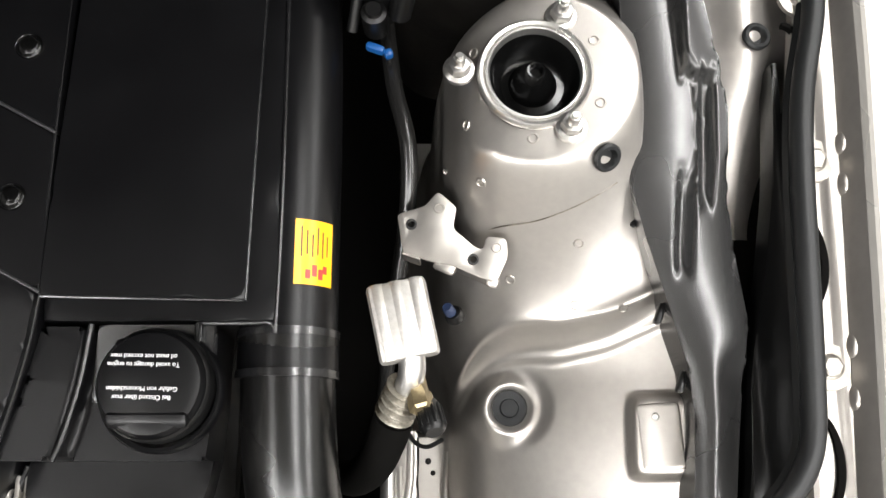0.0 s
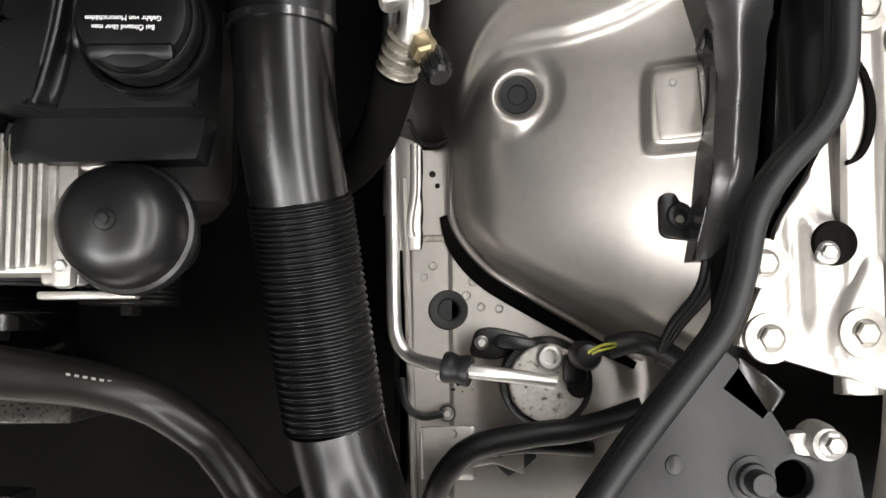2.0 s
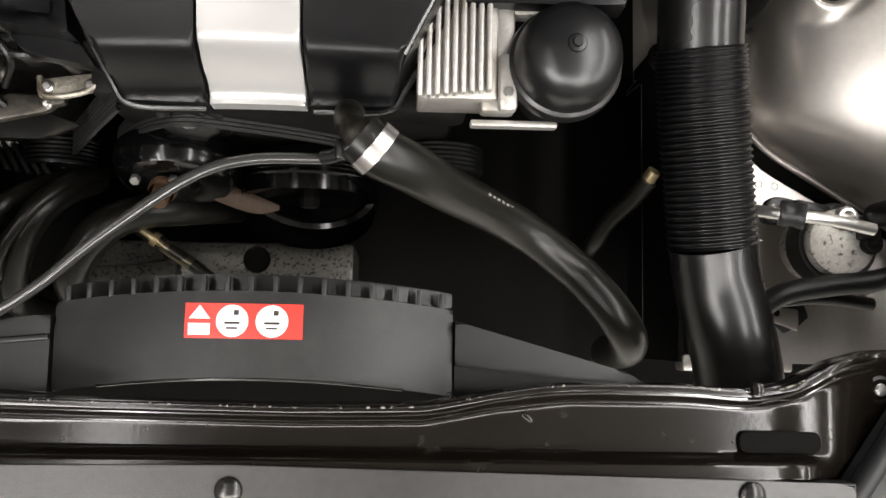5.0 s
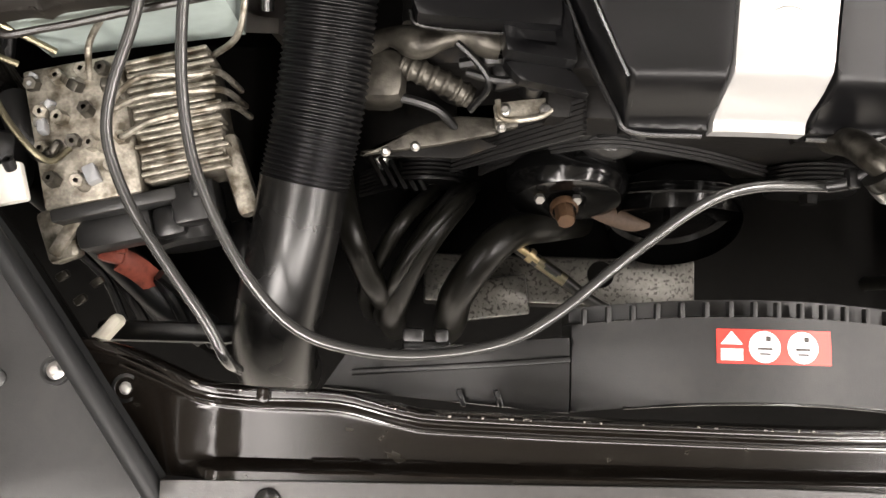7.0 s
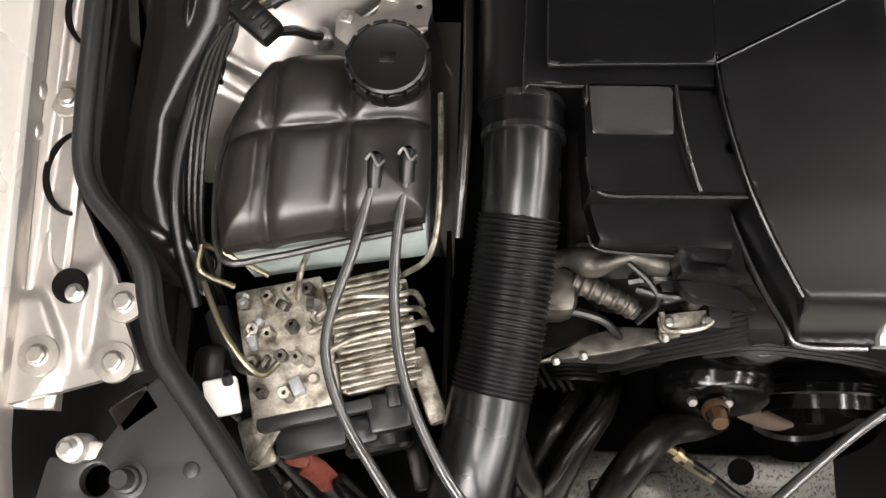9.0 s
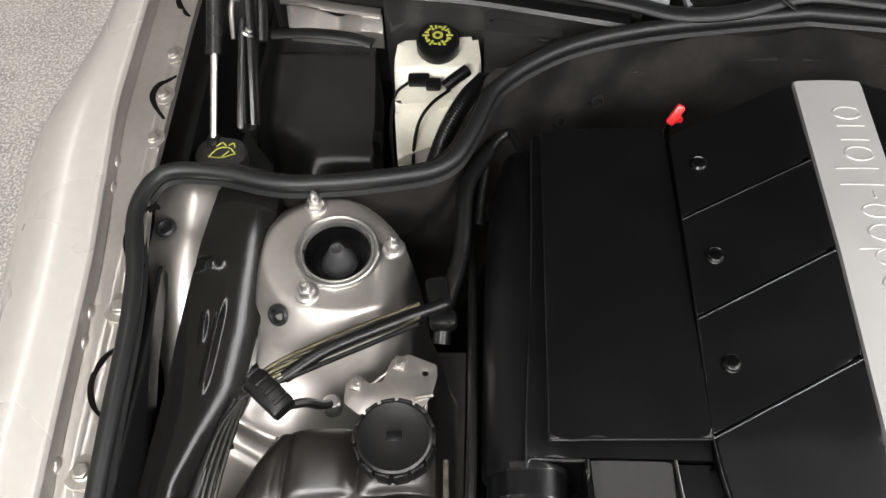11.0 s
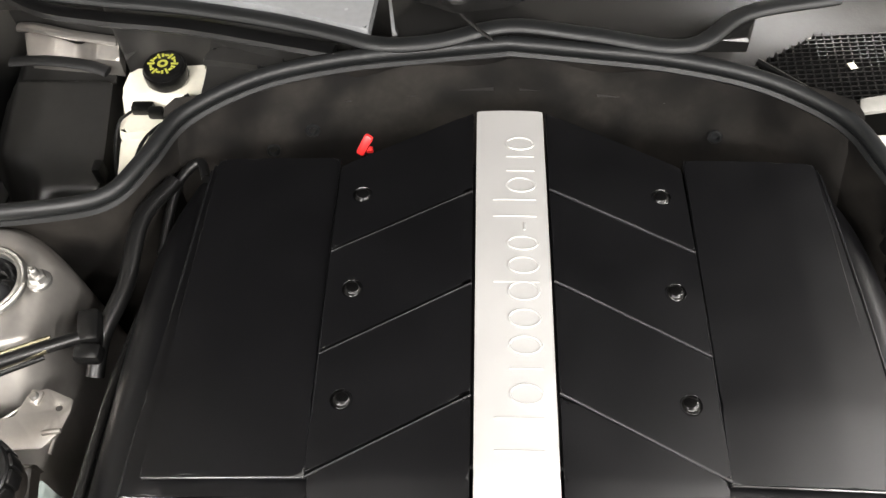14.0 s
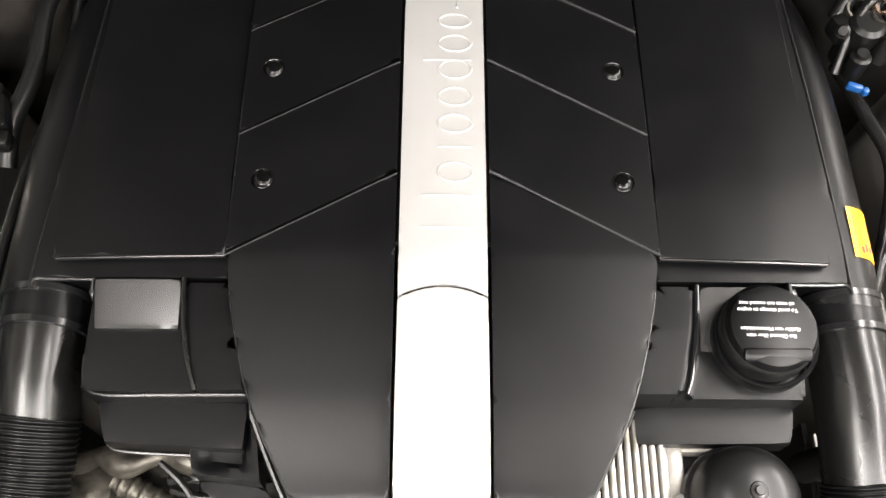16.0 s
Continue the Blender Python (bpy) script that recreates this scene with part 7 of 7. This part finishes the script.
for k in range(6):
    part("small_cable", tube([(-0.66 + 0.025 * k, 0.13 - 0.015 * k, 0.56 + 0.02 * (k % 3)), (-0.63 + 0.025 * k, 0.085 - 0.012 * k, 0.58 - 0.015 * (k % 2)), (-0.60 + 0.022 * k, 0.05 - 0.012 * k, 0.56), (-0.585 + 0.022 * k, 0.0, 0.53)], 0.0045 + 0.001 * (k % 3), 8, 5), PLASTIC if k % 2 else RUBBER, dk)
for cx, cy in ((-0.618, 0.05), (-0.60, 0.028), (-0.585, 0.045)):
    part("clip", block(cx, cy, 0.625, 0.012, 0.008, 0.010, 0.002, (10, 0, 35)), ALLOY, dk, "small dull metal clip")
part("lamp_back", block(-0.562, 0.0, 0.655, 0.012, 0.035, 0.02, 0.005, (0, 0, -40)), CREAM, dk)
solo("splash_liner", slab([(-0.43, -0.05), (-0.43, 0.345), (-0.775, 0.345), (-0.775, 0.20), (-0.50, -0.05)], 0.40, 0.41, 0), VOID, "black splash liner low in the corner", "liner")
solo("inner_corner_shell", panel([(-0.50, -0.03), (-0.60, 0.05), (-0.70, 0.15)], [(-0.40, 0.0), (-0.48, 0.12), (-0.66, 0.19)], lambda x, y: 0.50, 8, 16, 0.03, 0.004, 1), VOID, "black splash liner low in the corner", "liner")
solo("transmission_pipe", tube([(-0.418, 0.70, 0.70), (-0.415, 0.55, 0.745), (-0.414, 0.42, 0.762), (-0.416, 0.34, 0.755), (-0.42, 0.28, 0.72)], 0.0055, 10, 6), GLOSS, "thin glossy black pipe beside the air box", "pipe")
solo("tank_bracket_wire", tube([(-0.44, 0.42, 0.74), (-0.438, 0.35, 0.735), (-0.44, 0.29, 0.72), (-0.45, 0.262, 0.70), (-0.475, 0.25, 0.68)], 0.003, 8, 6), DIRTY_ALU, "bent steel wire beside the tank", "bracket")

# ---- rear left compartment ----
fz = thing("fuse_box", (-0.64, 0.97, 0.45), "black plastic fuse box with sloping moulded cover", "fuse box")
FUSE = mat("satin_fuse_plastic", (0.012, 0.0117, 0.011), 0.36, 0, 0.35, 14, 0.05, 500, spec=0.5)
fuse_z = lambda x, y: 0.625 + 0.27 * (y - 0.87) - 0.045 * step(-0.70, -0.745, x) - 0.03 * step(0.893, 0.866, y) * step(-0.66, -0.60, x) - 0.05 * step(0.93, 0.87, y + 0.45 * (x + 0.66)) * step(-0.64, -0.68, x) - 0.012 * step(1.052, 1.060, y)
part("cover", panel([(-0.745, 0.885), (-0.740, 1.0), (-0.736, 1.10), (-0.715, 1.112)], [(-0.559, 0.850), (-0.560, 0.95), (-0.563, 1.03), (-0.566, 1.085)], fuse_z, 40, 60, 0.14, 0.006, 3), FUSE, fz, "smooth sloping black cover", angle=60)
part("rear_ledge", tube([(-0.715, 1.075, 0.690), (-0.66, 1.073, 0.694), (-0.60, 1.064, 0.694), (-0.567, 1.055, 0.690)], 0.010, 10, 6, (1.0, 0.5)), DUSTY, fz, "rounded rear ledge")
part("front_lip", tube([(-0.563, 0.850, 0.597), (-0.60, 0.853, 0.598), (-0.632, 0.858, 0.599)], 0.0035, 8, 5), PLASTIC, fz, "rounded front lip")
part("latch", block(-0.552, 0.90, 0.655, 0.012, 0.02, 0.03, 0.003), PLASTIC, fz)
res = thing("brake_fluid_reservoir", (-0.468, 0.99, 0.50), "cream translucent brake fluid reservoir with black screw cap", "reservoir")
part("body", panel([(-0.528, 0.945), (-0.532, 1.0), (-0.528, 1.048)], [(-0.412, 0.96), (-0.409, 1.0), (-0.415, 1.058)], lambda x, y: 0.702 - 0.02 * step(1.0, 0.98, y), 12, 14, 0.10, 0.008, 3), CREAM, res)
part("lower_tank", panel([(-0.522, 0.872), (-0.53, 0.95)], [(-0.455, 0.90), (-0.42, 0.96)], lambda x, y: 0.668 - 0.15 * max(0, 0.95 - y), 10, 10, 0.07, 0.008, 3), CREAM, res)
rc = part("cap", lathe([(0, 0.024), (0.022, 0.0238), (0.027, 0.022), (0.0285, 0.018), (0.0285, 0.0), (0.026, -0.006)], 40, pose(-0.470, 1.028, 0.708)), PLASTIC, res, "black screw cap with yellow print")
for k in range(20):
    a = 2 * math.pi * k / 20
    put("rib", rib, pose(-0.470 + 0.0285 * math.cos(a), 1.028 + 0.0285 * math.sin(a), 0.716, 0, 0, math.degrees(a)) @ Matrix.Diagonal((0.8, 0.8, 0.8, 1)), rc)
for r0, r1 in ((0.0035, 0.0075),):
    part("yellow_print", lathe([(r0, 0.0248), (r1, 0.0248)], 24, pose(-0.470, 1.028, 0.708)), CAP_YELLOW, rc)
for k in range(18):
    a = 2 * math.pi * k / 18
    part("yellow_print", block(-0.470 + 0.0165 * math.cos(a), 1.028 + 0.0165 * math.sin(a), 0.7325, 0.006 if k % 3 else 0.010, 0.003, 0.0008, 0, (0, 0, math.degrees(a) + (90 if k % 3 == 1 else 0))), CAP_YELLOW, rc)
part("level_plug", join(block(-0.495, 0.975, 0.70, 0.030, 0.016, 0.014, 0.003), block(-0.475, 0.967, 0.70, 0.022, 0.014, 0.016, 0.004), tube([(-0.46, 0.962, 0.70), (-0.445, 0.972, 0.706), (-0.428, 0.985, 0.71)], 0.0085, 12, 5)), PLASTIC, res, "black level sensor plug")
part("sensor_wire", tube([(-0.508, 0.972, 0.70), (-0.528, 0.955, 0.69), (-0.534, 0.92, 0.66), (-0.53, 0.88, 0.62)], 0.0022, 6, 6), PLASTIC, res)
part("sensor_wire", tube([(-0.452, 0.955, 0.702), (-0.475, 0.935, 0.698), (-0.492, 0.915, 0.685), (-0.500, 0.89, 0.662), (-0.502, 0.86, 0.63)], 0.0026, 6, 6), PLASTIC, res)
part("braided_hose", tube([(-0.405, 0.975, 0.70), (-0.43, 0.94, 0.70), (-0.455, 0.90, 0.68), (-0.475, 0.86, 0.64), (-0.485, 0.83, 0.60)], lambda u: 0.0125 + 0.0005 * math.cos(u * 330), 14, 40), PLASTIC, res, "braided black sleeve", angle=80)
ws = thing("washer_cap", (-0.725, 0.79, 0.72), "dark grey washer fluid cap with yellow windscreen symbol", "washer cap")
part("lid", slab(rounded([(-0.755, 0.775), (-0.705, 0.765), (-0.69, 0.785), (-0.70, 0.812), (-0.74, 0.818), (-0.757, 0.80)], 0.010), 0.752, 0.768, 0.004), DUSTY, ws)
for k, pts in enumerate((((-0.738, 0.783), (-0.728, 0.796), (-0.715, 0.797), (-0.706, 0.788)), ((-0.738, 0.783), (-0.722, 0.782), (-0.706, 0.788)), ((-0.722, 0.783), (-0.714, 0.792)), ((-0.731, 0.799), (-0.724, 0.805), (-0.719, 0.800)), ((-0.716, 0.801), (-0.710, 0.804), (-0.708, 0.798)))):
    part("yellow_symbol", tube([(x, y, 0.7685) for x, y in pts], 0.0009, 6, 4), CAP_YELLOW, ws)
part("neck", lathe([(0.02, 0.0), (0.022, -0.01), (0.022, -0.08)], 24, pose(-0.725, 0.79, 0.752)), PLASTIC, ws)
gs = thing("gas_strut", (-0.737, 0.823, 0.76), "bonnet gas strut with bright rod and dark grey cylinder", "gas strut")
part("rod", tube([(-0.7372, 0.808, 0.764), (-0.737, 0.823, 0.775), (-0.736, 0.900, 0.829)], 0.0045, 14, 3), ZINC, gs, "polished steel rod")
part("cylinder", tube([(-0.736, 0.898, 0.828), (-0.7355, 1.0, 0.900), (-0.735, 1.11, 0.978)], 0.0098, 20, 3), TUBE_P, gs, "satin grey cylinder")
part("collar", tube([(-0.736, 0.896, 0.8265), (-0.736, 0.904, 0.832)], 0.0104, 20, 2), PLASTIC, gs, "black end collar")
part("ball_socket", block(-0.737, 0.808, 0.762, 0.018, 0.022, 0.018, 0.005), PLASTIC, gs)
hg = thing("hood_hinge", (-0.70, 0.85, 0.72), "black bonnet hinge arms with a bright edge and bolts", "hinge")
part("arm", tube([(-0.693, 0.845, 0.755), (-0.695, 0.90, 0.800), (-0.699, 0.97, 0.850), (-0.703, 1.10, 0.945)], 0.010, 10, 4, (0.7, 1.2)), GLOSS, hg)
part("arm", tube([(-0.683, 0.93, 0.815), (-0.684, 1.0, 0.870), (-0.684, 1.10, 0.945)], 0.009, 10, 4, (0.7, 1.2)), GLOSS, hg)
part("painted_edge", tube([(-0.7175, 0.926, 0.823), (-0.720, 0.955, 0.846), (-0.716, 0.985, 0.866), (-0.722, 1.04, 0.904), (-0.723, 1.10, 0.947)], 0.004, 8, 5, (0.8, 1.3)), PAINT, hg, "bright painted edge")
part("base_plate", block(-0.705, 0.90, 0.78, 0.010, 0.14, 0.07, 0.004, (32, 0, 0)), GLOSS, hg)
for bx, by, bz in ((-0.672, 1.035, 0.875), (-0.664, 1.015, 0.855), (-0.70, 0.93, 0.83), (-0.716, 0.962, 0.86)):
    put("bolt", BOLT, pose(bx, by, bz, -30, 40, 0) @ Matrix.Diagonal((0.8, 0.8, 0.9, 1)), hg)

# ---- cowl, wipers, windscreen ----
cw = thing("cowl_panel", (0, 1.1, 0.6), "black plastic cowl panel with raised ribs below the windscreen", "cowl")
cz = lambda x, y: 0.735 + 0.30 * max(0, y - 1.0) * (0.3 + 0.7 * step(0.6, 0.2, abs(x))) - 0.10 * step(0.48, 0.56, abs(x)) * step(1.09, 1.04, y)
COWL = mat("cowl_plastic", (0.024, 0.0232, 0.022), 0.34, 0, 0.25, 20, 0.12, 300, spec=0.35)
part("cowl_sheet", field(-0.76, 0.76, 0.955, 1.22, 90, 24, cz, lambda x, y: y > 1.125 if x < -0.545 else y > lerp_table(abs(x), ((0, 0.985), (0.21, 0.96), (0.315, 0.925), (0.40, 0.955), (0.41, 1.06), (0.76, 1.09)))), COWL, cw, angle=60)
part("cowl_wall", ribbon([(-0.72, 1.145), (-0.62, 1.128), (-0.545, 1.118), (-0.535, 1.075), (-0.42, 1.068), (-0.36, 1.045), (-0.31, 1.03), (-0.2, 1.01)], 0.55, 0.80, 0.012), COWL, cw)
put("hole_plug", PLUG, pose(-0.323, 1.015, 0.745) @ Matrix.Diagonal((1.1, 1.1, 1, 1)), cw)
part("raised_field", panel([(-0.41, 1.02), (-0.40, 1.045)], [(-0.30, 1.005), (-0.30, 1.03)], lambda x, y: 0.748, 8, 4, 0.012, 0.005, 2), COWL, cw, "raised pressed field")
part("rear_seal", tube([(-0.70, 1.115, 0.835), (-0.624, 1.068, 0.825), (-0.531, 1.054, 0.82), (-0.42, 1.04, 0.82), (-0.305, 1.016, 0.82), (-0.22, 0.992, 0.82), (-0.16, 0.972, 0.82), (-0.09, 0.972, 0.825), (0.0, 1.0, 0.825), (0.10, 0.985, 0.825), (0.22, 0.97, 0.82), (0.30, 1.03, 0.82), (0.42, 1.06, 0.82)], 0.009, 12, 6, (1.3, 0.8)), RUBBER, cw, "rubber cowl seal")
part("rear_seal_foot", tube([(-0.70, 1.10, 0.815), (-0.624, 1.055, 0.806), (-0.531, 1.040, 0.80), (-0.42, 1.026, 0.80), (-0.305, 1.0, 0.80), (-0.22, 0.98, 0.80)], 0.010, 8, 6, (1.3, 0.7)), PLASTIC, cw)
rs = thing("rear_cross_sheet", (-0.615, 1.06, 0.70), "champagne painted sheet behind the fuse box", "body panel")
part("sheet", panel([(-0.690, 1.082), (-0.695, 1.112)], [(-0.552, 1.070), (-0.554, 1.096)], lambda x, y: 0.690 + 0.6 * (y - 1.07) - 0.010 * math.exp(-((x + 0.62) / 0.018) ** 2) + 0.006 * step(-0.595, -0.585, x), 24, 8, 0.03, 0.003, 2), PAINT, rs)
part("upper_fold", tube([(-0.70, 1.112, 0.722), (-0.67, 1.106, 0.726), (-0.62, 1.100, 0.718), (-0.556, 1.096, 0.710)], 0.007, 10, 6, (1.2, 0.8)), PAINT, rs, "rolled upper fold")
gc = thing("wiper_cowl", (-0.3, 1.1, 0.78), "glossy grey wiper cowl trim beneath the windscreen", "cowl trim")
part("trim_sheet", panel([(-0.66, 1.10), (-0.53, 1.062), (-0.42, 1.052), (-0.305, 1.03), (-0.175, 0.985)], [(-0.56, 1.16), (-0.47, 1.16), (-0.395, 1.15), (-0.28, 1.13), (-0.165, 1.11)], lambda x, y: 0.832 + 0.12 * max(0, y - 1.06), 10, 30, 0.02, 0.004, 2), GREY_COWL, gc)
part("bright_tab", panel([(-0.147, 1.0), (-0.157, 1.075)], [(-0.117, 1.0), (-0.122, 1.065)], lambda x, y: 0.81, 4, 8, 0.01, 0.002, 1), GREY_COWL, gc)
part("centre_sheet", panel([(-0.14, 0.985), (-0.16, 1.12)], [(0.30, 0.99), (0.35, 1.14)], lambda x, y: 0.812 + 0.1 * max(0, y - 1.0), 12, 8, 0.02, 0.004, 1), GLOSS, gc)
wp = thing("windscreen_wiper", (-0.05, 1.05, 0.83), "black wiper arm with rounded root cover", "wiper")
part("root_cover", panel([(-0.17, 1.045), (-0.12, 1.01), (-0.067, 0.992), (0.0, 1.0), (0.06, 1.03)], [(-0.17, 1.06), (-0.12, 1.09), (-0.06, 1.095), (0.0, 1.085), (0.062, 1.055)], lambda x, y: 0.872 + 0.012 * math.cos((y - 1.045) * 30), 12, 24, 0.02, 0.008, 3), GLOSS, wp)
part("arm", tube([(0.05, 1.042, 0.88), (0.12, 1.05, 0.885), (0.30, 1.08, 0.895), (0.5, 1.12, 0.91)], 0.011, 12, 5, (1.2, 0.7)), GLOSS, wp)
part("pivot_pin", tube([(0.065, 1.015, 0.888), (0.068, 1.06, 0.888)], 0.006, 10, 3), ZINC, wp)
part("wire", tube([(-0.06, 1.0, 0.845), (-0.04, 0.985, 0.835), (-0.02, 0.975, 0.825)], 0.0025, 6, 5), GLOSS, wp)
ws_ = panel([(-0.62, 1.20), (0, 1.17), (0.62, 1.20)], [(-0.56, 1.95), (0, 1.90), (0.56, 1.95)], lambda x, y: 0.87 + 0.55 * (y - 1.17), 20, 30, 0.005, 0)
solo("windscreen", ws_, mat("windscreen_glass_dark", (0.02, 0.025, 0.025), 0.05, 0, 0.05, 10, coat=0.5), "dark reflecting windscreen above the cowl", "windscreen", kind="structure")

gv = thing("cabin_air_grille", (0.45, 0.98, 0.70), "black plastic cabin air intake grille with square mesh", "grille")
gz = 0.768
part("grille_frame", slab(rounded([(0.322, 0.998), (0.415, 0.912), (0.60, 0.95), (0.62, 1.06), (0.40, 1.05)], 0.01), gz - 0.012, gz - 0.006, 0.002), VOID, gv)
for k in range(17):
    y0 = 0.925 + 0.0078 * k
    xa = lerp_table(y0, ((0.92, 0.412), (0.998, 0.328), (1.05, 0.40)))
    part("slat", block((xa + 0.60) / 2, y0, gz - 0.002, 0.60 - xa, 0.0024, 0.010, 0, (0, 0, 4)), PLASTIC, gv)
for k in range(26):
    x0 = 0.335 + 0.0105 * k
    ya = lerp_table(x0, ((0.33, 0.99), (0.415, 0.915), (0.60, 0.952)))
    yb = min(1.05, 0.998 + 0.667 * (x0 - 0.322))
    part("slat", block(x0 + 0.002, (ya + yb) / 2, gz - 0.003, 0.0024, max(0.004, yb - ya), 0.010, 0, (0, 0, -4)), PLASTIC, gv)
part("grille_rim", tube([(0.322, 0.998, gz), (0.37, 0.953, gz), (0.415, 0.912, gz), (0.50, 0.93, gz), (0.60, 0.952, gz)], 0.005, 8, 5), PLASTIC, gv)
part("side_flap", slab(rounded([(0.424, 0.898), (0.58, 0.925), (0.585, 0.955), (0.43, 0.922)], 0.005), 0.775, 0.781, 0.002), mat("pale_grey_flap", (0.2, 0.195, 0.18), 0.5, 0, 0.15, 30), gv, "pale grey sealing flap")
solo("dry_leaf", block(0.437, 0.985, 0.774, 0.012, 0.010, 0.0015, 0.0005, (10, 15, 30)), CREAM, "tiny pale leaf scrap on the grille", "leaf")
wb = thing("computer_box", (0.53, 0.87, 0.50), "bright white control unit box behind the seal", "control box")
part("box", slab(rounded([(0.475, 0.935), (0.505, 0.835), (0.66, 0.83), (0.66, 0.95)], 0.008), 0.55, 0.70, 0.004), WHITE, wb)
part("plug", block(0.52, 0.84, 0.705, 0.05, 0.03, 0.02, 0.005), DUSTY, wb)
rt = thing("dipstick_handle", (-0.176, 0.848, 0.72), "small bright red dipstick handle", "dipstick")
part("pull_tab", join(block(-0.173, 0.846, 0.776, 0.011, 0.009, 0.028, 0.003, (-30, 22, -20)), block(-0.168, 0.845, 0.768, 0.010, 0.006, 0.008, 0.002)), mat("bright_red", (0.75, 0.03, 0.03), 0.35), rt)
part("stalk", tube([(-0.176, 0.848, 0.77), (-0.18, 0.85, 0.70)], 0.004, 8, 3), PLASTIC, rt)
# looms hanging beside the left air box
hl = thing("rear_loom", (-0.41, 0.72, 0.6), "black taped loom behind the air filter box", "cable loom")
part("loom", tube([(-0.40, 0.80, 0.76), (-0.425, 0.74, 0.765), (-0.43, 0.66, 0.75), (-0.445, 0.60, 0.74), (-0.45, 0.56, 0.72)], 0.010, 12, 6), PLASTIC, hl)
part("loom", tube([(-0.36, 0.80, 0.765), (-0.375, 0.83, 0.76), (-0.40, 0.80, 0.75), (-0.41, 0.72, 0.72)], 0.006, 10, 6), PLASTIC, hl)
part("connector", join(block(-0.453, 0.60, 0.755, 0.024, 0.04, 0.024, 0.005, (0, 0, 12)), block(-0.447, 0.57, 0.755, 0.03, 0.02, 0.02, 0.006)), PLASTIC, hl)
